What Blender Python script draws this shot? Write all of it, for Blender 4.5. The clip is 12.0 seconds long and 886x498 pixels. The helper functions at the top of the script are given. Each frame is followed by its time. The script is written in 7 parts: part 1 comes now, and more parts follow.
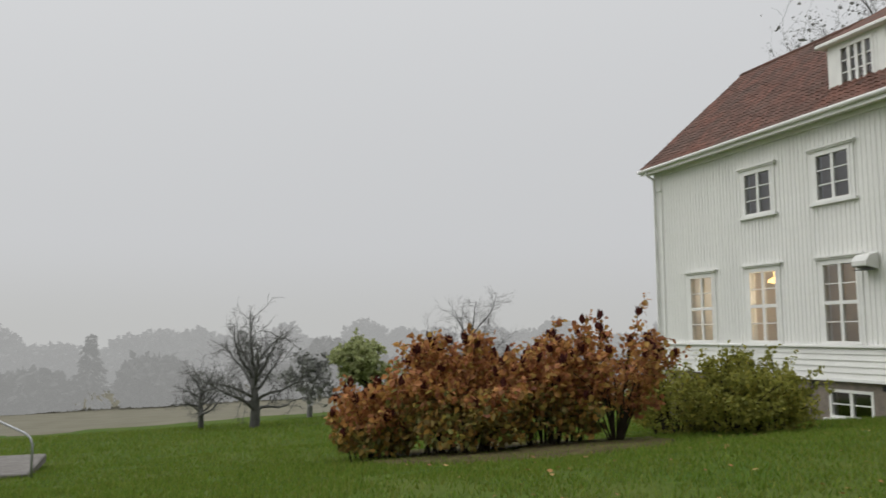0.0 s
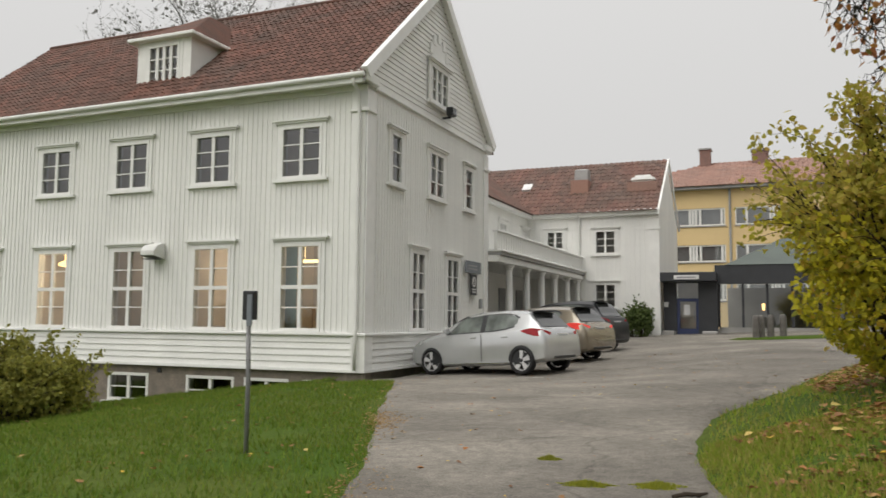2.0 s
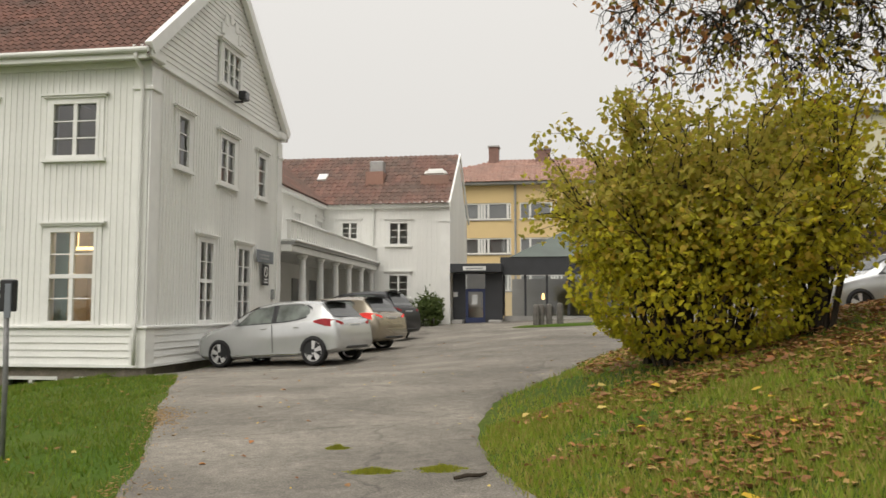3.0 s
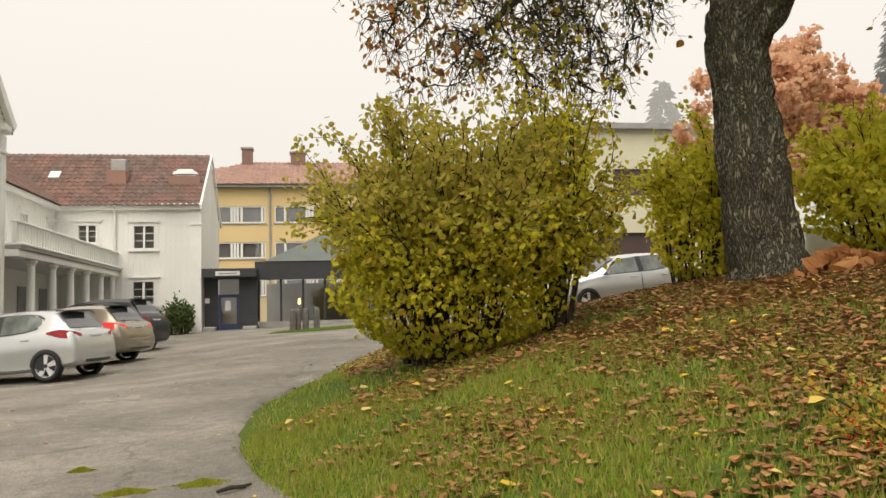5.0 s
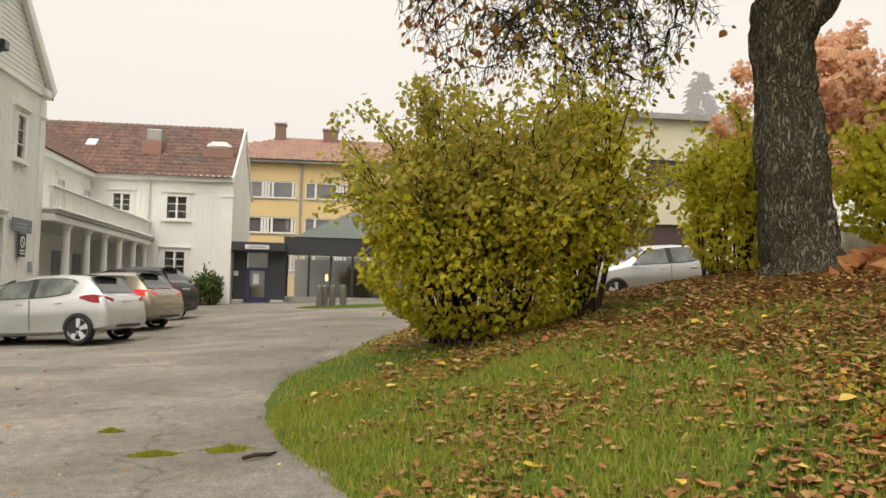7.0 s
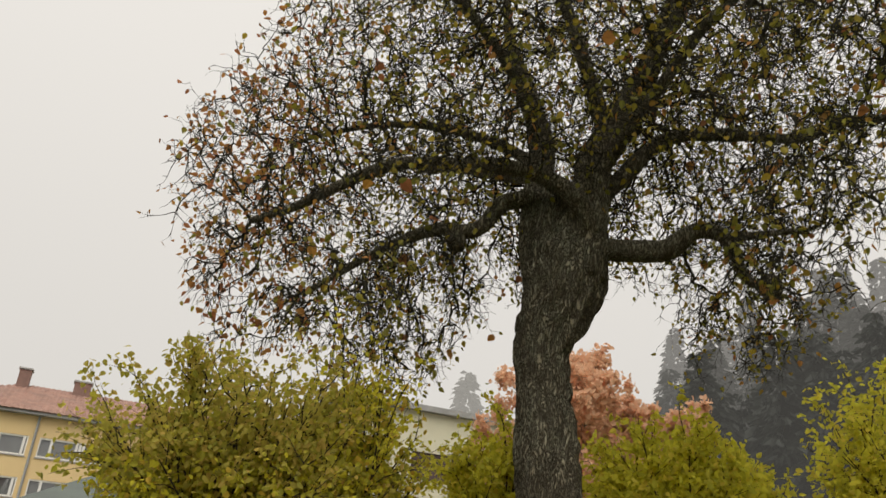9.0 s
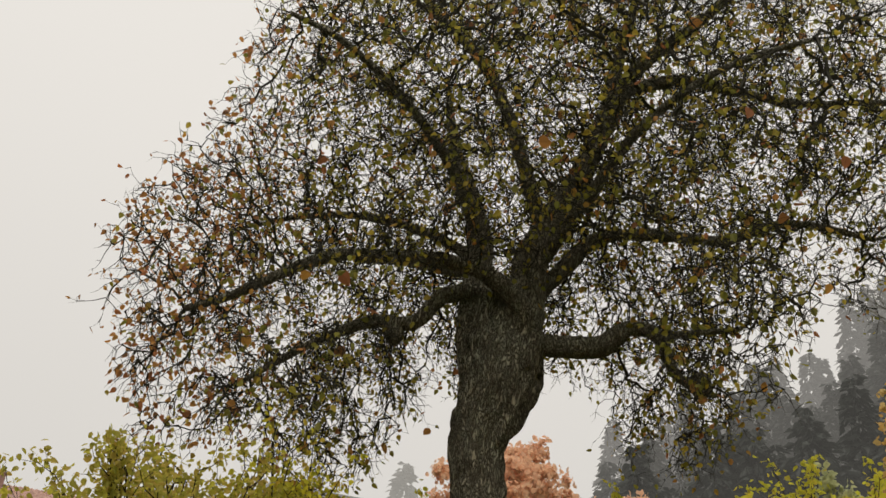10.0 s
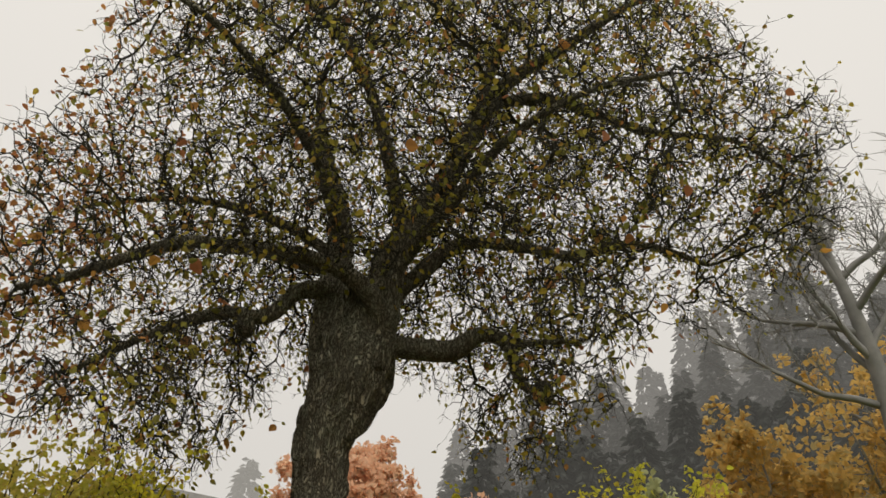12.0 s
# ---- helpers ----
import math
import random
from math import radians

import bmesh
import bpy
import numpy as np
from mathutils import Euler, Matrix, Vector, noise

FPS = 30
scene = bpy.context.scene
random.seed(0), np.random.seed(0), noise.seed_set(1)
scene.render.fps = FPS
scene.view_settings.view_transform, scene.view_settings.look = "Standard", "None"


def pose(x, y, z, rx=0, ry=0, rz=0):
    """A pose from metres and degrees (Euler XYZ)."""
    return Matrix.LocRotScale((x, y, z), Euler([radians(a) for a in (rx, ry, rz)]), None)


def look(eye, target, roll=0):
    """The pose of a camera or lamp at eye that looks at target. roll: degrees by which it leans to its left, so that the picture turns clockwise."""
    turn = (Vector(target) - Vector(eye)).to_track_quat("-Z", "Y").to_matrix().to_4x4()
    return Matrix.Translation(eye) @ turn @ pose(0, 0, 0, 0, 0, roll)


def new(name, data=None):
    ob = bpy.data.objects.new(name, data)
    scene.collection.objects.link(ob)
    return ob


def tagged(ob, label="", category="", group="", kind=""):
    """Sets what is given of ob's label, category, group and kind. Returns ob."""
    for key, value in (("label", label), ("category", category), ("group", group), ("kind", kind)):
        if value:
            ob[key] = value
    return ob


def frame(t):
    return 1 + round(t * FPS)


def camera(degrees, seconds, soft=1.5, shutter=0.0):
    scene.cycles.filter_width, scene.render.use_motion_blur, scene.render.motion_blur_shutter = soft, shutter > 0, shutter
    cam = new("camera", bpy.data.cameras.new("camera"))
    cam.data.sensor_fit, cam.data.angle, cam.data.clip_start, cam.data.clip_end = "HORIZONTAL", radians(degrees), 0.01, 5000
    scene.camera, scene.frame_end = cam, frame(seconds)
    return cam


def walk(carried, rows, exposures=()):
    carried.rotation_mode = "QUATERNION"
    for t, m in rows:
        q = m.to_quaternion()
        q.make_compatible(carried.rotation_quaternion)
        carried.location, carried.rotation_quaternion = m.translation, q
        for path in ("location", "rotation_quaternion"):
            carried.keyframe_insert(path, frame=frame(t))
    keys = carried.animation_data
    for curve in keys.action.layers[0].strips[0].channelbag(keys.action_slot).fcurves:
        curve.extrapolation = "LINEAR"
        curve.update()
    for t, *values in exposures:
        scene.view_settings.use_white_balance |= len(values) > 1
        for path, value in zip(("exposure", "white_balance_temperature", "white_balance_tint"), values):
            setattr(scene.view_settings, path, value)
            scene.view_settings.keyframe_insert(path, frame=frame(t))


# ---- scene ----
cam = camera(57.95, 12.0, shutter=0.15)
PATH = [
    (0, (8.518, -15.996, 1.268), (6.644, -15.330, 1.478), -0.31),
    (0.5, (8.514, -16.044, 1.252), (6.824, -15.000, 1.491), -0.52),
    (1, (8.560, -16.054, 1.219), (7.160, -14.644, 1.447), -0.35),
    (1.5, (8.598, -16.030, 1.229), (7.528, -14.352, 1.429), -0.02),
    (2, (8.664, -16.037, 1.248), (7.893, -14.200, 1.424), 0.48),
    (2.5, (8.695, -15.987, 1.237), (8.204, -14.055, 1.400), 0.54),
    (3, (8.694, -15.992, 1.236), (8.412, -14.019, 1.391), 0.03),
    (3.5, (8.695, -15.930, 1.238), (8.692, -13.938, 1.418), -0.76),
    (3.7, (8.680, -15.934, 1.246), (8.787, -13.946, 1.433), -1.47),
    (5.3, (8.602, -16.007, 1.225), (8.929, -14.039, 1.364), -1.37),
    (5.5, (8.595, -15.984, 1.207), (8.910, -14.013, 1.329), -1.03),
    (6, (8.578, -15.981, 1.206), (8.863, -14.003, 1.306), -0.10),
    (6.5, (8.574, -15.996, 1.206), (8.823, -14.013, 1.284), 0.67),
    (6.7, (8.576, -16.004, 1.214), (8.810, -14.019, 1.293), 0.96),
    (8.3, (8.580, -15.963, 1.172), (9.156, -14.154, 1.801), 4.42),
    (8.5, (8.592, -15.953, 1.180), (9.206, -14.179, 1.868), 4.61),
    (9, (8.613, -15.897, 1.204), (9.316, -14.211, 2.019), 4.75),
    (9.5, (8.591, -15.963, 1.188), (9.345, -14.365, 2.124), 4.75),
    (10, (8.622, -16.017, 1.266), (9.396, -14.477, 2.282), 4.30),
    (10.5, (8.632, -16.064, 1.278), (9.432, -14.575, 2.348), 3.78),
    (11, (8.649, -16.059, 1.276), (9.495, -14.611, 2.364), 3.21),
    (11.5, (8.646, -16.069, 1.265), (9.574, -14.658, 2.335), 3.01),
    (12, (8.655, -16.060, 1.271), (9.710, -14.710, 2.303), 2.71),
]
EXPOSURES = [(0, -0.1, 6420, 10), (1.0, -0.12, 6340, 10), (1.5, -0.08, 6440, 10), (2.0, 0.06, 6660, 10), (2.5, 0.17, 6820, 10), (3.7, 0.32, 7040, 10), (5.3, 0.47, 7300, 10.5), (6.7, 0.47, 7300, 10.5), (8.3, 0.22, 7080, 10.5), (9.5, 0.08, 7050, 10.5), (12, 0.05, 7120, 10.5)]
walk(cam, [(t, look(eye, target, roll)) for t, eye, target, roll in PATH], EXPOSURES)

# ---------- light ----------
world = bpy.data.worlds.new("foggy_sky")
scene.world = world
world.use_nodes = True
wn, wl = world.node_tree.nodes, world.node_tree.links
wn.clear()
w_out = wn.new("ShaderNodeOutputWorld")
w_bg = wn.new("ShaderNodeBackground")
w_sky = wn.new("ShaderNodeTexSky")
w_sky.sky_type = "NISHITA"
w_sky.sun_disc = False
w_sky.sun_elevation = math.atan2(30, math.hypot(13, 28))
w_sky.sun_rotation = math.atan2(-13, -28)
w_sky.dust_density = 8.0
w_hsv = wn.new("ShaderNodeHueSaturation")
w_hsv.inputs["Saturation"].default_value = 0.1
w_hsv.inputs["Value"].default_value = 0.012
w_tc = wn.new("ShaderNodeTexCoord")
w_sep = wn.new("ShaderNodeSeparateXYZ")
w_ramp = wn.new("ShaderNodeValToRGB")
w_ramp.color_ramp.interpolation = "EASE"
w_ramp.color_ramp.elements[0].position = 0.0
w_ramp.color_ramp.elements[0].color = (0.56, 0.56, 0.545, 1)
w_ramp.color_ramp.elements[1].position = 1.0
w_ramp.color_ramp.elements[1].color = (3.1, 3.12, 3.15, 1)
mid = w_ramp.color_ramp.elements.new(0.12)
mid.color = (0.60, 0.605, 0.61, 1)
mid2 = w_ramp.color_ramp.elements.new(0.78)
mid2.color = (0.74, 0.745, 0.75, 1)
w_add = wn.new("ShaderNodeMix")
w_add.data_type = "RGBA"
w_add.blend_type = "ADD"
w_add.inputs["Factor"].default_value = 1.0
wl.new(w_tc.outputs["Generated"], w_sep.inputs[0])
wl.new(w_sep.outputs["Z"], w_ramp.inputs[0])
wl.new(w_sky.outputs[0], w_hsv.inputs["Color"])
wl.new(w_ramp.outputs[0], w_add.inputs[6])
wl.new(w_hsv.outputs[0], w_add.inputs[7])
wl.new(w_add.outputs[2], w_bg.inputs["Color"])
w_bg.inputs["Strength"].default_value = 1.0
wl.new(w_bg.outputs[0], w_out.inputs[0])

sun = new("sun", bpy.data.lights.new("sun", "SUN"))
sun.data.energy = 0.95
sun.data.angle = radians(50)
sun.data.color = (1.0, 0.97, 0.93)
sun.matrix_world = look((-13, -28, 30), (0, 0, 0))


# ---------- materials ----------
def mat(name, col, col2=None, rough=0.7, scale=6.0, metal=0.0, bump=0.2, bscale=60.0, fine=0.25, rand=0.0, spec=0.5, stretch=(1, 1, 1), detail=6.0, island=0.0, trans=0.0):
    """A surface with a coarse blotch between two colours, a fine grain and a bump; rand varies it from piece to piece."""
    m = bpy.data.materials.new(name)
    m.use_nodes = True
    nt = m.node_tree
    n, l = nt.nodes, nt.links
    b = n["Principled BSDF"]
    b.inputs["Roughness"].default_value = rough
    b.inputs["Metallic"].default_value = metal
    b.inputs["Specular IOR Level"].default_value = spec
    tc = n.new("ShaderNodeTexCoord")
    mp = n.new("ShaderNodeMapping")
    mp.inputs["Scale"].default_value = stretch
    l.new(tc.outputs["Object"], mp.inputs[0])
    n1 = n.new("ShaderNodeTexNoise")
    n1.inputs["Scale"].default_value = scale
    n1.inputs["Detail"].default_value = detail
    l.new(mp.outputs[0], n1.inputs["Vector"])
    rmp = n.new("ShaderNodeMapRange")
    rmp.inputs[1].default_value, rmp.inputs[2].default_value = 0.35, 0.65
    l.new(n1.outputs[0], rmp.inputs[0])
    mx = n.new("ShaderNodeMix")
    mx.data_type = "RGBA"
    mx.inputs[6].default_value = (*col, 1)
    mx.inputs[7].default_value = (*(col2 or tuple(c * 0.8 for c in col)), 1)
    l.new(rmp.outputs[0], mx.inputs[0])
    n2 = n.new("ShaderNodeTexNoise")
    n2.inputs["Scale"].default_value = bscale
    n2.inputs["Detail"].default_value = 4
    l.new(mp.outputs[0], n2.inputs["Vector"])
    val = n.new("ShaderNodeMapRange")
    val.inputs[1].default_value, val.inputs[2].default_value = 0.25, 0.75
    val.inputs[3].default_value, val.inputs[4].default_value = 1 - fine, 1 + fine
    l.new(n2.outputs[0], val.inputs[0])
    hs = n.new("ShaderNodeHueSaturation")
    l.new(mx.outputs[2], hs.inputs["Color"])
    last = val.outputs[0]
    if rand or island:
        if island:
            src = n.new("ShaderNodeNewGeometry").outputs["Random Per Island"]
        else:
            src = n.new("ShaderNodeObjectInfo").outputs["Random"]
        vr = n.new("ShaderNodeMapRange")
        amt = rand or island
        vr.inputs[3].default_value, vr.inputs[4].default_value = 1 - amt, 1 + amt
        l.new(src, vr.inputs[0])
        mu = n.new("ShaderNodeMath")
        mu.operation = "MULTIPLY"
        l.new(vr.outputs[0], mu.inputs[0])
        l.new(last, mu.inputs[1])
        last = mu.outputs[0]
    l.new(last, hs.inputs["Value"])
    l.new(hs.outputs[0], b.inputs["Base Color"])
    if bump:
        bp = n.new("ShaderNodeBump")
        bp.inputs["Strength"].default_value = bump
        bp.inputs["Distance"].default_value = 0.02
        l.new(n2.outputs[0], bp.inputs["Height"])
        l.new(bp.outputs[0], b.inputs["Normal"])
    if trans:
        tr = n.new("ShaderNodeBsdfTranslucent")
        l.new(hs.outputs[0], tr.inputs["Color"])
        ms = n.new("ShaderNodeMixShader")
        ms.inputs[0].default_value = trans
        l.new(b.outputs[0], ms.inputs[1])
        l.new(tr.outputs[0], ms.inputs[2])
        l.new(ms.outputs[0], n["Material Output"].inputs["Surface"])
    return m


def leaf_mat(name, cols, trans=0.35, rough=0.6):
    """Leaves whose colour runs over a ramp from leaf to leaf."""
    m = bpy.data.materials.new(name)
    m.use_nodes = True
    n, l = m.node_tree.nodes, m.node_tree.links
    b = n["Principled BSDF"]
    b.inputs["Roughness"].default_value = rough
    b.inputs["Specular IOR Level"].default_value = 0.15
    g = n.new("ShaderNodeNewGeometry")
    r = n.new("ShaderNodeValToRGB")
    r.color_ramp.interpolation = "LINEAR"
    while len(r.color_ramp.elements) < len(cols):
        r.color_ramp.elements.new(0.5)
    for i, c in enumerate(cols):
        r.color_ramp.elements[i].position = i / (len(cols) - 1)
        r.color_ramp.elements[i].color = (*c, 1)
    l.new(g.outputs["Random Per Island"], r.inputs[0])
    l.new(r.outputs[0], b.inputs["Base Color"])
    tr = n.new("ShaderNodeBsdfTranslucent")
    l.new(r.outputs[0], tr.inputs["Color"])
    ms = n.new("ShaderNodeMixShader")
    ms.inputs[0].default_value = trans
    l.new(b.outputs[0], ms.inputs[1])
    l.new(tr.outputs[0], ms.inputs[2])
    l.new(ms.outputs[0], n["Material Output"].inputs["Surface"])
    return m


def glow_mat(name, col, strength):
    m = bpy.data.materials.new(name)
    m.use_nodes = True
    b = m.node_tree.nodes["Principled BSDF"]
    b.inputs["Base Color"].default_value = (*col, 1)
    b.inputs["Emission Color"].default_value = (*col, 1)
    b.inputs["Emission Strength"].default_value = strength
    return m


def glass_mat(name, tint=(0.9, 0.93, 0.93), rough=0.02, clear=0.6):
    """A pane: part clear, part mirror, by Fresnel."""
    m = bpy.data.materials.new(name)
    m.use_nodes = True
    n, l = m.node_tree.nodes, m.node_tree.links
    n.remove(n["Principled BSDF"])
    tr = n.new("ShaderNodeBsdfTransparent")
    tr.inputs[0].default_value = (*[c * clear for c in tint], 1)
    gl = n.new("ShaderNodeBsdfGlossy")
    gl.inputs["Roughness"].default_value = rough
    fr = n.new("ShaderNodeFresnel")
    fr.inputs[0].default_value = 2.3
    ms = n.new("ShaderNodeMixShader")
    l.new(fr.outputs[0], ms.inputs[0])
    l.new(tr.outputs[0], ms.inputs[1])
    l.new(gl.outputs[0], ms.inputs[2])
    l.new(ms.outputs[0], n["Material Output"].inputs["Surface"])
    return m


WHITE = mat("white_wood_paint", (0.80, 0.80, 0.765), (0.73, 0.73, 0.70), 0.55, 0.9, bump=0.08, bscale=40, fine=0.05, rand=0.03, stretch=(1, 1, 0.25))
WHITE2 = mat("white_trim_paint", (0.80, 0.80, 0.77), (0.74, 0.74, 0.71), 0.5, 2.0, bump=0.05, fine=0.05, rand=0.02)
SOIL_WHITE = mat("weathered_white_paint", (0.72, 0.72, 0.69), (0.62, 0.62, 0.59), 0.6, 1.5, bump=0.08, fine=0.08)
GREYSTONE = mat("granite_block", (0.22, 0.185, 0.15), (0.15, 0.13, 0.11), 0.85, 3, bump=0.5, bscale=25, fine=0.25, rand=0.15)
TILE = mat("red_roof_tile", (0.13, 0.06, 0.042), (0.09, 0.055, 0.042), 0.85, 1.2, bump=0.25, bscale=30, fine=0.25, rand=0.1, spec=0.2)
TILE_J = mat("red_roof_tile_far", (0.155, 0.078, 0.058), (0.11, 0.072, 0.055), 0.8, 0.8, bump=0.25, bscale=30, fine=0.25, island=0.22)
TILE_O = mat("orange_roof_tile", (0.33, 0.185, 0.14), (0.27, 0.165, 0.13), 0.8, 0.6, bump=0.2, bscale=20, fine=0.15, island=0.12)
YELLOW = mat("yellow_render", (0.74, 0.56, 0.29), (0.69, 0.52, 0.27), 0.85, 0.5, bump=0.1, fine=0.06)
CREAM = mat("cream_render", (0.66, 0.64, 0.48), (0.6, 0.58, 0.43), 0.85, 0.5, bump=0.1, fine=0.06)
DARKMETAL = mat("black_sheet", (0.035, 0.037, 0.042), (0.028, 0.03, 0.034), 0.5, 2, bump=0.03, fine=0.1)
CANOPYCLOTH = mat("grey_green_roof_felt", (0.10, 0.12, 0.105), (0.085, 0.10, 0.09), 0.8, 1, bump=0.1, fine=0.1)
GREYPANEL = mat("grey_panel", (0.35, 0.36, 0.36), None, 0.7, 1, fine=0.08)
BROWNPANEL = mat("dark_brown_panel", (0.085, 0.055, 0.05), None, 0.6, 1, fine=0.08)
BLUE = mat("dark_blue_door_paint", (0.035, 0.05, 0.13), None, 0.45, 2, bump=0.03, fine=0.08)
METAL = mat("galvanised_steel", (0.34, 0.35, 0.36), (0.27, 0.28, 0.29), 0.45, 6, metal=0.7, bump=0.05, fine=0.1)
LEAD = mat("grey_sheet_metal", (0.36, 0.36, 0.35), (0.3, 0.3, 0.29), 0.5, 3, metal=0.3, bump=0.05, fine=0.1)
BLACK = mat("black_plastic", (0.018, 0.019, 0.021), None, 0.5, 5, fine=0.15)
SIGNGREY = mat("grey_sign_sheet", (0.19, 0.21, 0.235), None, 0.5, 3, fine=0.05)
SIGNWHITE = mat("white_sign_sheet", (0.75, 0.75, 0.74), None, 0.5, 3, fine=0.03)
CONCRETE = mat("concrete", (0.36, 0.35, 0.33), (0.29, 0.285, 0.27), 0.9, 2, bump=0.25, fine=0.15)
BRICKRED = mat("chimney_brick", (0.25, 0.15, 0.125), (0.20, 0.125, 0.105), 0.9, 4, bump=0.2, fine=0.2)
PANE = glass_mat("window_glass", clear=0.92)
PANE_D = glass_mat("window_glass_far", clear=0.55)
ROOMWALL = mat("room_wall", (0.35, 0.33, 0.30), None, 0.9, 1, bump=0, fine=0.04)
ROOMWARM = mat("room_wall_warm", (0.66, 0.58, 0.47), None, 0.9, 1, bump=0, fine=0.04)
CURTAIN = mat("teal_curtain", (0.22, 0.36, 0.36), (0.17, 0.29, 0.29), 0.9, 8, bump=0.1, stretch=(6, 6, 0.3))
LAMPGLOW = glow_mat("warm_lamp_glass", (1.0, 0.62, 0.22), 3.0)
TUBEGLOW = glow_mat("ceiling_tube_glow", (1.0, 0.72, 0.32), 3.0)


# ---------- mesh helpers ----------
class MB:
    """Gathers vertices and faces for one mesh."""

    def __init__(self):
        self.v, self.f, self.m, self.mi = [], [], [], 0

    def quad(self, *p):
        i = len(self.v)
        self.v.extend(p)
        self.f.append(tuple(range(i, i + len(p))))
        self.m.append(self.mi)

    def box(self, x0, x1, y0, y1, z0, z1):
        i = len(self.v)
        self.v += [(x0, y0, z0), (x1, y0, z0), (x1, y1, z0), (x0, y1, z0), (x0, y0, z1), (x1, y0, z1), (x1, y1, z1), (x0, y1, z1)]
        for q in ((0, 3, 2, 1), (4, 5, 6, 7), (0, 1, 5, 4), (1, 2, 6, 5), (2, 3, 7, 6), (3, 0, 4, 7)):
            self.f.append(tuple(i + k for k in q))
            self.m.append(self.mi)

    def prism(self, ring0, ring1):
        """Two rings of equal length joined by sides, with both ends closed."""
        i, k = len(self.v), len(ring0)
        self.v += [tuple(p) for p in ring0] + [tuple(p) for p in ring1]
        self.f.append(tuple(i + k - 1 - j for j in range(k)))
        self.f.append(tuple(i + k + j for j in range(k)))
        for j in range(k):
            self.f.append((i + j, i + (j + 1) % k, i + k + (j + 1) % k, i + k + j))
        self.m += [self.mi] * (k + 2)

    def tube(self, pts, radii, sides=6, cap=True):
        pts = [Vector(p) for p in pts]
        base = len(self.v)
        ref = None
        for a, p in enumerate(pts):
            d = (pts[min(a + 1, len(pts) - 1)] - pts[max(a - 1, 0)])
            if d.length < 1e-9:
                d = Vector((0, 0, 1))
            d.normalize()
            if ref is None:
                ref = Vector((1, 0, 0)) if abs(d.x) < 0.9 else Vector((0, 1, 0))
            u = (ref - d * ref.dot(d)).normalized()
            w = d.cross(u)
            ref = u
            r = radii[a]
            for s in range(sides):
                q = 2 * math.pi * s / sides
                e = p + (u * math.cos(q) + w * math.sin(q)) * r
                self.v.append((e.x, e.y, e.z))
        for a in range(len(pts) - 1):
            for s in range(sides):
                i0, i1 = base + a * sides + s, base + a * sides + (s + 1) % sides
                self.f.append((i0, i1, i1 + sides, i0 + sides))
                self.m.append(self.mi)
        if cap:
            self.f.append(tuple(base + sides - 1 - s for s in range(sides)))
            self.f.append(tuple(base + (len(pts) - 1) * sides + s for s in range(sides)))
            self.m += [self.mi] * 2

    def lathe(self, prof, cx, cy, sides=16):
        base = len(self.v)
        for r, z in prof:
            for s in range(sides):
                a = 2 * math.pi * s / sides
                self.v.append((cx + r * math.cos(a), cy + r * math.sin(a), z))
        for a in range(len(prof) - 1):
            for s in range(sides):
                i0, i1 = base + a * sides + s, base + a * sides + (s + 1) % sides
                self.f.append((i0, i1, i1 + sides, i0 + sides))
                self.m.append(self.mi)
        self.f.append(tuple(base + sides - 1 - s for s in range(sides)))
        self.f.append(tuple(base + (len(prof) - 1) * sides + s for s in range(sides)))
        self.m += [self.mi] * 2

    def mesh(self, name, *mats, smooth=False):
        me = bpy.data.meshes.new(name)
        me.from_pydata(self.v, [], self.f)
        for m in mats:
            me.materials.append(m)
        if len(mats) > 1:
            me.polygons.foreach_set("material_index", self.m)
        if smooth:
            me.polygons.foreach_set("use_smooth", [True] * len(me.polygons))
        me.update()
        return me


def bevelled(me, width=0.01, seg=1):
    bm = bmesh.new()
    bm.from_mesh(me)
    bmesh.ops.remove_doubles(bm, verts=bm.verts, dist=1e-5)
    bmesh.ops.bevel(bm, geom=bm.edges[:], offset=width, segments=seg, affect="EDGES", clamp_overlap=True)
    bm.to_mesh(me)
    bm.free()
    return me


def part(name, mb, material, parent, label="", smooth=False, at=None, kind=""):
    """Links a gathered mesh, or a finished one, as one mesh object under a thing or part."""
    me = mb.mesh(name, material, smooth=smooth) if isinstance(mb, MB) else mb
    if not isinstance(mb, MB) and not me.materials:
        me.materials.append(material)
    ob = new(name, me)
    ob.parent = parent
    if at is not None:
        ob.matrix_basis = at if isinstance(at, Matrix) else Matrix.Translation(at)
    return tagged(ob, label, kind=kind)


def boxpart(name, b, material, parent, label="", bev=0.0):
    mb = MB()
    mb.box(*b)
    me = mb.mesh(name, material)
    if bev:
        bevelled(me, bev)
    return part(name, me, material, parent, label)


def panepart(name, x0, x1, y, z0, z1, material, parent):
    """A thin glass pane that faces -y."""
    mb = MB()
    mb.quad((x0, y, z0), (x1, y, z0), (x1, y, z1), (x0, y, z1))
    p = part(name, mb, material, parent)
    p.visible_shadow = False
    return p


def empty(name, label="", category="", group="", kind="", m=None):
    ob = new(name)
    ob.empty_display_size = 0.1
    if m is not None:
        ob.matrix_basis = m
    return tagged(ob, label, category, group, kind)


BOXES = {}


def piece(name, sx, sy, sz, material, parent, m):
    """A brick-like piece on a mesh shared by all of its size; its origin is the middle of its base."""
    key = (name, round(sx, 2), round(sy, 2), round(sz, 2), material.name)
    if key not in BOXES:
        mb = MB()
        mb.box(-sx / 2, sx / 2, -sy / 2, sy / 2, 0, sz)
        BOXES[key] = mb.mesh(name, material)
    ob = new(name, BOXES[key])
    ob.parent = parent
    ob.matrix_basis = m
    return ob


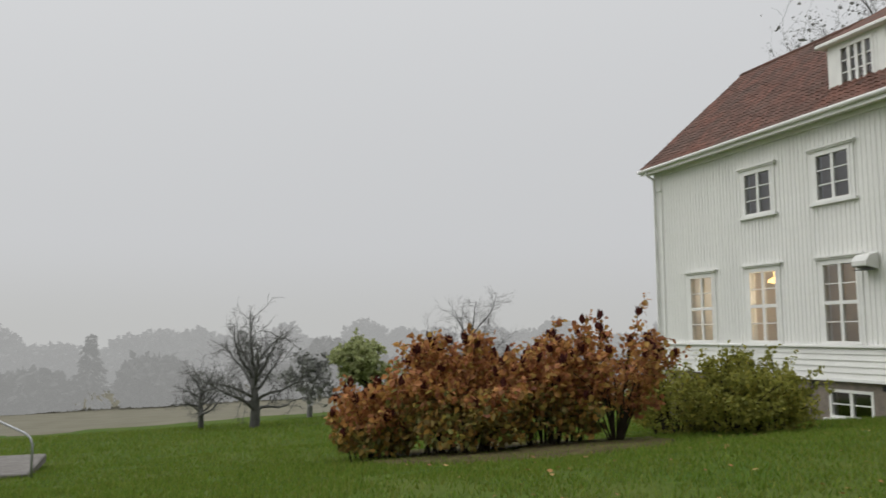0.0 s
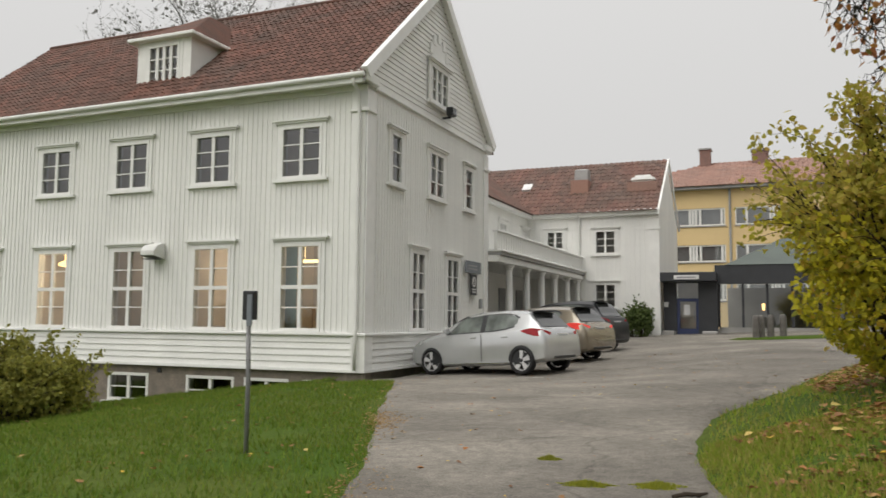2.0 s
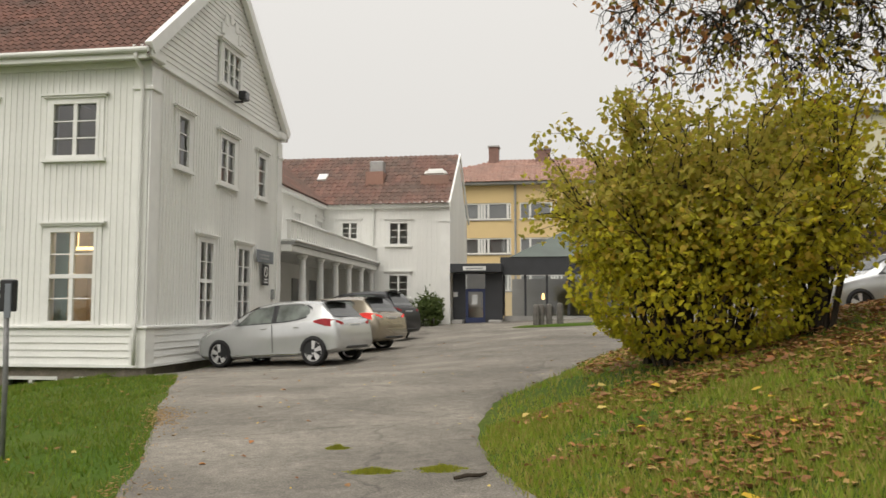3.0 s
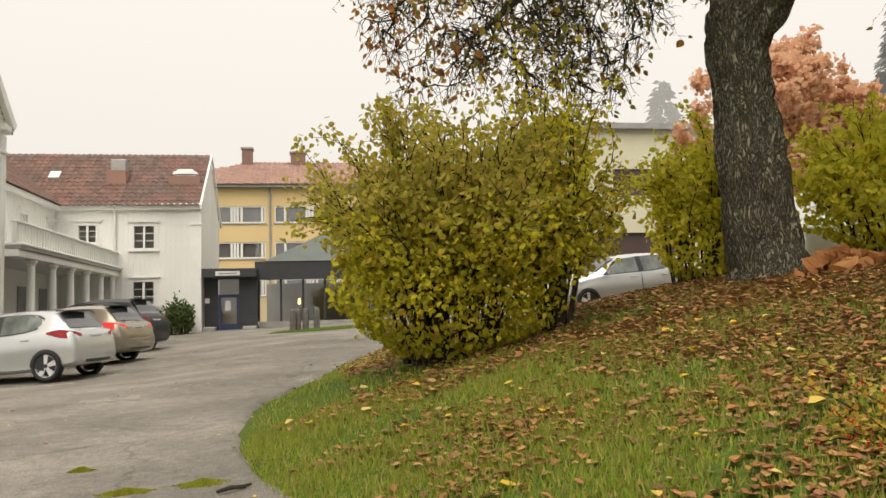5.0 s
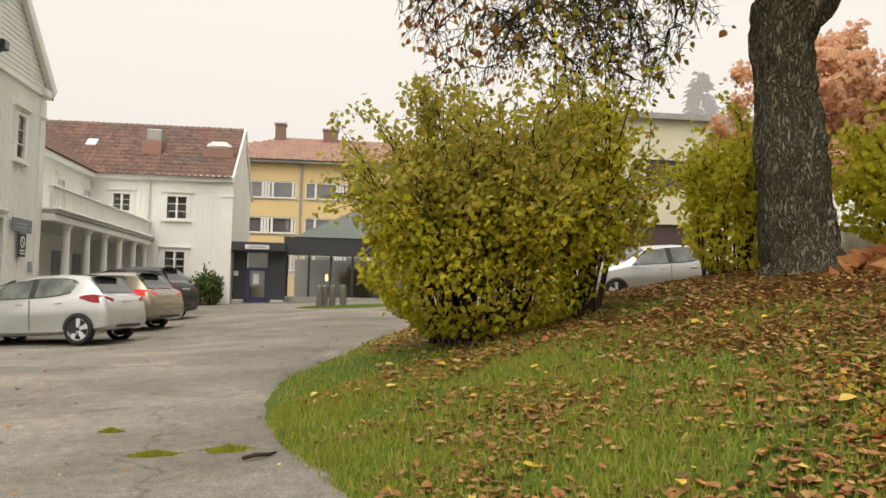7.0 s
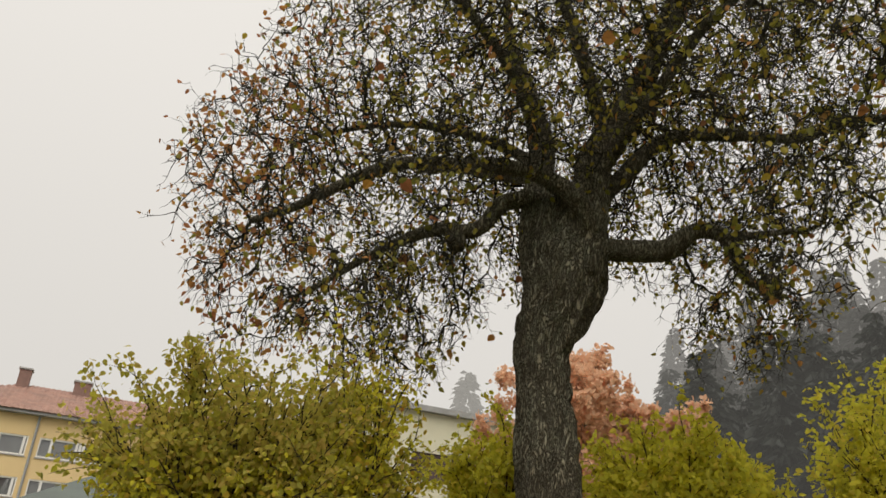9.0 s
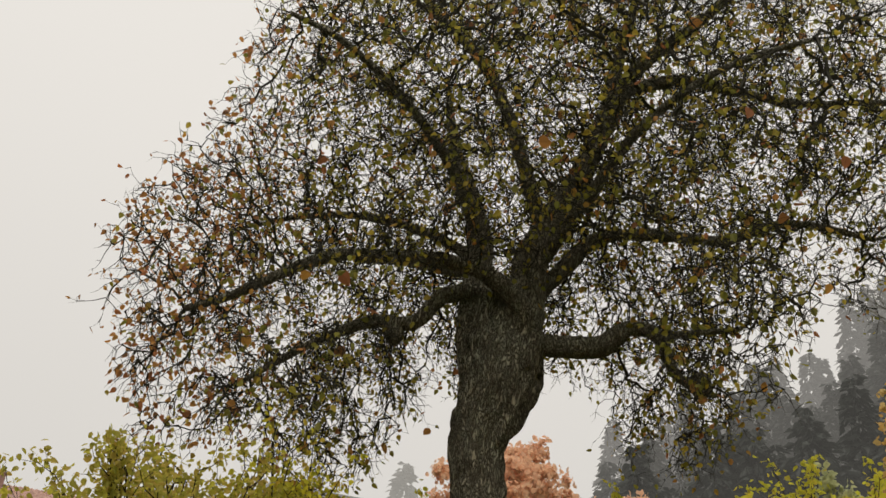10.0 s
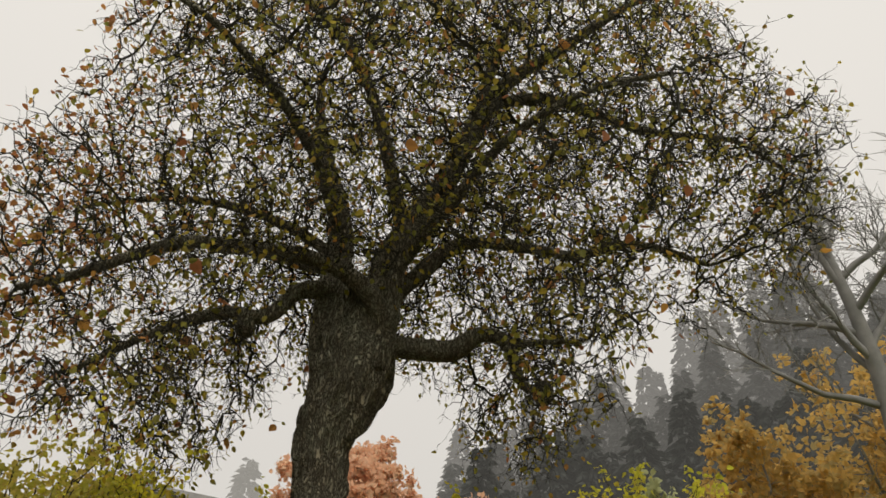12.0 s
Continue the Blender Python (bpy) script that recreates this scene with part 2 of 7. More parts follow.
def smooth01(a, b, x):
    t = min(1.0, max(0.0, (x - a) / (b - a)))
    return t * t * (3 - 2 * t)


def lerp_table(tab, x):
    if x <= tab[0][0]:
        return tab[0][1]
    for (a, va), (b, vb) in zip(tab, tab[1:]):
        if x <= b:
            return va + (vb - va) * (x - a) / (b - a)
    return tab[-1][1]


# ---------- ground ----------
EDGE_R = [(-40, 13.1), (-20, 11.3), (-16, 10.4), (-14, 9.75), (-12.4, 9.1), (-11.1, 8.65), (-10.1, 8.32), (-8.5, 7.98), (-7.1, 7.92), (-5.6, 8.1), (-4.3, 8.46), (-2, 9.1), (0, 9.7), (3, 10.5), (4, 11.0)]
EDGE_L = [(-40, 6.0), (-16, 7.4), (-13, 6.5), (-10.4, 5.5), (-8.4, 4.62), (-6.5, 3.65), (-3.35, 2.3), (-0.6, 1.0), (0, 0.6)]


def height(x, y):
    """The lie of the land: a gentle fall to the south, a steeper one to the west, a bank to the east."""
    z = 0.04 * (max(0.0, min(x, 16.0))) + (0.0225 * min(y, 24.0) if y > 0 else 0.03 * max(y, -22.0))
    if x < 0:
        z += -0.125 * (8 - (8 + max(x, -8.0)))
        if x < -8:
            z += 0.072 * (max(x, -120.0) + 8)
    if x < 3.5 and y > 0:
        z -= 0.05 * (1 - smooth01(0.0, 3.5, max(x, 0.0))) * smooth01(0.0, 1.5, y) * (1 - smooth01(9, 18, y)) * (1 if x > -0.5 else 0)
    if x > -0.5:
        z -= 0.16 * smooth01(-3.0, 0.8, y) * (1 - smooth01(8, 17, y)) * (1 - smooth01(4.0, 8.5, x))
    u = x - lerp_table(EDGE_R, y)
    if u > 0:
        fade = 1.0 - 0.62 * smooth01(-4.5, 2.0, y)
        z += 2.0 * (1 - math.exp(-0.14 * u)) * fade
    if x > 30:
        z += 0.12 * min(x - 30, 60)
    return z
GRASS = mat("lawn_turf", (0.048, 0.085, 0.012), (0.072, 0.094, 0.018), 0.95, 0.5, bump=0.6, bscale=22, fine=0.4, detail=10, spec=0.08)


def asphalt_mat():
    """Old asphalt: grey aggregate with pale dusty wear, dark damp stains and a web of fine cracks."""
    m = mat("worn_asphalt", (0.165, 0.150, 0.128), (0.225, 0.205, 0.173), 0.9, 0.45, bump=0.7, bscale=70, fine=0.5, detail=15, spec=0.25)
    n, l = m.node_tree.nodes, m.node_tree.links
    b = n["Principled BSDF"]
    src = b.inputs["Base Color"].links[0].from_socket
    tc = n.new("ShaderNodeTexCoord")
    nz = n.new("ShaderNodeTexNoise")
    nz.inputs["Scale"].default_value = 1.3
    nz.inputs["Detail"].default_value = 5
    l.new(tc.outputs["Object"], nz.inputs["Vector"])
    mixv = n.new("ShaderNodeMix")
    mixv.data_type = "VECTOR"
    mixv.inputs[0].default_value = 0.55
    l.new(tc.outputs["Object"], mixv.inputs[4])
    l.new(nz.outputs["Color"], mixv.inputs[5])
    vo = n.new("ShaderNodeTexVoronoi")
    vo.feature = "DISTANCE_TO_EDGE"
    vo.inputs["Scale"].default_value = 0.42
    l.new(mixv.outputs[1], vo.inputs["Vector"])
    cr = n.new("ShaderNodeMapRange")
    cr.inputs[1].default_value, cr.inputs[2].default_value = 0.0, 0.008
    cr.inputs[3].default_value, cr.inputs[4].default_value = 0.68, 1.0
    l.new(vo.outputs["Distance"], cr.inputs[0])
    st = n.new("ShaderNodeTexNoise")
    st.inputs["Scale"].default_value = 0.8
    st.inputs["Detail"].default_value = 8
    mp = n.new("ShaderNodeMapping")
    mp.inputs["Scale"].default_value = (0.7, 0.9, 1)
    l.new(tc.outputs["Object"], mp.inputs[0])
    l.new(mp.outputs[0], st.inputs["Vector"])
    sr = n.new("ShaderNodeMapRange")
    sr.inputs[1].default_value, sr.inputs[2].default_value = 0.42, 0.62
    sr.inputs[3].default_value, sr.inputs[4].default_value = 0.82, 1.12
    l.new(st.outputs[0], sr.inputs[0])
    mu = n.new("ShaderNodeMath")
    mu.operation = "MULTIPLY"
    l.new(cr.outputs[0], mu.inputs[0])
    l.new(sr.outputs[0], mu.inputs[1])
    gr = n.new("ShaderNodeTexNoise")
    gr.inputs["Scale"].default_value = 7.0
    gr.inputs["Detail"].default_value = 12
    gr.inputs["Roughness"].default_value = 0.75
    l.new(tc.outputs["Object"], gr.inputs["Vector"])
    g2 = n.new("ShaderNodeMapRange")
    g2.inputs[1].default_value, g2.inputs[2].default_value = 0.3, 0.7
    g2.inputs[3].default_value, g2.inputs[4].default_value = 0.68, 1.3
    l.new(gr.outputs[0], g2.inputs[0])
    m2 = n.new("ShaderNodeMath")
    m2.operation = "MULTIPLY"
    l.new(mu.outputs[0], m2.inputs[0])
    l.new(g2.outputs[0], m2.inputs[1])
    hs = n.new("ShaderNodeHueSaturation")
    l.new(src, hs.inputs["Color"])
    l.new(m2.outputs[0], hs.inputs["Value"])
    l.new(hs.outputs[0], b.inputs["Base Color"])
    return m


ASPHALT = asphalt_mat()


def grid_axis(lo, hi, centre, fine, n):
    """Coordinates that are dense round the centre and wide apart far off."""
    k = 5.2
    left = [centre - (centre - lo) * math.sinh(k * i / n) / math.sinh(k) for i in range(n, 0, -1)]
    right = [centre + (hi - centre) * math.sinh(k * i / n) / math.sinh(k) for i in range(n + 1)]
    return left + right


def build_ground():
    xs, ys = grid_axis(-420, 420, 6, 0.2, 120), grid_axis(-420, 420, -8, 0.2, 120)
    v = [(x, y, height(x, y) + 0.03 * noise.noise((x * 0.35, y * 0.35, 0))) for y in ys for x in xs]
    w = len(xs)
    f = [(j * w + i, j * w + i + 1, (j + 1) * w + i + 1, (j + 1) * w + i) for j in range(len(ys) - 1) for i in range(w - 1)]
    me = bpy.data.meshes.new("ground")
    me.from_pydata(v, [], f)
    me.materials.append(GRASS)
    me.polygons.foreach_set("use_smooth", [True] * len(f))
    tagged(new("ground", me), "green autumn lawn sloping away from the house", "ground", kind="structure")


def build_yard():
    rows = []
    y = -40.0
    while y < 44.0:
        if y < 4.0:
            jl = 0.08 * noise.noise((0, y * 0.9, 2)) + 0.07 * noise.noise((0, y * 6, 5))
            jr = 0.08 * noise.noise((3, y * 0.9, 2)) + 0.08 * noise.noise((3, y * 6, 5))
            xl = lerp_table(EDGE_L, y) + jl if y < 0 else 0.06
            xr = lerp_table(EDGE_R, y) + jr
        else:
            xl, xr = 0.06, lerp_table([(4, 11.0), (4.6, 13), (5.5, 16), (7, 46)], y)
        rows.append((y, xl, xr))
        y += 0.25
    n = 44
    mb = MB()
    for y, xl, xr in rows:
        for i in range(n + 1):
            x = xl + (xr - xl) * i / n
            rim = min(i, n - i)
            z = height(x, y) + (0.035 if rim > 0 else -0.03) + 0.03 * noise.noise((x * 0.35, y * 0.35, 0))
            mb.v.append((x, y, z))
    for j in range(len(rows) - 1):
        for i in range(n):
            a = j * (n + 1) + i
            mb.f.append((a, a + 1, a + n + 2, a + n + 1))
            mb.m.append(0)
    tagged(new("road", mb.mesh("road", ASPHALT, smooth=True)), "worn grey asphalt yard with cracks and patches", "road", kind="structure")


build_ground()
build_yard()


# ---------- windows ----------
def window(parent, m, w, h, cols, rows, name="window", transom=False, room=None, head=True, fw=0.075, deep=0.16, pane=None, label=""):
    """A casement window in its casing. Local axes: x along the wall, y into the wall, z up; origin at the middle of the sill line."""
    wob = empty(name, label or "white wooden casement window", "", m=m)
    wob.parent = parent
    pane = pane or PANE
    fr = MB()
    fr.box(-w / 2, -w / 2 + fw, -0.05, deep, 0, h)
    fr.box(w / 2 - fw, w / 2, -0.05, deep, 0, h)
    fr.box(-w / 2 + fw, w / 2 - fw, -0.05, deep, 0, fw)
    fr.box(-w / 2 + fw, w / 2 - fw, -0.05, deep, h - fw, h)
    part("frame", fr, WHITE2, wob)
    cas = MB()
    cas.box(-w / 2 - 0.1, -w / 2 - 0.002, -0.035, 0.02, 0, h + 0.1)
    cas.box(w / 2 + 0.002, w / 2 + 0.1, -0.035, 0.02, 0, h + 0.1)
    cas.box(-w / 2 - 0.002, w / 2 + 0.002, -0.035, 0.02, h + 0.002, h + 0.1)
    part("casing", cas, WHITE2, wob)
    if head:
        hb = MB()
        hb.box(-w / 2 - 0.2, w / 2 + 0.2, -0.13, 0.02, h + 0.104, h + 0.15)
        hb.box(-w / 2 - 0.15, w / 2 + 0.15, -0.09, 0.02, h + 0.06, h + 0.104)
        part("head_board", hb, WHITE2, wob)
    sb = MB()
    sb.box(-w / 2 - 0.17, w / 2 + 0.17, -0.11, 0.02, -0.075, -0.002)
    part("sill", sb, WHITE2, wob)
    iw, ih = w - 2 * fw, h - 2 * fw
    bars = MB()
    for c in range(1, cols):
        x = -iw / 2 + iw * c / cols
        bars.box(x - 0.045, x + 0.045, -0.03, 0.05, fw, h - fw)
    if transom:
        z = fw + ih * 0.5
        bars.box(-iw / 2, iw / 2, -0.036, 0.052, z - 0.045, z + 0.045)
    part("mullion", bars, WHITE2, wob)
    for c in range(cols):
        for r in range(rows):
            x0, x1 = -iw / 2 + iw * c / cols, -iw / 2 + iw * (c + 1) / cols
            z0, z1 = fw + ih * r / rows, fw + ih * (r + 1) / rows
            panepart("pane", x0, x1, 0.02, z0, z1, pane, wob)
    for r in range(1, rows):
        if transom and r * 2 == rows:
            continue
        z = fw + ih * r / rows
        boxpart("glazing_bar", (-iw / 2, iw / 2, -0.012, 0.04, z - 0.014, z + 0.014), WHITE2, wob)
    return wob


def wall_with_holes(name, length, z0, z1, thick, holes, material, parent, m, label=""):
    """A wall slab along local x from 0, its face at y = 0 and its body behind, with rectangular holes (x0, x1, z0, z1)."""
    xs = sorted({0.0, length, *[h[0] for h in holes], *[h[1] for h in holes]})
    zs = sorted({z0, z1, *[h[2] for h in holes], *[h[3] for h in holes]})
    mb = MB()

    def solid(i, j):
        if i < 0 or j < 0 or i >= len(xs) - 1 or j >= len(zs) - 1:
            return False
        cx, cz = (xs[i] + xs[i + 1]) / 2, (zs[j] + zs[j + 1]) / 2
        return not any(a < cx < b and c < cz < d for a, b, c, d in holes)

    for i in range(len(xs) - 1):
        for j in range(len(zs) - 1):
            if not solid(i, j):
                continue
            a, b, c, d = xs[i], xs[i + 1], zs[j], zs[j + 1]
            mb.quad((a, 0, c), (b, 0, c), (b, 0, d), (a, 0, d))
            mb.quad((b, thick, c), (a, thick, c), (a, thick, d), (b, thick, d))
            if not solid(i - 1, j):
                mb.quad((a, thick, c), (a, 0, c), (a, 0, d), (a, thick, d))
            if not solid(i + 1, j):
                mb.quad((b, 0, c), (b, thick, c), (b, thick, d), (b, 0, d))
            if not solid(i, j - 1):
                mb.quad((a, thick, c), (b, thick, c), (b, 0, c), (a, 0, c))
            if not solid(i, j + 1):
                mb.quad((a, 0, d), (b, 0, d), (b, thick, d), (a, thick, d))
    return part(name, mb, material, parent, label, at=m)


def battens(parent, m, length, z0, z1, holes, step=0.145, start=0.1):
    """Cover strips over the joints of upright boards, cut at the openings."""
    x = start
    while x < length - 0.05:
        cuts = sorted((h[2] - 0.08, h[3] + 0.16) for h in holes if h[0] - 0.12 < x < h[1] + 0.12)
        z = z0
        for a, b in cuts + [(z1, z1)]:
            if a - z > 0.06:
                piece("batten", 0.045, 0.016, a - z, WHITE, parent, m @ Matrix.Translation((x, -0.0071, z)))
            z = b
        x += step


def roof_tiles(mb, p0, ex, ey, nx, ny, material=None, parent=None, lift=0.05, single=None):
    """Rows of pantiles over a slope: p0 the lower corner, ex one tile along the eave, ey one row up the slope."""
    p0, ex, ey = Vector(p0), Vector(ex), Vector(ey)
    nrm = ex.cross(ey).normalized()
    prof = [(0.0, 0.0), (0.18, 0.5), (0.4, 1.0), (0.62, 0.6), (0.82, 0.1), (1.02, 0.0)]
    for j in range(ny):
        for i in range(nx):
            if single and single(i, j):
                continue
            o = p0 + ex * i + ey * j
            jig = 0.008 * random.uniform(-1, 1)
            lo = [o + ex * a + nrm * (lift * b + 0.028 + jig) - ey * 0.04 for a, b in prof]
            hi = [o + ex * a + ey * 1.0 + nrm * (lift * b + 0.004 + jig) for a, b in prof]
            k = len(mb.v)
            mb.v += [tuple(q) for q in lo] + [tuple(q) for q in hi] + [tuple(q - nrm * 0.03) for q in lo]
            s = len(prof)
            for a in range(s - 1):
                mb.f.append((k + a, k + a + 1, k + s + a + 1, k + s + a))
                mb.f.append((k + 2 * s + a, k + 2 * s + a + 1, k + a + 1, k + a))
                mb.m += [0, 0]


# ---------- the white house ----------
HX, HY, ZE, ZR = -14.6, 8.2, 6.67, 10.66


def white_house():
    house = empty("house", "large white wooden house with red tiled roof", "house")
    upper = [(-9.67, 0), (-6.97, 0), (-4.335, 0), (-1.74, 0)]
    lower = [-12.33, -9.63, -6.92, -4.275, -1.705]
    holes = []
    L = -HX
    for x, _ in upper:
        holes.append((x - 0.58 + L, x + 0.58 + L, 4.56, 5.85))
    for x in lower:
        holes.append((x - 0.58 + L, x + 0.58 + L, 0.95, 3.02))
    south = pose(HX, 0, 0)
    wall_with_holes("wall", L, 0.9, ZE, 0.2, holes, WHITE, house, south, "white vertical board-and-batten cladding")
    battens(house, south, L, 0.92, 6.55, holes)
    east = pose(0, 0, 0, 0, 0, 90)
    eh = [(1.2, 1.86, 4.56, 5.85), (3.55, 4.57, 4.56, 5.85), (6.22, 6.88, 4.56, 5.85), (2.47, 3.34, 0.95, 3.02), (4.82, 5.76, 0.95, 3.02)]
    wall_with_holes("wall", HY, 0.9, ZE, 0.2, eh, WHITE, house, east)
    battens(house, east, HY, 0.92, 6.55, eh, step=0.145)
    wall_with_holes("wall", HY, -1.6, ZE, 0.2, [], WHITE, house, pose(HX, HY, 0, 0, 0, -90))
    wall_with_holes("wall", L, -1.6, ZE, 0.2, [], WHITE, house, pose(0, HY, 0, 0, 0, 180))
    # rooms behind the glass
    boxpart("room_floor", (HX + 0.3, -0.3, 0.3, HY - 0.3, 0.7, 0.86), ROOMWALL, house)
    boxpart("room_ceiling", (HX + 0.3, -0.3, 0.25, HY - 0.3, 3.3, 3.4), ROOMWALL, house)
    boxpart("room_ceiling", (HX + 0.3, -0.3, 0.25, HY - 0.3, 6.3, 6.4), ROOMWALL, house)
    boxpart("added_partition", (HX + 0.3, -0.3, 4.0, 4.1, 0.86, 6.3), ROOMWARM, house)
    for x in (-11.2, -8.4, -5.6, -3.0):
        boxpart("added_partition", (x, x + 0.1, 0.25, 4.0, 0.86, 6.3), ROOMWARM, house)
    # added wall that blocks the corner room's lamp from the gable windows
    boxpart("added_partition", (-2.9, -0.25, 2.5, 2.58, 0.86, 3.3), ROOMWARM, house)
    for x, _ in upper:
        window(house, pose(x, 0, 4.56), 1.16, 1.29, 2, 3, label="white upper casement window with six panes")
    for x in lower:
        window(house, pose(x, 0, 0.95), 1.16, 2.07, 2, 4, transom=True, label="tall white lower window with eight panes")
    for a, b, c, d in eh:
        window(house, pose(0, (a + b) / 2, c, 0, 0, 90), b - a, d - c, 2 if b - a > 0.8 else 1, 4 if d - c > 1.5 else 3, transom=d - c > 1.5)
    # warm light in the rooms, as seen through the panes
    for x, z, s in ((-9.87, 2.7, 0.16), (-1.45, 2.75, 0.0)):
        mb = MB()
        if s:
            mb.lathe([(0.02, z + 0.12), (s, z + 0.05), (s * 1.1, z - 0.02), (0.05, z - 0.06)], x, 0.6, 12)
            mb.box(x - 0.008, x + 0.008, 0.592, 0.608, z + 0.1, 3.3)
            part("pendant_shade", mb, LAMPGLOW, house, "glowing amber pendant lamp shade")
        else:
            mb.box(-2.25, -1.2, 0.76, 0.86, 2.62, 2.69)
            mb.box(-2.1, -2.09, 0.8, 0.81, 2.69, 3.3)
            mb.box(-1.36, -1.35, 0.8, 0.81, 2.69, 3.3)
            part("ceiling_tube", mb, TUBEGLOW, house, "glowing ceiling light tube")
    for x, y, z, e in ((-9.3, 1.0, 2.3, 42), (-12.6, 2.4, 2.6, 70), (-7.0, 2.6, 2.9, 20), (-4.3, 2.2, 2.7, 42), (-1.6, 1.5, 2.9, 22)):
        lamp = new("room_lamp", bpy.data.lights.new("room_lamp", "POINT"))
        lamp.data.energy, lamp.data.shadow_soft_size, lamp.data.color = e, 0.12, (1.0, 0.80, 0.56)
        lamp.location = (x, y, z)
    for x0 in (-2.32, -2.14):
        mb = MB()
        n = 7
        for i in range(n):
            a0, a1 = x0 + 0.16 * i / n, x0 + 0.16 * (i + 1) / n
            y0, y1 = 0.26 + 0.03 * (i % 2), 0.26 + 0.03 * ((i + 1) % 2)
            mb.quad((a0, y0, 0.95), (a1, y1, 0.95), (a1, y1, 3.05), (a0, y0, 3.05))
        part("curtain", mb, CURTAIN, house, "teal fabric curtain")
    # corner boards with their capitals, water table and skirting boards
    for x in (HX - 0.02, -0.36):
        boxpart("corner_board", (x, x + 0.38, -0.05, 0.0, 0.94, 6.55), WHITE2, house)
        boxpart("corner_capital", (x - 0.03, x + 0.41, -0.1, -0.002, 6.02, 6.11), WHITE2, house, bev=0.015)
    for y in (-0.05, HY - 0.33):
        boxpart("corner_board", (0.0, 0.05, y, y + 0.38, 0.94, 6.55), WHITE2, house)
        boxpart("corner_capital", (0.002, 0.1, y - 0.03, y + 0.41, 6.02, 6.11), WHITE2, house, bev=0.015)
    boxpart("water_table", (HX - 0.12, 0.12, -0.12, 0.02, 0.86, 0.93), WHITE2, house, bev=0.015)
    boxpart("water_table", (0.002, 0.12, 0.03, HY, 0.86, 0.93), WHITE2, house, bev=0.015)
    for k in range(5):
        z = 0.1 + 0.152 * k
        mb = MB()
        mb.prism([(HX, -0.06, z), (0.0, -0.06, z), (0.0, 0.1, z), (HX, 0.1, z)], [(HX, -0.035, z + 0.148), (0.0, -0.035, z + 0.148), (0.0, 0.1, z + 0.148), (HX, 0.1, z + 0.148)])
        part("skirting_board", mb, WHITE, house)
        mb = MB()
        mb.prism([(-0.1, 0.105, z), (0.06, 0.0, z), (0.06, HY, z), (-0.1, HY, z)], [(-0.1, 0.105, z + 0.148), (0.035, 0.0, z + 0.148), (0.035, HY, z + 0.148), (-0.1, HY, z + 0.148)])
        part("skirting_board", mb, WHITE, house)
    boxpart("corner_board", (-0.3, 0.075, -0.075, -0.062, 0.06, 0.858), WHITE2, house)
    boxpart("corner_board", (0.062, 0.075, -0.06, 0.3, 0.06, 0.858), WHITE2, house)
    boxpart("skirting_foot", (HX, 0.09, -0.09, 0.1, 0.04, 0.098), WHITE2, house)
    boxpart("skirting_foot", (-0.1, 0.09, 0.102, HY, 0.04, 0.098), WHITE2, house)
    # granite plinth with cellar windows
    bw = [(-7.55, -6.2), (-5.0, -3.55), (-3.25, -2.0), (-1.6, -0.9)]
    ph = [(a + L, b + L, -0.9, -0.17) for a, b in bw]
    wall_with_holes("plinth", L, -2.2, 0.04, 0.35, ph, GREYSTONE, house, pose(HX, 0.06, 0), "rough grey granite plinth")
    wall_with_holes("plinth", HY, -1.0, 0.04, 0.35, [], GREYSTONE, house, pose(-0.06, 0, 0, 0, 0, 90))
    for a, b in bw:
        window(house, pose((a + b) / 2, 0.1, -0.9), b - a, 0.73, 2, 2, name="cellar_window", head=False, pane=PANE_D, label="white cellar window in the plinth")
    boxpart("cellar_back", (HX + 0.5, -0.5, 1.4, 1.5, -2.2, 0.6), BLACK, house)
    for k in range(46):
        x = HX + 0.2 + k % 23 * 0.63
        z = -0.42 - 0.45 * (k // 23) + 0.02
        if any(a - 0.4 < x + 0.3 < b + 0.4 for a, b in bw):
            continue
        piece("granite_block", 0.6, 0.08, 0.42, GREYSTONE, house, Matrix.Translation((x + 0.3, 0.045, z)))
    for x in (-8.0, -5.85):
        boxpart("cellar_vent", (x - 0.06, x + 0.06, 0.03, 0.08, -0.14, -0.02), BLACK, house)
    # cornice
    boxpart("cornice", (HX - 0.25, 0.1, -0.28, 0.0, 6.67, 6.85), WHITE2, house, bev=0.02)
    boxpart("frieze", (HX - 0.03, 0.03, -0.06, 0.0, 6.53, 6.668), WHITE2, house)
    boxpart("cornice", (-0.3, 0.16, -0.3, -0.284, 6.69, 6.95), WHITE2, house)
    boxpart("cornice_return", (0.0, 0.17, -0.28, 0.34, 6.67, 6.87), WHITE2, house, bev=0.02)
    boxpart("cornice_return", (0.0, 0.17, HY - 0.35, HY + 0.12, 6.67, 6.87), WHITE2, house, bev=0.02)
    boxpart("cornice", (HX - 0.25, 0.1, HY, HY + 0.28, 6.67, 6.85), WHITE2, house)
    boxpart("gable_moulding", (0.0, 0.075, 0.345, HY - 0.355, 6.65, 6.72), WHITE2, house)
    # gable
    s = (ZR - 6.87) / 4.42
    mb = MB()
    mb.prism([(-0.2, -0.1, 6.67), (-0.2, HY + 0.1, 6.67), (-0.2, 4.1, 6.67 + s * 4.2)], [(0.0, -0.1, 6.67), (0.0, HY + 0.1, 6.67), (0.0, 4.1, 6.67 + s * 4.2)])
    part("gable_wall", mb, WHITE, house)
    mb = MB()
    mb.prism([(HX, -0.1, 6.67), (HX, HY + 0.1, 6.67), (HX, 4.1, 6.67 + s * 4.2)], [(HX + 0.2, -0.1, 6.67), (HX + 0.2, HY + 0.1, 6.67), (HX + 0.2, 4.1, 6.67 + s * 4.2)])
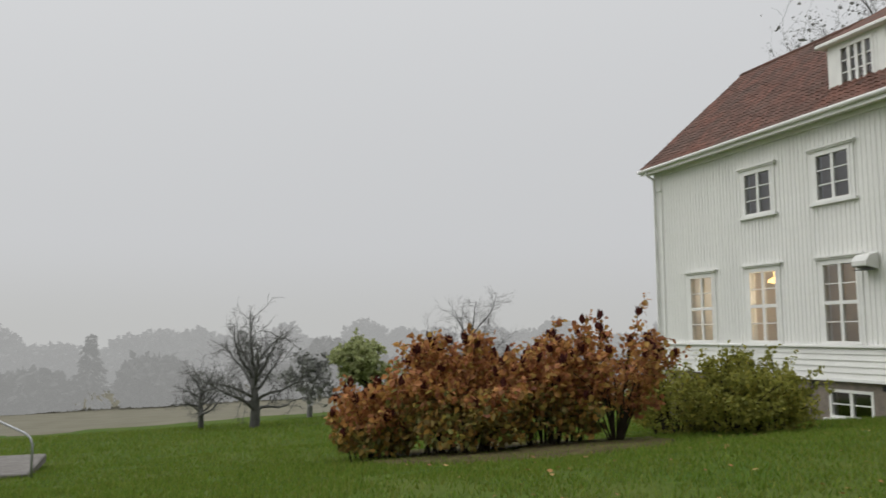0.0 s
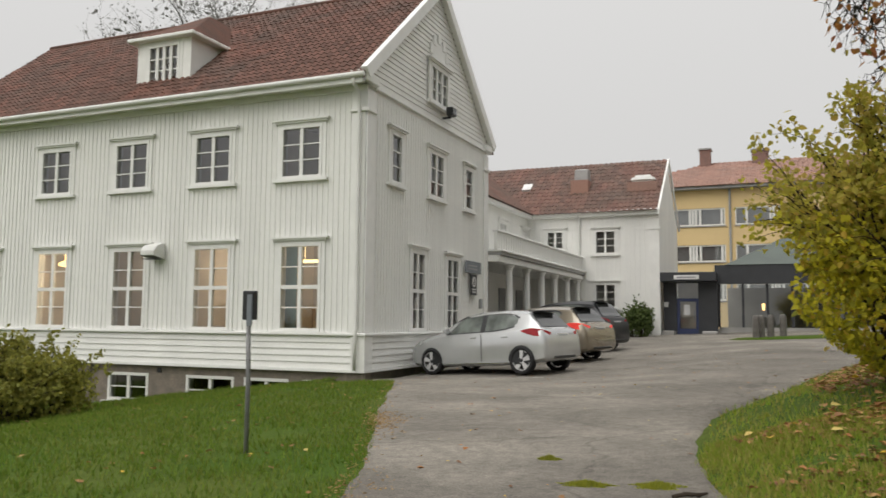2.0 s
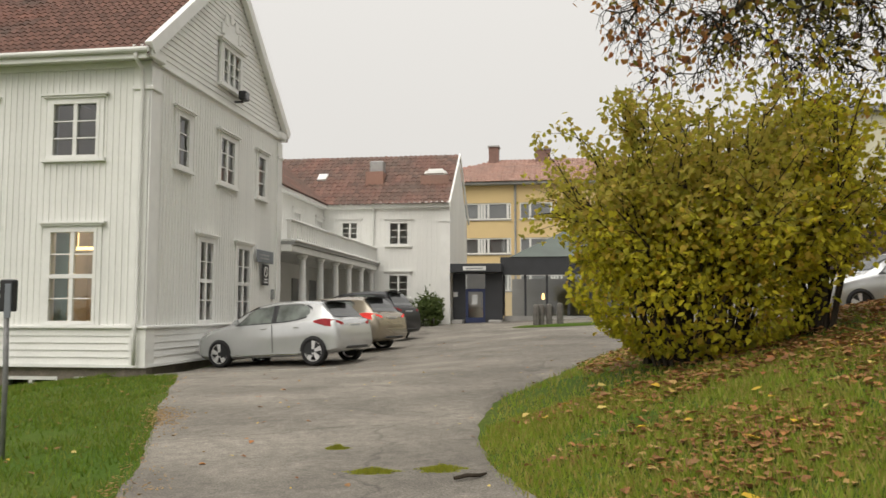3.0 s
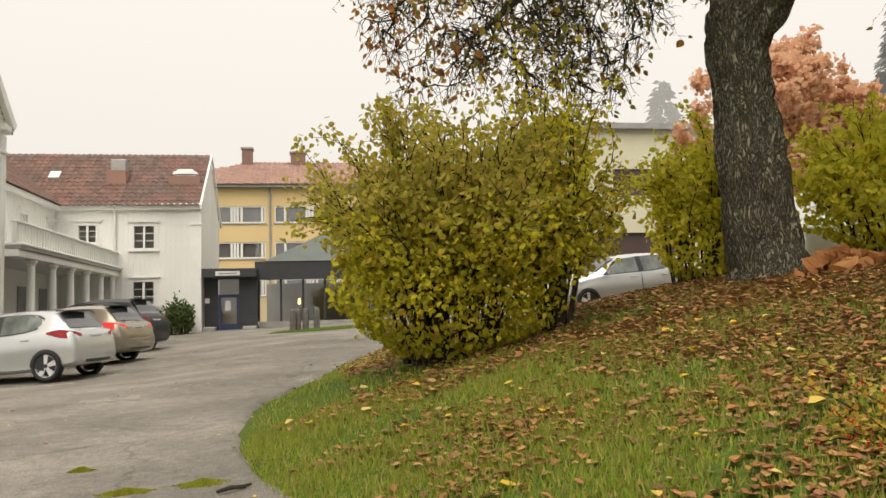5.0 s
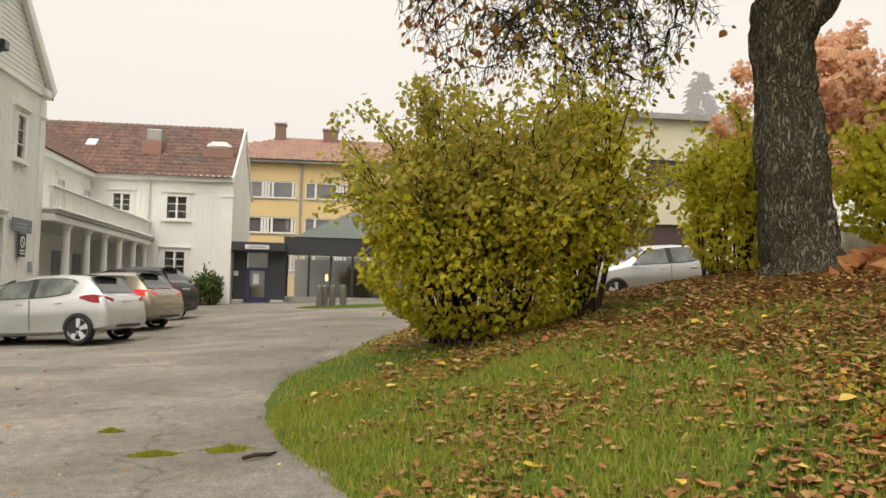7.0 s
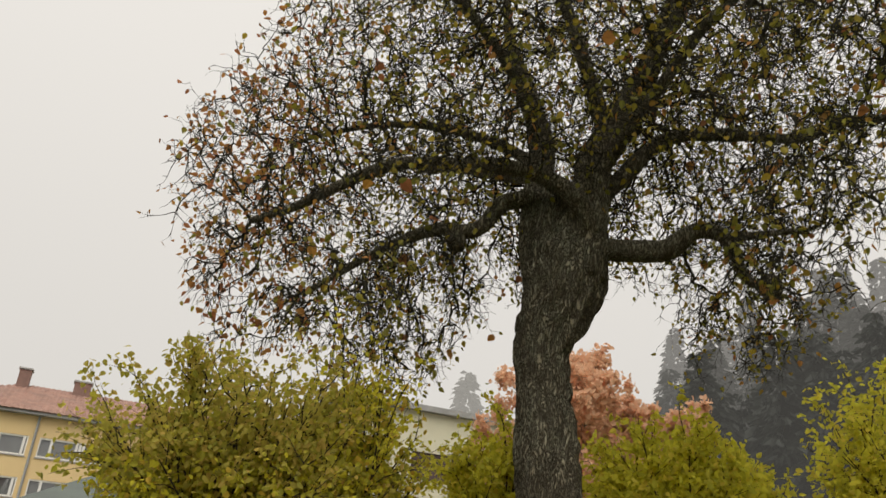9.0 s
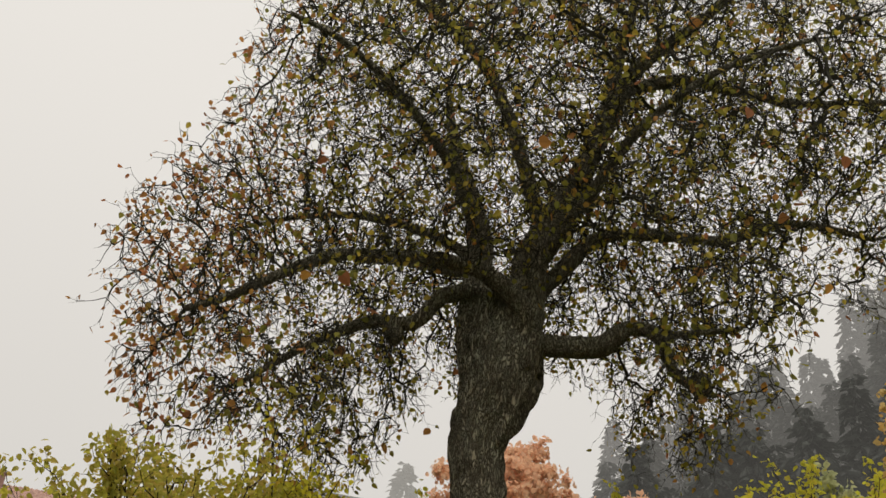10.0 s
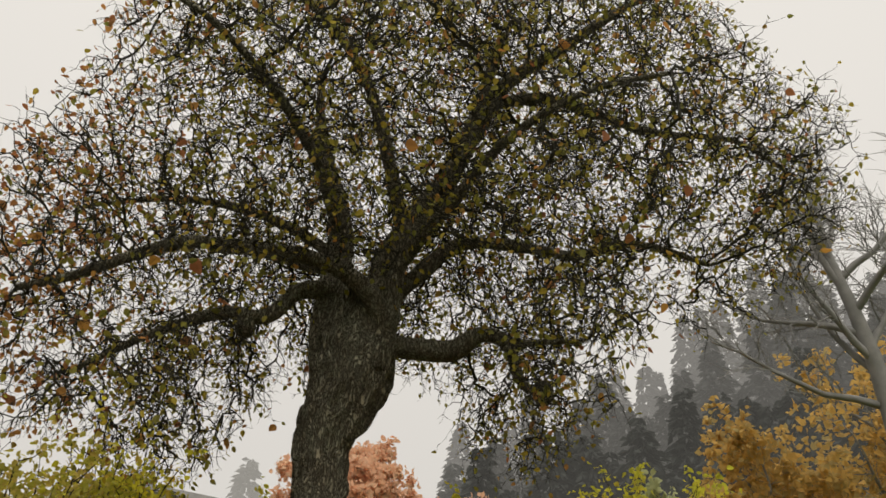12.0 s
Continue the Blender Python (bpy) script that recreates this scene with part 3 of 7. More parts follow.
    part("gable_wall", mb, WHITE, house)
    z = 6.73
    while z < ZR - 0.35:
        half = (ZR - 0.12 - z) / s - 0.15
        for a, b in ((-half, -0.82), (0.82, half)) if 7.05 < z < 8.35 else ((-half, half),):
            a, b = max(a, -half), min(b, half)
            if b - a > 0.08:
                lb = MB()
                lb.prism([(0.001, 4.1 + a, z), (0.034, 4.1 + a, z), (0.034, 4.1 + b, z), (0.001, 4.1 + b, z)], [(0.001, 4.1 + a, z + 0.135), (0.012, 4.1 + a, z + 0.135), (0.012, 4.1 + b, z + 0.135), (0.001, 4.1 + b, z + 0.135)])
                part("lap_board", lb, WHITE, house)
        z += 0.137
    window(house, pose(0.05, 4.1, 7.18, 0, 0, 90), 1.25, 1.06, 3, 3, name="attic_window", head=True, label="white attic window in the gable")
    for a in range(5):
        q = math.pi * (0.12 + 0.76 * a / 4)
        boxpart("fan_ornament", (0.035, 0.075, 4.1 - 0.58 * math.cos(q) - 0.11, 4.1 - 0.58 * math.cos(q) + 0.11, 8.5 + 0.62 * math.sin(q) - 0.2, 8.5 + 0.62 * math.sin(q) + 0.1), WHITE2, house, bev=0.035)
    boxpart("fan_board", (0.0345, 0.055, 3.6, 4.6, 8.46, 8.98), WHITE2, house, bev=0.01)
    boxpart("attic_blind", (0.004, 0.012, 3.56, 4.64, 7.25, 8.17), WHITE2, house, "drawn white blind")
    # roof slabs
    yo, zo = -0.38, ZR - s * 4.5
    for sign in (1, -1):
        mb = MB()
        y0 = 4.1 - sign * 4.5
        mb.prism([(HX - 0.3, y0, zo), (HX - 0.3, 4.1, ZR), (HX - 0.3, 4.1, ZR - 0.16), (HX - 0.3, y0, zo - 0.12)], [(0.1, y0, zo), (0.1, 4.1, ZR), (0.1, 4.1, ZR - 0.16), (0.1, y0, zo - 0.12)])
        part("roof", mb, TILE, house, "weathered dark red pantile roof")
        mb = MB()
        y1 = 4.1 - sign * 4.42
        ring = [(y1 + sign * 0.1, 6.75), (4.1, ZR - 0.26), (4.1, ZR + 0.09), (y1 - sign * 0.09, 6.87 + 0.09)]
        mb.prism([(0.04, a, b) for a, b in ring], [(0.2, a, b) for a, b in ring])
        part("barge_board", mb, WHITE2, house)
    slope = Vector((0, 4.5, ZR - zo))
    ny, nx = 23, 82
    tiles = MB()
    ex = Vector(((0.13 + 0.3 - HX) / nx, 0, 0))
    near = lambda i, j: i >= nx - 20 and j < 15
    roof_tiles(tiles, (HX - 0.3, yo - 0.03, zo), ex, slope / ny, nx, ny, single=near)
    part("tile_field", tiles, TILE_H, house, "rows of weathered red pantiles", kind="stuff")
    one = MB()
    roof_tiles(one, (0, 0, 0), ex, slope / ny, 1, 1)
    one_me = one.mesh("pantile", TILE_P)
    for i in range(nx - 20, nx):
        for j in range(15):
            part("pantile", one_me, TILE_P, house, at=Vector((HX - 0.3, yo - 0.03, zo)) + ex * i + slope / ny * j)
    mb = MB()
    mb.tube([(HX - 0.32, 4.1, ZR + 0.02), (0.1, 4.1, ZR + 0.02)], [0.1, 0.1], 10)
    part("ridge_tiles", mb, TILE, house)
    # gutter and downpipes
    mb = MB()
    mb.tube([(HX - 0.32, -0.47, 6.75), (0.16, -0.47, 6.78)], [0.06, 0.06], 10)
    boxpart("fascia", (HX - 0.3, 0.1, -0.415, -0.385, 6.61, 6.795), WHITE2, house)
    boxpart("soffit", (HX - 0.28, 0.09, -0.384, -0.282, 6.65, 6.67), WHITE2, house)
    part("gutter", mb, SOIL_WHITE, house)
    for x in (HX + 0.1, -0.13):
        mb = MB()
        mb.tube([(x, -0.47, 6.71), (x, -0.4, 6.58), (x, -0.15, 6.45), (x, -0.13, 6.0), (x, -0.13, 1.1), (x, -0.17, 0.95), (x, -0.17, 0.1)], [0.042] * 7, 10)
        part("downpipe", mb, SOIL_WHITE, house, smooth=True)
    # dormer
    dx0, dx1, dy, dz0, dz1 = -7.42, -5.6, 0.5, 7.4, 8.72
    mb = MB()
    mb.box(dx0, dx0 + 0.14, dy, 4.0, dz0 - 0.3, dz1)
    mb.box(dx1 - 0.14, dx1, dy, 4.0, dz0 - 0.3, dz1)
    mb.box(dx0 + 0.14, dx1 - 0.14, dy, dy + 0.08, dz0 - 0.3, dz0 + 0.12)
    mb.box(dx0 + 0.14, dx0 + 0.37, dy, dy + 0.08, dz0 + 0.12, dz1 - 0.12)
    mb.box(dx1 - 0.37, dx1 - 0.14, dy, dy + 0.08, dz0 + 0.12, dz1 - 0.12)
    mb.box(dx0 + 0.14, dx1 - 0.14, dy, dy + 0.08, dz1 - 0.12, dz1)
    part("dormer", mb, WHITE2, house, "white roof dormer with hipped top")
    window(house, pose((dx0 + dx1) / 2, dy + 0.02, dz0 + 0.12), dx1 - dx0 - 0.74, 1.1, 4, 3, name="dormer_window", head=False)
    mb = MB()
    mb.box(dx0 - 0.22, dx1 + 0.22, dy - 0.22, 3.4, dz1, dz1 + 0.1)
    part("dormer_cornice", bevelled(mb.mesh("dormer_cornice", WHITE2), 0.02), WHITE2, house)
    mb = MB()
    cx = (dx0 + dx1) / 2
    mb.prism([(dx0 - 0.16, dy - 0.16, dz1 + 0.1), (dx1 + 0.16, dy - 0.16, dz1 + 0.1), (dx1 + 0.16, 3.6, dz1 + 0.1), (dx0 - 0.16, 3.6, dz1 + 0.1)], [(cx - 0.05, dy + 1.75, dz1 + 1.3), (cx + 0.05, dy + 1.75, dz1 + 1.3), (cx + 0.05, dy + 2.6, dz1 + 1.3), (cx - 0.05, dy + 2.6, dz1 + 1.3)])
    part("dormer_roof", mb, TILE, house)
    return house


TILE_P = mat("weathered_single_pantile", (0.135, 0.060, 0.041), (0.092, 0.055, 0.041), 0.85, 0.9, bump=0.25, bscale=30, fine=0.25, rand=0.28)
TILE_H = mat("weathered_pantile", (0.135, 0.060, 0.041), (0.092, 0.055, 0.041), 0.85, 0.9, bump=0.25, bscale=30, fine=0.25, island=0.28)
white_house()


# ---------- the long wing with its porch, and the cross wing ----------
def wing():
    w = empty("house_wing", "white wooden wing with colonnaded porch", "house wing")
    X1, X2, Y2, ZW = -2.2, 3.8, 20.3, 6.1
    east = pose(X1, 8.2, 0, 0, 0, 90)
    wh = [(y0, y0 + 0.95, 4.85, 5.45) for y0 in (4.6, 7.75, 10.95)]
    wall_with_holes("wall", Y2 - 8.2, 0.2, ZW, 0.2, wh, WHITE, w, east)
    battens(w, east, Y2 - 8.2, 3.6, 6.0, wh, step=0.24)
    for a, b, c, d in wh:
        window(w, pose(X1, 8.2 + (a + b) / 2, c, 0, 0, 90), b - a, d - c, 3, 2)
    for y in (10.6, 13.2, 15.9, 18.3):
        boxpart("porch_door", (X1 + 0.0, X1 + 0.06, y, y + 0.85, 0.7, 2.6), GREYPANEL, w)
    # porch
    boxpart("porch_floor", (X1, 0.55, 8.2, Y2, 0.1, 0.62), CONCRETE, w)
    for y in (9.98, 12.02, 14.02, 16.0, 18.1, 20.0):
        mb = MB()
        mb.lathe([(0.17, 0.62), (0.17, 0.7), (0.13, 0.74), (0.135, 1.4), (0.11, 2.95), (0.135, 2.98), (0.135, 3.02), (0.18, 3.04), (0.18, 3.12)], 0.2, y, 18)
        part("column", mb, WHITE2, w, "round white wooden column", smooth=False)
    boxpart("porch_beam", (-0.02, 0.42, 8.25, Y2, 3.122, 3.34), WHITE2, w, bev=0.02)
    boxpart("porch_fascia", (-0.1, 0.5, 8.25, Y2, 3.342, 3.44), LEAD, w)
    boxpart("porch_cornice", (-0.1, 0.56, 8.25, Y2, 3.442, 3.52), WHITE2, w, bev=0.02)
    boxpart("porch_ceiling", (X1, -0.024, 8.25, Y2, 3.2, 3.44), SOIL_WHITE, w)
    boxpart("parapet", (0.25, 0.36, 8.25, Y2, 3.522, 4.1), WHITE, w, "white boarded balcony parapet")
    boxpart("parapet_cap", (0.19, 0.42, 8.25, Y2, 4.102, 4.17), WHITE2, w, bev=0.015)
    for y in np.arange(8.4, 20.2, 0.26):
        piece("parapet_batten", 0.03, 0.05, 0.5, WHITE2, w, Matrix.Translation((0.376, float(y), 3.56)))
    # cross wing
    fh = [(3.15, 4.12, 4.27, 5.38), (0.88, 1.72, 4.55, 5.42), (3.13, 4.12, 1.85, 2.95)]
    south = pose(X1, Y2, 0)
    wall_with_holes("wall", X2 - X1, 0.2, ZW, 0.2, fh, WHITE, w, south)
    battens(w, south, X2 - X1, 0.9, 6.0, fh, step=0.22)
    for a, b, c, d in fh:
        window(w, pose(X1 + (a + b) / 2, Y2, c), b - a, d - c, 2, 3, room=None)
    wall_with_holes("wall", 7.2, 0.2, ZW, 0.2, [], WHITE, w, pose(X2, Y2, 0, 0, 0, 90))
    boxpart("corner_board", (X2 - 0.4, X2 + 0.04, Y2 - 0.05, Y2 - 0.002, 0.9, 5.998), WHITE2, w)
    boxpart("corner_capital", (X2 - 0.45, X2 + 0.1, Y2 - 0.1, Y2 - 0.002, 5.35, 5.42), WHITE2, w)
    boxpart("skirting", (X1 + 2.6, X2 + 0.06, Y2 - 0.08, Y2 - 0.002, 0.2, 0.9), WHITE2, w)
    boxpart("room_back", (-9.5, X2 - 0.3, Y2 + 2.6, Y2 + 2.7, 0.3, 6.0), ROOMWALL, w)
    boxpart("room_back", (X1 - 2.4, X1 - 2.3, 8.4, Y2, 0.3, 6.0), ROOMWALL, w)
    boxpart("cornice", (X1, X2 + 0.06, Y2 - 0.25, Y2, 6.0, 6.16), WHITE2, w, bev=0.02)
    boxpart("cornice", (X1, X1 + 0.28, 8.0, Y2 - 0.252, 6.0, 6.16), WHITE2, w, bev=0.02)
    mb = MB()
    mb.tube([(X1, Y2 - 0.32, 6.16), (X2 + 0.06, Y2 - 0.32, 6.2)], [0.06, 0.06], 8)
    part("gutter", mb, SOIL_WHITE, w)
    mb = MB()
    mb.tube([(0.25, Y2 - 0.3, 6.1), (0.25, Y2 - 0.1, 5.8), (0.25, Y2 - 0.1, 3.4)], [0.045] * 3, 8)
    part("downpipe", mb, SOIL_WHITE, w)
    # roofs
    ry, rz, ze = Y2 + 3.6, 9.15, 6.16
    mb = MB()
    y0, y1 = Y2 - 0.38, Y2 + 7.6
    mb.prism([(-9.5, y0, ze), (-9.5, ry, rz), (-9.5, y1, ze)], [(X2 - 0.21, y0, ze), (X2 - 0.21, ry, rz), (X2 - 0.21, y1, ze)])
    part("roof", mb, TILE, w)
    mb = MB()
    mb.prism([(X2 - 0.2, Y2, 6.102), (X2 - 0.2, Y2 + 7.2, 6.102), (X2 - 0.2, ry, 8.95)], [(X2 - 0.004, Y2, 6.102), (X2 - 0.004, Y2 + 7.2, 6.102), (X2 - 0.004, ry, 8.99)])
    part("gable_wall", mb, WHITE, w)
    for sg in (1, -1):
        ye = ry - sg * 3.98
        mb = MB()
        mb.prism([(X2 + 0.022, ye, ze - 0.16), (X2 + 0.022, ry, rz - 0.14), (X2 + 0.022, ry, rz + 0.06), (X2 + 0.022, ye, ze + 0.06)], [(X2 + 0.1, ye, ze - 0.16), (X2 + 0.1, ry, rz - 0.14), (X2 + 0.1, ry, rz + 0.06), (X2 + 0.1, ye, ze + 0.06)])
        part("barge_board", mb, WHITE2, w)
    mb = MB()
    mb.prism([(X2 - 0.2, Y2 - 0.34, 6.165), (X2 - 0.2, Y2 - 0.004, 6.165), (X2 - 0.2, Y2 - 0.004, 6.4)], [(X2 + 0.015, Y2 - 0.34, 6.165), (X2 + 0.015, Y2 - 0.004, 6.165), (X2 + 0.015, Y2 - 0.004, 6.4)])
    part("eave_return", mb, WHITE2, w)
    rx = X1 - 3.6
    mb = MB()
    mb.prism([(X1 + 0.3, 7.9, ze), (rx, 7.9, rz), (rx - 3.7, 7.9, ze)], [(X1 + 0.3, ry, ze), (rx, ry, rz), (rx - 3.7, ry, ze)])
    part("roof", mb, TILE, w)
    tiles = MB()
    sl = Vector((0, ry - y0, rz - ze))
    roof_tiles(tiles, (-6.0, y0 - 0.02, ze), (9.8 / 38, 0, 0), sl / 14, 38, 14, single=lambda i, j: -6.0 + 9.8 / 38 * i < X1 - 3.9 * j / 14 - 0.2)
    part("tile_field", tiles, TILE_J, w, "weathered red pantiles", kind="stuff")
    tiles = MB()
    sl = Vector((rx - X1 - 0.3, 0, rz - ze))
    roof_tiles(tiles, (X1 + 0.32, 8.0, ze), (0, 15.6 / 60, 0), sl / 14, 60, 14, single=lambda i, j: 8 + 0.26 * i > Y2 - 0.4 + 3.9 * j / 14)
    part("tile_field", tiles, TILE_J, w, "weathered red pantiles", kind="stuff")
    # things on the roof
    def on_roof(x, k):
        return (x, y0 + (ry - y0) * k, ze + (rz - ze) * k)
    x, y, z = on_roof(2.95, 0.42)
    boxpart("skylight_kerb", (x - 0.68, x + 0.68, y - 0.25, y + 0.75, z - 0.2, z + 0.3), TILE_O, w, "red skylight kerb")
    mb = MB()
    mb.prism([(x - 0.58, y - 0.2, z + 0.3), (x + 0.58, y - 0.2, z + 0.3), (x + 0.58, y + 0.7, z + 0.3), (x - 0.58, y + 0.7, z + 0.3)], [(x - 0.46, y - 0.05, z + 0.66), (x + 0.46, y - 0.05, z + 0.66), (x + 0.46, y + 0.6, z + 0.66), (x - 0.46, y + 0.6, z + 0.66)])
    part("skylight_dome", bevelled(mb.mesh("skylight_dome", SOIL_WHITE), 0.12, 3), SOIL_WHITE, w, "pale plastic skylight dome", smooth=True)
    x, y, z = on_roof(0.0, 0.52)
    boxpart("vent_kerb", (x - 0.42, x + 0.42, y - 0.6, y + 0.4, z - 0.45, z + 0.25), TILE_O, w)
    boxpart("vent_box", (x - 0.34, x + 0.34, y - 0.15, y + 0.4, z + 0.25, z + 0.85), LEAD, w, "grey sheet metal roof vent", bev=0.04)
    x, y, z = on_roof(-2.75, 0.52)
    mb = MB()
    mb.prism([(x - 0.22, y - 0.2, z - 0.1), (x + 0.22, y - 0.2, z - 0.1), (x + 0.22, y + 0.25, z + 0.26), (x - 0.22, y + 0.25, z + 0.26)], [(x - 0.22, y - 0.26, z - 0.02), (x + 0.22, y - 0.26, z - 0.02), (x + 0.22, y + 0.19, z + 0.34), (x - 0.22, y + 0.19, z + 0.34)])
    part("roof_hatch", mb, SIGNWHITE, w, "pale tilted roof window")
    return w


wing()


def entrance():
    e = empty("entrance_porch", "black sheet-clad entrance porch", "entrance")
    boxpart("fascia", (3.86, 6.2, 20.1, 22.5, 3.0, 3.4), DARKMETAL, e, bev=0.02)
    boxpart("side_wall", (3.88, 4.46, 21.0, 21.2, 0.5, 2.978), DARKMETAL, e)
    boxpart("side_wall", (5.4, 6.2, 20.8, 21.2, 0.5, 2.978), DARKMETAL, e)
    boxpart("kerb_block", (3.9, 4.42, 20.2, 20.98, 0.4, 0.85), CONCRETE, e, bev=0.03)
    boxpart("kerb_block", (5.6, 6.2, 20.1, 20.78, 0.4, 0.85), CONCRETE, e, bev=0.03)
    boxpart("back", (4.462, 5.398, 21.5, 21.6, 0.5, 2.978), ROOMWARM, e)
    sign = empty("entrance_sign", "white rectangular sign on the fascia", "sign")
    boxpart("board", (4.46, 5.5, 20.06, 20.096, 3.08, 3.27), SIGNWHITE, sign)
    boxpart("text_bar", (4.58, 5.36, 20.05, 20.058, 3.14, 3.2), GREYPANEL, sign)
    door = empty("door_1", "dark blue door with large glass pane", "door", kind="structure")
    for b in ((4.47, 4.59, 0.58, 2.28), (5.27, 5.39, 0.58, 2.28), (4.592, 5.268, 2.14, 2.28), (4.592, 5.268, 0.58, 0.95)):
        boxpart("stile", (b[0], b[1], 21.02, 21.08, b[2], b[3]), BLUE, door)
    panepart("pane", 4.59, 5.27, 21.05, 0.95, 2.14, PANE, door)
    boxpart("notice", (4.76, 5.02, 21.03, 21.04, 1.55, 2.0), SIGNWHITE, door, "white paper notice")
    boxpart("handle", (5.2, 5.23, 20.96, 21.0, 1.3, 1.75), METAL, door)
    panepart("fanlight", 4.47, 5.39, 21.05, 2.29, 2.97, PANE, door)


def pavilion():
    g = empty("glass_pavilion", "low glazed pavilion with green-grey hipped roof", "building")
    X0, X1, Y0, Y1 = 6.22, 13.2, 21.4, 28.0
    boxpart("base_wall", (X0, X1, Y0, Y0 + 0.25, 0.4, 1.02), CONCRETE, g)
    boxpart("fascia", (X0 - 0.15, X1 + 0.2, Y0 - 0.25, Y0 + 0.1, 2.92, 3.75), DARKMETAL, g)
    boxpart("floor", (X0, X1, Y0 + 0.25, Y1, 0.4, 0.5), CONCRETE, g)
    boxpart("back_wall", (X0, X1, Y1, Y1 + 0.2, 0.4, 3.0), ROOMWALL, g)
    boxpart("side_wall", (X1, X1 + 0.2, Y0 + 0.25, Y1, 0.4, 3.0), DARKMETAL, g)
    for i in range(8):
        x = X0 + (X1 - X0) * i / 7
        boxpart("post", (x - 0.05, x + 0.05, Y0, Y0 + 0.12, 1.022, 2.918), DARKMETAL, g)
        if i < 7:
            panepart("pane", x + 0.05, x + (X1 - X0) / 7 - 0.05, Y0 + 0.06, 1.022, 2.918, PANE, g)
    mb = MB()
    cx = 10.2
    mb.prism([(X0 + 0.3, Y0 - 0.3, 3.752), (X1 + 0.3, Y0 - 0.3, 3.752), (X1 + 0.3, Y1, 3.752), (X0 + 0.3, Y1, 3.752)], [(cx - 0.6, Y0 + 2.8, 5.5), (cx + 0.6, Y0 + 2.8, 5.5), (cx + 0.6, Y1 - 2.6, 5.5), (cx - 0.6, Y1 - 2.6, 5.5)])
    part("roof", mb, CANOPYCLOTH, g)
    mb = MB()
    mb.lathe([(0.03, 1.8), (0.07, 1.84), (0.06, 2.08), (0.03, 2.12)], 8.0, 24.0, 10)
    part("lamp", mb, LAMPGLOW, g, "glowing amber lamp indoors")


def yellow_block():
    b = empty("office_building", "yellow rendered three-storey building with orange tiled roof", "building")
    X0, X1, Y0, Y1 = -2.6, 26.0, 42.0, 54.0
    bands = [(7.9, 9.13), (5.38, 6.56), (2.7, 3.9)]
    holes = []
    starts = [(-2.0, 0.2), (0.8, 5.4), (6.05, 10.65), (11.3, 15.9), (16.55, 21.15), (21.8, 25.4)]
    for z0, z1 in bands:
        for a, c in starts:
            holes.append((a - X0, c - X0, z0, z1))
    wall_with_holes("wall", X1 - X0, 0.5, 10.42, 0.3, holes, YELLOW, b, pose(X0, Y0, 0), "yellow rendered wall")
    wall_with_holes("wall", Y1 - Y0, 0.5, 10.42, 0.3, [], YELLOW, b, pose(X0, Y1, 0, 0, 0, -90))
    boxpart("room_back", (X0 + 0.4, X1 - 0.4, Y0 + 3, Y0 + 3.1, 1, 10.3), ROOMWALL, b)
    for z in (1.0, 4.3, 7.0, 10.1):
        boxpart("floor_slab", (X0 + 0.4, X1 - 0.4, Y0 + 0.32, Y0 + 3, z, z + 0.2), ROOMWALL, b)
    for z0, z1 in bands:
        for a, c in starts:
            win = empty("window", "white strip window with dark glass")
            win.parent = b
            boxpart("frame", (a, c, Y0 + 0.05, Y0 + 0.12, z0, z0 + 0.1), WHITE2, win)
            boxpart("frame", (a, c, Y0 + 0.05, Y0 + 0.12, z1 - 0.1, z1), WHITE2, win)
            boxpart("sill", (a - 0.05, c + 0.05, Y0 - 0.08, Y0 - 0.002, z0 - 0.08, z0), LEAD, win)
            for k, fx in enumerate((0, 0.16, 0.49, 0.535, 0.58, 0.64, 0.95, 1.0)):
                x = a + (c - a) * fx
                boxpart("mullion", (x - 0.08, x + 0.08, Y0 + 0.04, Y0 + 0.11, z0 + 0.1, z1 - 0.1), WHITE2, win)
            panepart("pane", a, c, Y0 + 0.14, z0, z1, PANE, win)
            # added grey panel; its tone stands in for reflection in the glass
            boxpart("pane_backing", (a, c, Y0 + 0.2, Y0 + 0.22, z0 + 0.12, z1), GREYPANEL, win, "grey backing that pales the panes like reflected sky")
    boxpart("eave", (X0 - 0.5, X1 + 0.5, Y0 - 0.6, Y1 + 0.5, 10.42, 10.6), GREYPANEL, b)
    mb = MB()
    mb.tube([(5.72, Y0 - 0.1, 10.4), (5.72, Y0 - 0.1, 1.0)], [0.08, 0.08], 8)
    part("downpipe", mb, GREYPANEL, b)
    mb = MB()
    mb.prism([(X0 - 0.6, Y0 - 0.7, 10.6), (X1 + 0.6, Y0 - 0.7, 10.6), (X1 + 0.6, Y1 + 0.6, 10.6), (X0 - 0.6, Y1 + 0.6, 10.6)], [(X0 + 6.6, Y0 + 6, 13.4), (X1 - 6.6, Y0 + 6, 13.4), (X1 - 6.6, Y0 + 6.1, 13.4), (X0 + 6.6, Y0 + 6.1, 13.4)])
    part("roof", mb, TILE_O, b)
    tiles = MB()
    nx, ny = 84, 16
    sl = Vector((0, 6.7, 2.8)) / ny
    roof_tiles(tiles, (X0 - 0.6, Y0 - 0.72, 10.6), (29.8 / nx, 0, 0), sl, nx, ny, lift=0.06, single=lambda i, j: not (7.2 * j / ny < 29.8 * i / nx < 29.8 - 7.2 * j / ny - 0.4))
    part("tile_field", tiles, TILE_O, b, "orange roof tiles", kind="stuff")
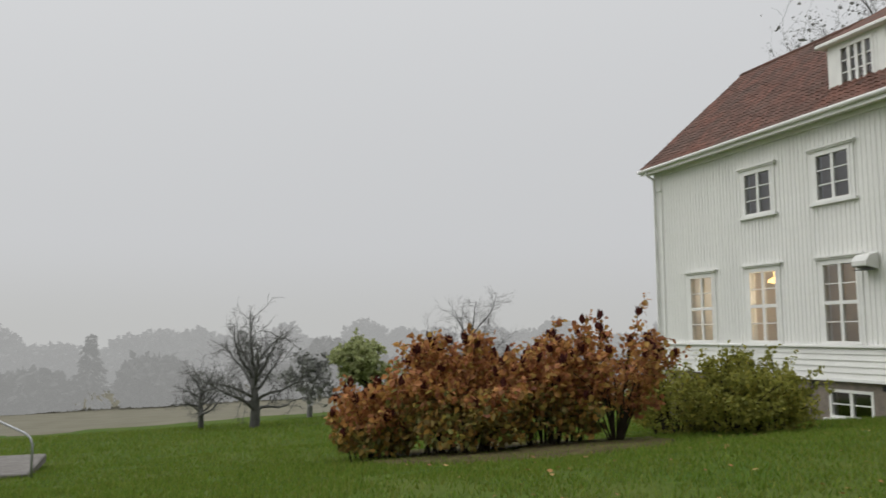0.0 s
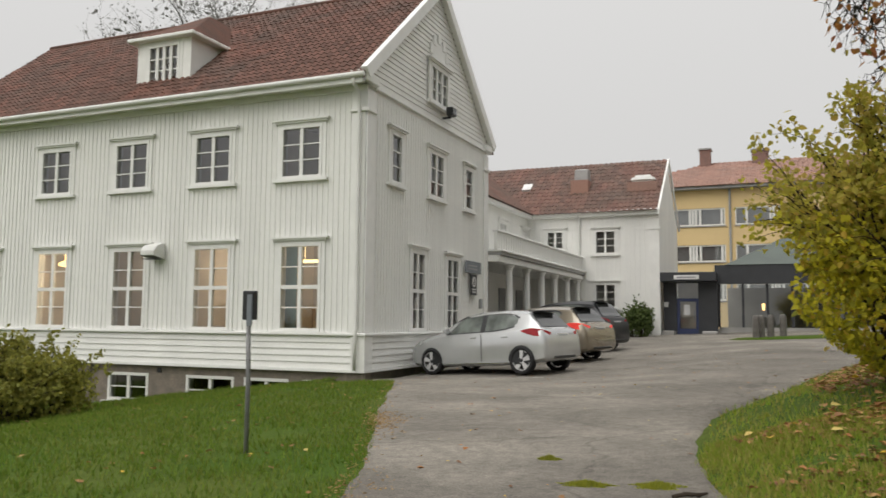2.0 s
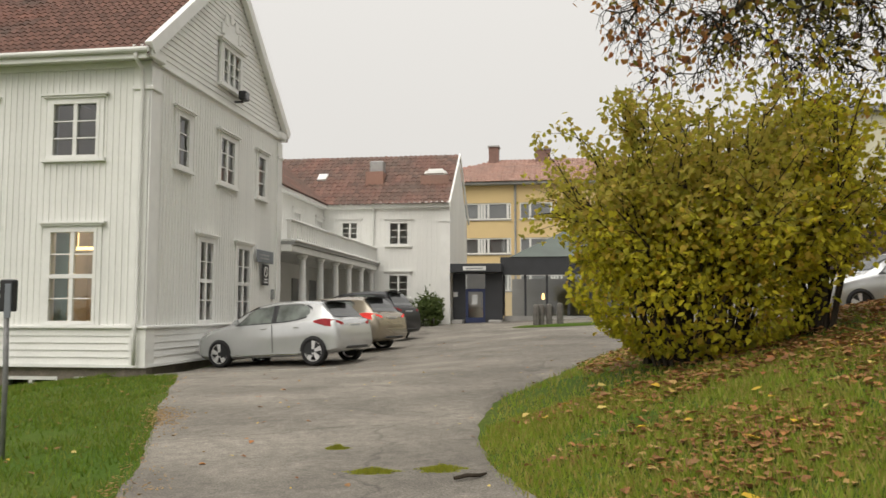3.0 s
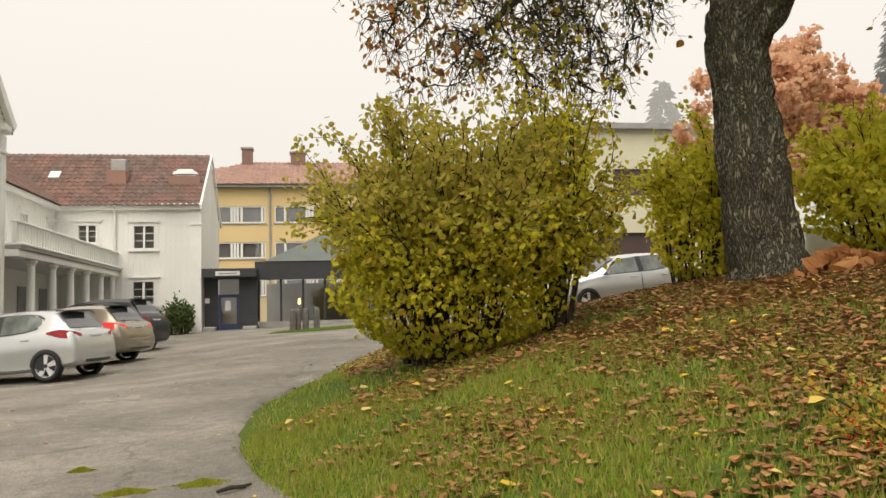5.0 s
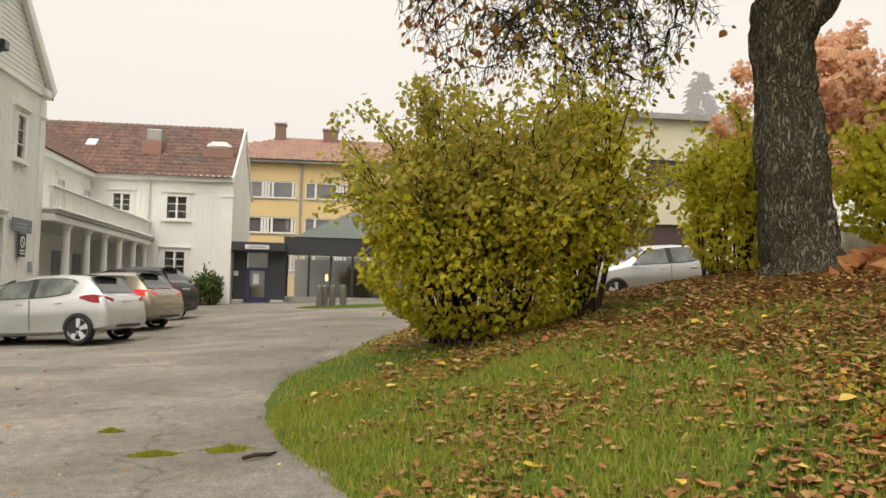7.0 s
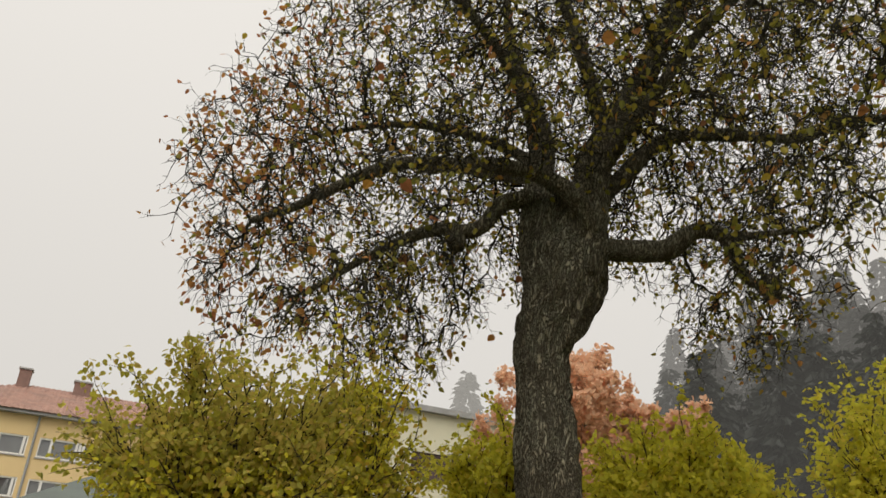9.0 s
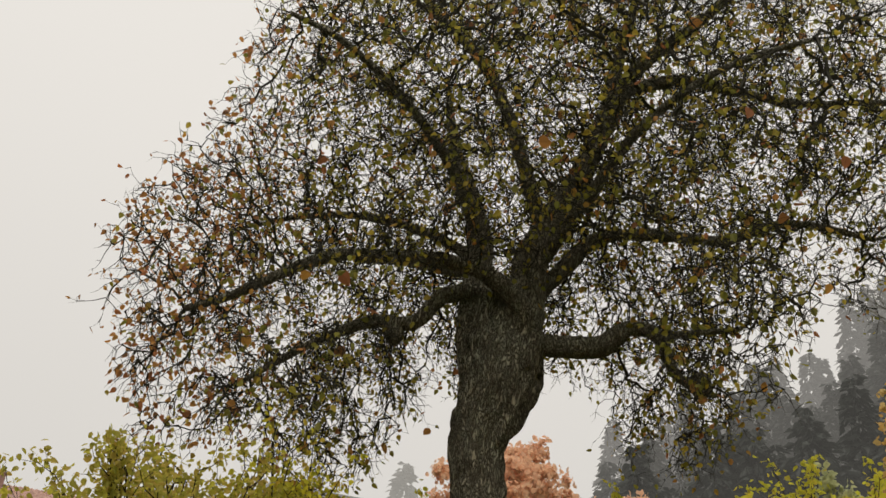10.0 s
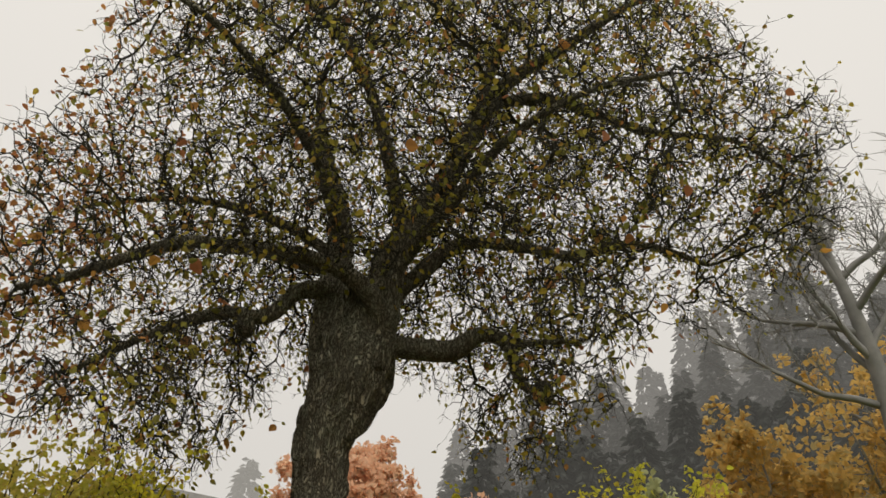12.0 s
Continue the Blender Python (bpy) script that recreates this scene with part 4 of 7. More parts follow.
    for x, w_, h_ in ((3.76, 0.78, 14.3), (7.66, 1.15, 14.0)):
        boxpart("chimney", (x - w_ / 2, x + w_ / 2, 47.0, 48.0, 12.4, h_), BRICKRED, b, bev=0.02)
        boxpart("chimney_cap", (x - w_ / 2 - 0.08, x + w_ / 2 + 0.08, 46.92, 48.08, h_ + 0.002, h_ + 0.12), LEAD, b)


def cream_block():
    b = empty("flat_roofed_building", "cream flat-roofed building with brown window band", "building")
    X0, X1, Y0 = 20.4, 50.0, 24.0
    wall_with_holes("wall", X1 - X0, 0.5, 10.72, 0.3, [(4.0, X1 - X0 - 1, 7.17, 8.61), (1.0, 8.0, 1.5, 5.2)], CREAM, b, pose(X0, Y0, 0))
    wall_with_holes("wall", 10, 0.5, 10.72, 0.3, [], CREAM, b, pose(X0 - 0.004, Y0 + 9.99, 0, 0, 0, -90))
    boxpart("roof_edge", (X0 - 0.4, X1, Y0 - 0.4, Y0 + 10, 10.72, 11.02), LEAD, b)
    for i in range(11):
        x = X0 + 4.0 + 2.3 * i
        boxpart("panel", (x + 0.02, x + 2.26, Y0 + 0.1, Y0 + 0.2, 7.17, 8.61), BROWNPANEL, b)
        boxpart("mullion", (x - 0.05, x + 0.05, Y0 + 0.02, Y0 + 0.098, 7.17, 8.61), SIGNWHITE, b)
    boxpart("garage_door", (X0 + 1.0, X0 + 8.0, Y0 + 0.2, Y0 + 0.28, 0.9, 5.2), BROWNPANEL, b)


entrance()
pavilion()
yellow_block()
cream_block()


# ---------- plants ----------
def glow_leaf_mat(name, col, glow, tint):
    """Foliage of the distant backdrop; fog haze is painted in as glow."""
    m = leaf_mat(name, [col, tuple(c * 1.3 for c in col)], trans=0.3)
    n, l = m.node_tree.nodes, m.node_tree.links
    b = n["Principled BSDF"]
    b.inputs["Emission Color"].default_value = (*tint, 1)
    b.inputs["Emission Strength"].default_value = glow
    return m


def bark_mat():
    """Dark furrowed bark: stretched plates, deep cracks and flecks of pale grey lichen."""
    m = bpy.data.materials.new("furrowed_lichen_bark")
    m.use_nodes = True
    n, l = m.node_tree.nodes, m.node_tree.links
    b = n["Principled BSDF"]
    b.inputs["Roughness"].default_value = 0.95
    b.inputs["Specular IOR Level"].default_value = 0.1
    tc = n.new("ShaderNodeTexCoord")
    mp = n.new("ShaderNodeMapping")
    mp.inputs["Scale"].default_value = (1.0, 1.0, 0.3)
    l.new(tc.outputs["Object"], mp.inputs[0])
    nz = n.new("ShaderNodeTexNoise")
    nz.inputs["Scale"].default_value = 5.0
    nz.inputs["Detail"].default_value = 6
    l.new(mp.outputs[0], nz.inputs["Vector"])
    wob = n.new("ShaderNodeMix")
    wob.data_type = "VECTOR"
    wob.inputs[0].default_value = 0.42
    l.new(mp.outputs[0], wob.inputs[4])
    l.new(nz.outputs["Color"], wob.inputs[5])
    vo = n.new("ShaderNodeTexVoronoi")
    vo.feature = "DISTANCE_TO_EDGE"
    vo.inputs["Scale"].default_value = 27.0
    l.new(wob.outputs[1], vo.inputs["Vector"])
    plate = n.new("ShaderNodeMapRange")
    plate.inputs[1].default_value, plate.inputs[2].default_value = 0.0, 0.3
    l.new(vo.outputs["Distance"], plate.inputs[0])
    c1 = n.new("ShaderNodeMix")
    c1.data_type = "RGBA"
    c1.inputs[6].default_value = (0.06, 0.052, 0.038, 1)
    c1.inputs[7].default_value = (0.25, 0.225, 0.16, 1)
    l.new(plate.outputs[0], c1.inputs[0])
    li = n.new("ShaderNodeTexNoise")
    li.inputs["Scale"].default_value = 8.0
    li.inputs["Detail"].default_value = 8
    l.new(mp.outputs[0], li.inputs["Vector"])
    big = n.new("ShaderNodeTexNoise")
    big.inputs["Scale"].default_value = 1.1
    big.inputs["Detail"].default_value = 3
    l.new(tc.outputs["Object"], big.inputs["Vector"])
    su = n.new("ShaderNodeMath")
    su.operation = "ADD"
    l.new(li.outputs[0], su.inputs[0])
    l.new(big.outputs[0], su.inputs[1])
    th = n.new("ShaderNodeMapRange")
    th.inputs[1].default_value, th.inputs[2].default_value = 0.94, 1.34
    l.new(su.outputs[0], th.inputs[0])
    lm = n.new("ShaderNodeMath")
    lm.operation = "MULTIPLY"
    l.new(th.outputs[0], lm.inputs[0])
    l.new(plate.outputs[0], lm.inputs[1])
    c2 = n.new("ShaderNodeMix")
    c2.data_type = "RGBA"
    c2.inputs[7].default_value = (0.31, 0.315, 0.235, 1)
    l.new(lm.outputs[0], c2.inputs[0])
    l.new(c1.outputs[2], c2.inputs[6])
    l.new(c2.outputs[2], b.inputs["Base Color"])
    bp = n.new("ShaderNodeBump")
    bp.inputs["Strength"].default_value = 1.0
    bp.inputs["Distance"].default_value = 0.05
    l.new(plate.outputs[0], bp.inputs["Height"])
    l.new(bp.outputs[0], b.inputs["Normal"])
    return m


BARK = bark_mat()
TWIG = mat("dark_twig_bark", (0.026, 0.024, 0.018), (0.044, 0.041, 0.03), 0.95, 5, bump=0.3, fine=0.2, spec=0.1)
STEM = mat("brown_stem_bark", (0.03, 0.023, 0.017), (0.05, 0.04, 0.03), 0.95, 5, bump=0.3, fine=0.2, spec=0.1)
# bark of the farther trees: haze is mixed into both greys
MISTWIG = mat("haze_paled_twigs", (0.2, 0.2, 0.19), (0.25, 0.245, 0.235), 0.95, 4, bump=0, fine=0.1, spec=0.1)
FRUITWIG = mat("hazed_fruit_tree_bark", (0.095, 0.095, 0.088), (0.13, 0.128, 0.12), 0.95, 4, bump=0.2, fine=0.1, spec=0.1)
L_OLD = leaf_mat("old_tree_leaves", [(0.27, 0.22, 0.04), (0.20, 0.19, 0.04), (0.15, 0.15, 0.035), (0.48, 0.36, 0.05), (0.26, 0.23, 0.04), (0.21, 0.21, 0.04), (0.36, 0.21, 0.05), (0.30, 0.27, 0.04), (0.18, 0.19, 0.04)], trans=0.5)
L_LILAC = leaf_mat("yellow_green_leaves", [(0.50, 0.46, 0.045), (0.66, 0.60, 0.05), (0.30, 0.29, 0.04), (0.76, 0.68, 0.06), (0.44, 0.42, 0.045), (0.24, 0.25, 0.04), (0.58, 0.40, 0.06), (0.38, 0.37, 0.045)], trans=0.6)
L_BROWNING = leaf_mat("browning_olive_leaves", [(0.48, 0.40, 0.08), (0.36, 0.34, 0.06), (0.55, 0.40, 0.10), (0.30, 0.30, 0.05), (0.56, 0.50, 0.07)], trans=0.6)
L_SUMAC = leaf_mat("rusty_sumac_leaves", [(0.34, 0.135, 0.07), (0.44, 0.20, 0.075), (0.27, 0.11, 0.065), (0.52, 0.28, 0.08), (0.38, 0.16, 0.07), (0.42, 0.28, 0.07), (0.29, 0.14, 0.07)])
L_SUMACLOW = leaf_mat("turning_sumac_leaves", [(0.38, 0.29, 0.06), (0.17, 0.18, 0.055), (0.45, 0.25, 0.06), (0.12, 0.14, 0.05), (0.28, 0.14, 0.055), (0.19, 0.18, 0.055)])
L_HEAD = leaf_mat("dark_red_seed_heads", [(0.07, 0.02, 0.018), (0.10, 0.03, 0.022)])
L_GREEN = leaf_mat("olive_green_leaves", [(0.22, 0.225, 0.05), (0.29, 0.285, 0.058), (0.16, 0.17, 0.04), (0.35, 0.31, 0.06)], trans=0.45)
L_HEDGE = leaf_mat("lime_leaves", [(0.62, 0.60, 0.07), (0.74, 0.68, 0.08), (0.46, 0.46, 0.06), (0.78, 0.64, 0.1)], trans=0.6)
# leaves of the farther trees, base colours lightened to stand for haze
L_ORANGE = leaf_mat("haze_paled_orange_leaves", [(0.72, 0.44, 0.28), (0.76, 0.48, 0.31), (0.68, 0.44, 0.30), (0.74, 0.52, 0.34)], trans=0.55)
L_YELLOW = leaf_mat("hazed_yellow_leaves", [(0.58, 0.36, 0.10), (0.64, 0.42, 0.13), (0.50, 0.34, 0.12), (0.45, 0.36, 0.16)], trans=0.5)
L_PALE = leaf_mat("haze_paled_green_leaves", [(0.42, 0.44, 0.22), (0.48, 0.49, 0.26), (0.38, 0.41, 0.22)], trans=0.5)
L_MISTG = leaf_mat("hazed_green_leaves", [(0.30, 0.34, 0.15), (0.36, 0.38, 0.18), (0.32, 0.36, 0.17)], trans=0.5)
L_FARTREE = leaf_mat("haze_paled_far_foliage", [(0.25, 0.25, 0.235), (0.28, 0.28, 0.265), (0.23, 0.23, 0.22)], trans=0.1)
L_FARTHER = leaf_mat("haze_paled_farther_foliage", [(0.34, 0.34, 0.325), (0.37, 0.37, 0.355)], trans=0.1)
# emission stands in for fog haze, stronger on the farther layers
FOG_GLOW = {"near": glow_leaf_mat("distant_forest_fog_glow", (0.022, 0.026, 0.022), 0.06, (1.0, 1.0, 0.97)), "middle": glow_leaf_mat("deeper_forest_fog_glow", (0.03, 0.033, 0.03), 0.125, (1.0, 1.0, 0.98)), "deep": glow_leaf_mat("deepest_forest_fog_glow", (0.03, 0.032, 0.03), 0.25, (1.0, 1.0, 0.99)), "west": glow_leaf_mat("distant_treeline_fog_glow", (0.04, 0.04, 0.038), 0.36, (1.0, 1.0, 0.97)), "farwest": glow_leaf_mat("distant_pale_treeline_fog_glow", (0.04, 0.04, 0.038), 0.49, (1.0, 1.0, 0.98))}
RNG = random.Random(7)


def rvec(s=1.0):
    while True:
        v = Vector((RNG.uniform(-1, 1), RNG.uniform(-1, 1), RNG.uniform(-1, 1)))
        if 0.05 < v.length < 1:
            return v.normalized() * s


def leaf(mb, p, d, size, wide=0.55, fold=0.25):
    """One leaf: a pointed blade of two halves folded along its midrib."""
    d = d.normalized()
    s = d.cross(rvec())
    if s.length < 1e-3:
        s = Vector((1, 0, 0))
    s.normalize()
    n = d.cross(s)
    a, b = p, p + d * size
    up = n * size * fold * 0.4
    i = len(mb.v)
    if size < 0.3:
        rim = [p + d * size * f + (s * size * wide * g + up * abs(g) * 2) for f, g in ((0.08, 0.3), (0.34, 0.5), (0.68, 0.32))]
        rim2 = [p + d * size * f - (s * size * wide * g - up * abs(g) * 2) for f, g in ((0.08, 0.3), (0.34, 0.5), (0.68, 0.32))]
        mb.v += [tuple(a)] + [tuple(q) for q in rim] + [tuple(b)] + [tuple(q) for q in reversed(rim2)]
        mb.f += [(i, i + 1, i + 2, i + 3, i + 4), (i, i + 4, i + 5, i + 6, i + 7)]
    else:
        m = p + d * size * 0.45
        mb.v += [tuple(a), tuple(m + s * size * wide * 0.5 + up), tuple(b), tuple(m - s * size * wide * 0.5 + up)]
        mb.f += [(i, i + 1, i + 2), (i, i + 2, i + 3)]
    mb.m += [0, 0]


def bough(start, d, length, r0, n=4, wander=0.35, droop=0.0):
    """A wandering line of points with tapering radii."""
    p, d = Vector(start), d.normalized()
    pts, rad = [p.copy()], [r0]
    for k in range(n):
        d = (d + rvec(wander) + Vector((0, 0, -droop))).normalized()
        p = p + d * (length / n)
        pts.append(p.copy())
        rad.append(r0 * (1 - 0.8 * (k + 1) / n))
    return pts, rad


def along(pts, f):
    k = f * (len(pts) - 1)
    i = min(int(k), len(pts) - 2)
    return pts[i].lerp(pts[i + 1], k - i), (pts[i + 1] - pts[i]).normalized()


def smooth_line(pts, rad, per=4):
    """Catmull-Rom through the given limb points."""
    P = [Vector(p) for p in pts]
    out, orad = [], []
    for i in range(len(P) - 1):
        a, b, c, d = P[max(i - 1, 0)], P[i], P[i + 1], P[min(i + 2, len(P) - 1)]
        for k in range(per):
            t = k / per
            out.append(0.5 * ((2 * b) + (c - a) * t + (2 * a - 5 * b + 4 * c - d) * t * t + (3 * b - a - 3 * c + d) * t ** 3))
            orad.append(rad[i] + (rad[i + 1] - rad[i]) * t)
    out.append(P[-1])
    orad.append(rad[-1])
    return out, orad


def gnarled(mb, pts, rad, sides=12, amp=0.12):
    """A thick limb with an uneven, knotted surface."""
    base = len(mb.v)
    mb.tube(pts, rad, sides)
    for k in range(len(pts) * sides):
        v = Vector(mb.v[base + k])
        c = pts[k // sides]
        off = v - c
        s = 1 + amp * noise.noise(v * 2.2) * 1.6 + amp * noise.noise(v * 7) * 0.8
        mb.v[base + k] = tuple(c + off * s)


def ridged(mb, pts, rad, sides):
    """A stout trunk with plated, furrowed bark and flaring roots."""
    base = len(mb.v)
    mb.tube(pts, rad, sides)
    for k in range(len(pts) * sides):
        v = Vector(mb.v[base + k])
        c = pts[k // sides]
        off = v - c
        a = math.atan2(off.y, off.x)
        z = v.z
        lobes = 0.05 * math.sin(3 * a + 0.7 * z) + 0.03 * math.sin(5 * a - z)
        fur = noise.noise((off.x / off.length * 5.5, off.y / off.length * 5.5, z * 1.3 + 0.6 * noise.noise((a, z * 3, 0))))
        fine = noise.noise((off.x * 16, off.y * 16, z * 5.5))
        s = 1 + lobes + 0.17 * (abs(fur) * 2 - 0.5) + 0.06 * fine + 0.05 * noise.noise(v * 1.6)
        mb.v[base + k] = tuple(c + off * s)


def limb_points(start, *moves):
    """Points of a limb from its start, by moves along, away and up."""
    pts = [Vector(start)]
    for mv in moves:
        pts.append(pts[-1] + Vector(mv))
    return pts


def in_crown(p):
    """Whether a point (along, away, up from the trunk's foot) lies in the broad, low-hanging crown."""
    e = ((p.x - 1.2) / (8.2 - 2.2 * smooth01(5.0, 8.6, p.z) if p.x < 1.2 else 7.1)) ** 2 + (p.y / 4.1) ** 2 + ((p.z - 7.2) / (7.4 if p.z > 7.2 else 5.6)) ** 2
    e += 0.32 * noise.noise(p * 0.45) + 0.12 * noise.noise(p * 1.3)
    if e > 1.0:
        return False
    if p.x < 0:
        floor_ = 5.4 - 2.7 * smooth01(-0.3, -2.4, p.x) - 0.2 * noise.noise(p * 0.9)
    else:
        floor_ = 5.3 + 1.3 * smooth01(3.4, 5.0, p.x) if not 2.1 < p.x < 3.9 else 3.6
    return p.z > floor_


def grow(seeds, n_aims, step=0.2, reach=2.6, kill=0.33):
    """Boughs that grow from the seed points towards aims spread through the crown; gives points and parents."""
    aims = []
    while len(aims) < n_aims:
        q = Vector((RNG.uniform(-7, 9.5), RNG.uniform(-4.8, 4.8), RNG.uniform(2.4, 14.5)))
        if in_crown(q):
            aims.append(q)
    aims = np.array([tuple(q) for q in aims])
    pts = [np.array(tuple(q)) for q in seeds]
    parent = [-1] * len(pts)
    alive = np.ones(len(aims), bool)
    best = np.full(len(aims), 1e9)
    who = np.zeros(len(aims), int)
    fresh = list(range(len(pts)))
    rs = np.random.RandomState(5)
    for _ in range(70):
        for k in fresh:
            d = np.linalg.norm(aims - pts[k], axis=1)
            m = d < best
            best[m] = d[m]
            who[m] = k
        alive &= best > kill
        near = alive & (best < reach)
        if not near.any():
            break
        fresh = []
        for k in np.unique(who[near]):
            v = aims[near & (who == k)] - pts[k]
            v = (v / np.linalg.norm(v, axis=1)[:, None]).mean(axis=0)
            v += rs.normal(0, 0.34, 3)
            q = pts[k] + v / (np.linalg.norm(v) + 1e-6) * step
            pts.append(q)
            parent.append(int(k))
            fresh.append(len(pts) - 1)
    return pts, parent


def old_tree():
    bx, by = 14.49, -6.35
    root = empty("tree", "old gnarled broad tree with sparse autumn leaves", "tree", m=pose(bx, by, height(bx, by), 0, 0, -31.3))
    wood, twigs, leaves, rust = MB(), MB(), MB(), MB()
    tr, rr = smooth_line([(0.03, 0, -0.3), (0.0, 0, 0.15), (-0.08, 0, 0.9), (-0.13, 0, 1.9), (-0.2, 0, 2.6), (-0.23, 0, 3.1), (-0.08, 0, 3.6), (0.08, 0, 4.1), (0.12, 0, 4.6), (0.12, 0.05, 5.7)], [0.68, 0.5, 0.43, 0.40, 0.34, 0.36, 0.48, 0.55, 0.53, 0.36], 14)
    ridged(wood, tr, rr, 64)
    stem_l, rl_ = smooth_line([(-0.2, 0.1, 3.9), (-0.3, 0.1, 4.8), (-0.3, 0.12, 5.8), (-0.3, 0.1, 6.6), (-0.5, 0.2, 7.6), (-0.9, 0.5, 9.0), (-1.1, 0.8, 10.6)], [0.3, 0.31, 0.25, 0.2, 0.15, 0.1, 0.05], 8)
    ridged(wood, stem_l, rl_, 28)
    stem_r, r_r = smooth_line([(0.3, -0.1, 4.2), (0.42, -0.1, 5.2), (0.6, -0.1, 6.3), (1.1, -0.1, 7.3), (1.45, 0.0, 8.1), (1.9, 0.2, 9.6), (2.3, 0.3, 11.3), (2.6, 0.3, 12.3)], [0.36, 0.32, 0.27, 0.24, 0.2, 0.14, 0.09, 0.05], 8)
    ridged(wood, stem_r, r_r, 28)
    lines = [(stem_l, rl_), (stem_r, r_r)]

    def limb(r, *pts):
        n = len(pts)
        pl, rl = smooth_line(pts, [r * (1 - 0.72 * i / (n - 1)) for i in range(n)], 5)
        gnarled(wood, pl, rl, 10, 0.17)
        lines.append((pl, rl))

    # the long low limb that crosses in front of the trunk, and its neighbours
    limb(0.17, *limb_points((0.5, -0.25, 4.85), (-0.33, -0.25, 0.55), (-0.7, -0.15, 0.32), (-0.95, -0.1, 0.03), (-0.9, -0.1, -0.04), (-0.6, -0.2, -0.36), (-0.8, -0.2, -0.6), (-0.6, -0.1, -0.3)))
    limb(0.15, *limb_points((-0.3, -0.05, 5.55), (-0.55, -0.1, -0.15), (-0.4, -0.1, -0.5), (-0.6, 0.0, 0.0), (-0.6, -0.1, -0.3), (-0.5, -0.1, -0.35), (-0.7, 0, -0.5)))
    limb(0.19, *limb_points((0.55, 0, 4.75), (0.95, -0.1, -0.08), (0.5, -0.1, 0.3), (0.42, -0.1, -0.17), (0.22, 0, -0.62), (0.35, 0, -0.1)))
    limb(0.07, *limb_points((2.5, -0.3, 4.82), (0.6, -0.1, 0.05), (0.55, -0.1, 0.08), (0.18, 0, 0.6)))
    limb(0.16, *limb_points((0.6, 0, 5.5), (0.45, 0.1, 0.62), (0.66, 0.1, 0.68), (1.0, 0, 0.09), (1.0, -0.1, -0.12), (1.0, -0.2, 0.25), (1.2, -0.2, -0.4)))
    limb(0.2, *limb_points((1.35, 0, 7.9), (0.55, -0.2, 1.2), (0.5, -0.2, 0.95), (1.0, -0.2, 0.85), (1.2, -0.2, 1.1), (0.9, 0, 0.7)))
    limb(0.12, *limb_points((2.15, -0.3, 9.6), (1.0, -0.1, 0.2), (1.0, -0.1, -0.37), (1.0, 0, -0.22), (1.5, 0, 0.05), (1.0, 0.1, -0.5)))
    limb(0.14, *limb_points((0.7, -0.1, 6.8), (-0.28, -0.3, 0.85), (-0.5, -0.2, 1.6), (-0.9, -0.2, 1.35), (-1.2, -0.1, 0.9), (-1.0, 0, 0.5)))
    limb(0.11, *limb_points((-0.3, 0.1, 6.2), (-0.9, 0.3, 0.7), (-1.2, 0.3, 0.5), (-1.2, 0.2, 0.1), (-1.3, 0.1, -0.3)))
    limb(0.12, *limb_points((-0.3, 0.1, 6.6), (-0.5, -0.8, 0.9), (-0.8, -0.9, 0.7), (-0.9, -0.7, 0.5), (-0.8, -0.4, 0.2)))
    limb(0.12, *limb_points((1.0, 0, 7.0), (0.4, 1.0, 0.9), (0.5, 1.1, 0.9), (0.6, 1.0, 0.7)))
    limb(0.12, *limb_points((0.6, 0, 6.0), (0.7, -1.0, 0.7), (0.8, -0.9, 0.8), (1.0, -0.8, 0.4), (1.1, -0.5, 0.1)))
    limb(0.12, *limb_points((-0.3, 0.1, 6.0), (-0.7, 1.0, 0.6), (-0.9, 1.0, 0.7), (-1.0, 0.8, 0.4)))
    for p in ((-1.55, -0.2, 4.72), (2.95, -0.3, 4.05)):
        c = Vector(p)
        gnarled(wood, [c + Vector((0, 0, 0.2)), c + Vector((0.02, 0, 0.1)), c, c - Vector((0, 0, 0.13)), c - Vector((0, 0, 0.19))], [0.05, 0.14, 0.17, 0.12, 0.03], 9, 0.25)
    seeds = []
    for pl, rl in lines:
        for k in range(len(pl) // 4, len(pl)):
            seeds.append(pl[k])
    pts, parent = grow(seeds, 9800)
    n0 = len(seeds)
    kids = {k: [] for k in range(len(pts))}
    for k in range(n0, len(pts)):
        kids[parent[k]].append(k)
    area = [0.0] * len(pts)
    for k in range(len(pts) - 1, -1, -1):
        area[k] = max(area[k], 0.0105 ** 2)
        if parent[k] >= 0:
            area[parent[k]] += area[k] * 0.93
    rad = [min(0.085, math.sqrt(v)) for v in area]
    vec = [Vector(tuple(q)) for q in pts]
    # every bough runs on through its stoutest child
    heads = [k for k in range(n0, len(pts)) if parent[k] < n0 or max(kids[parent[k]], key=lambda c: area[c]) != k]
    for k in heads:
        line, rl = [vec[parent[k]]], [rad[k]]
        while True:
            line.append(vec[k] + rvec(0.03))
            rl.append(rad[k])
            if not kids[k]:
                break
            k = max(kids[k], key=lambda c: area[c])
        twigs.tube(line, rl, 5 if rl[0] > 0.03 else 3, False)
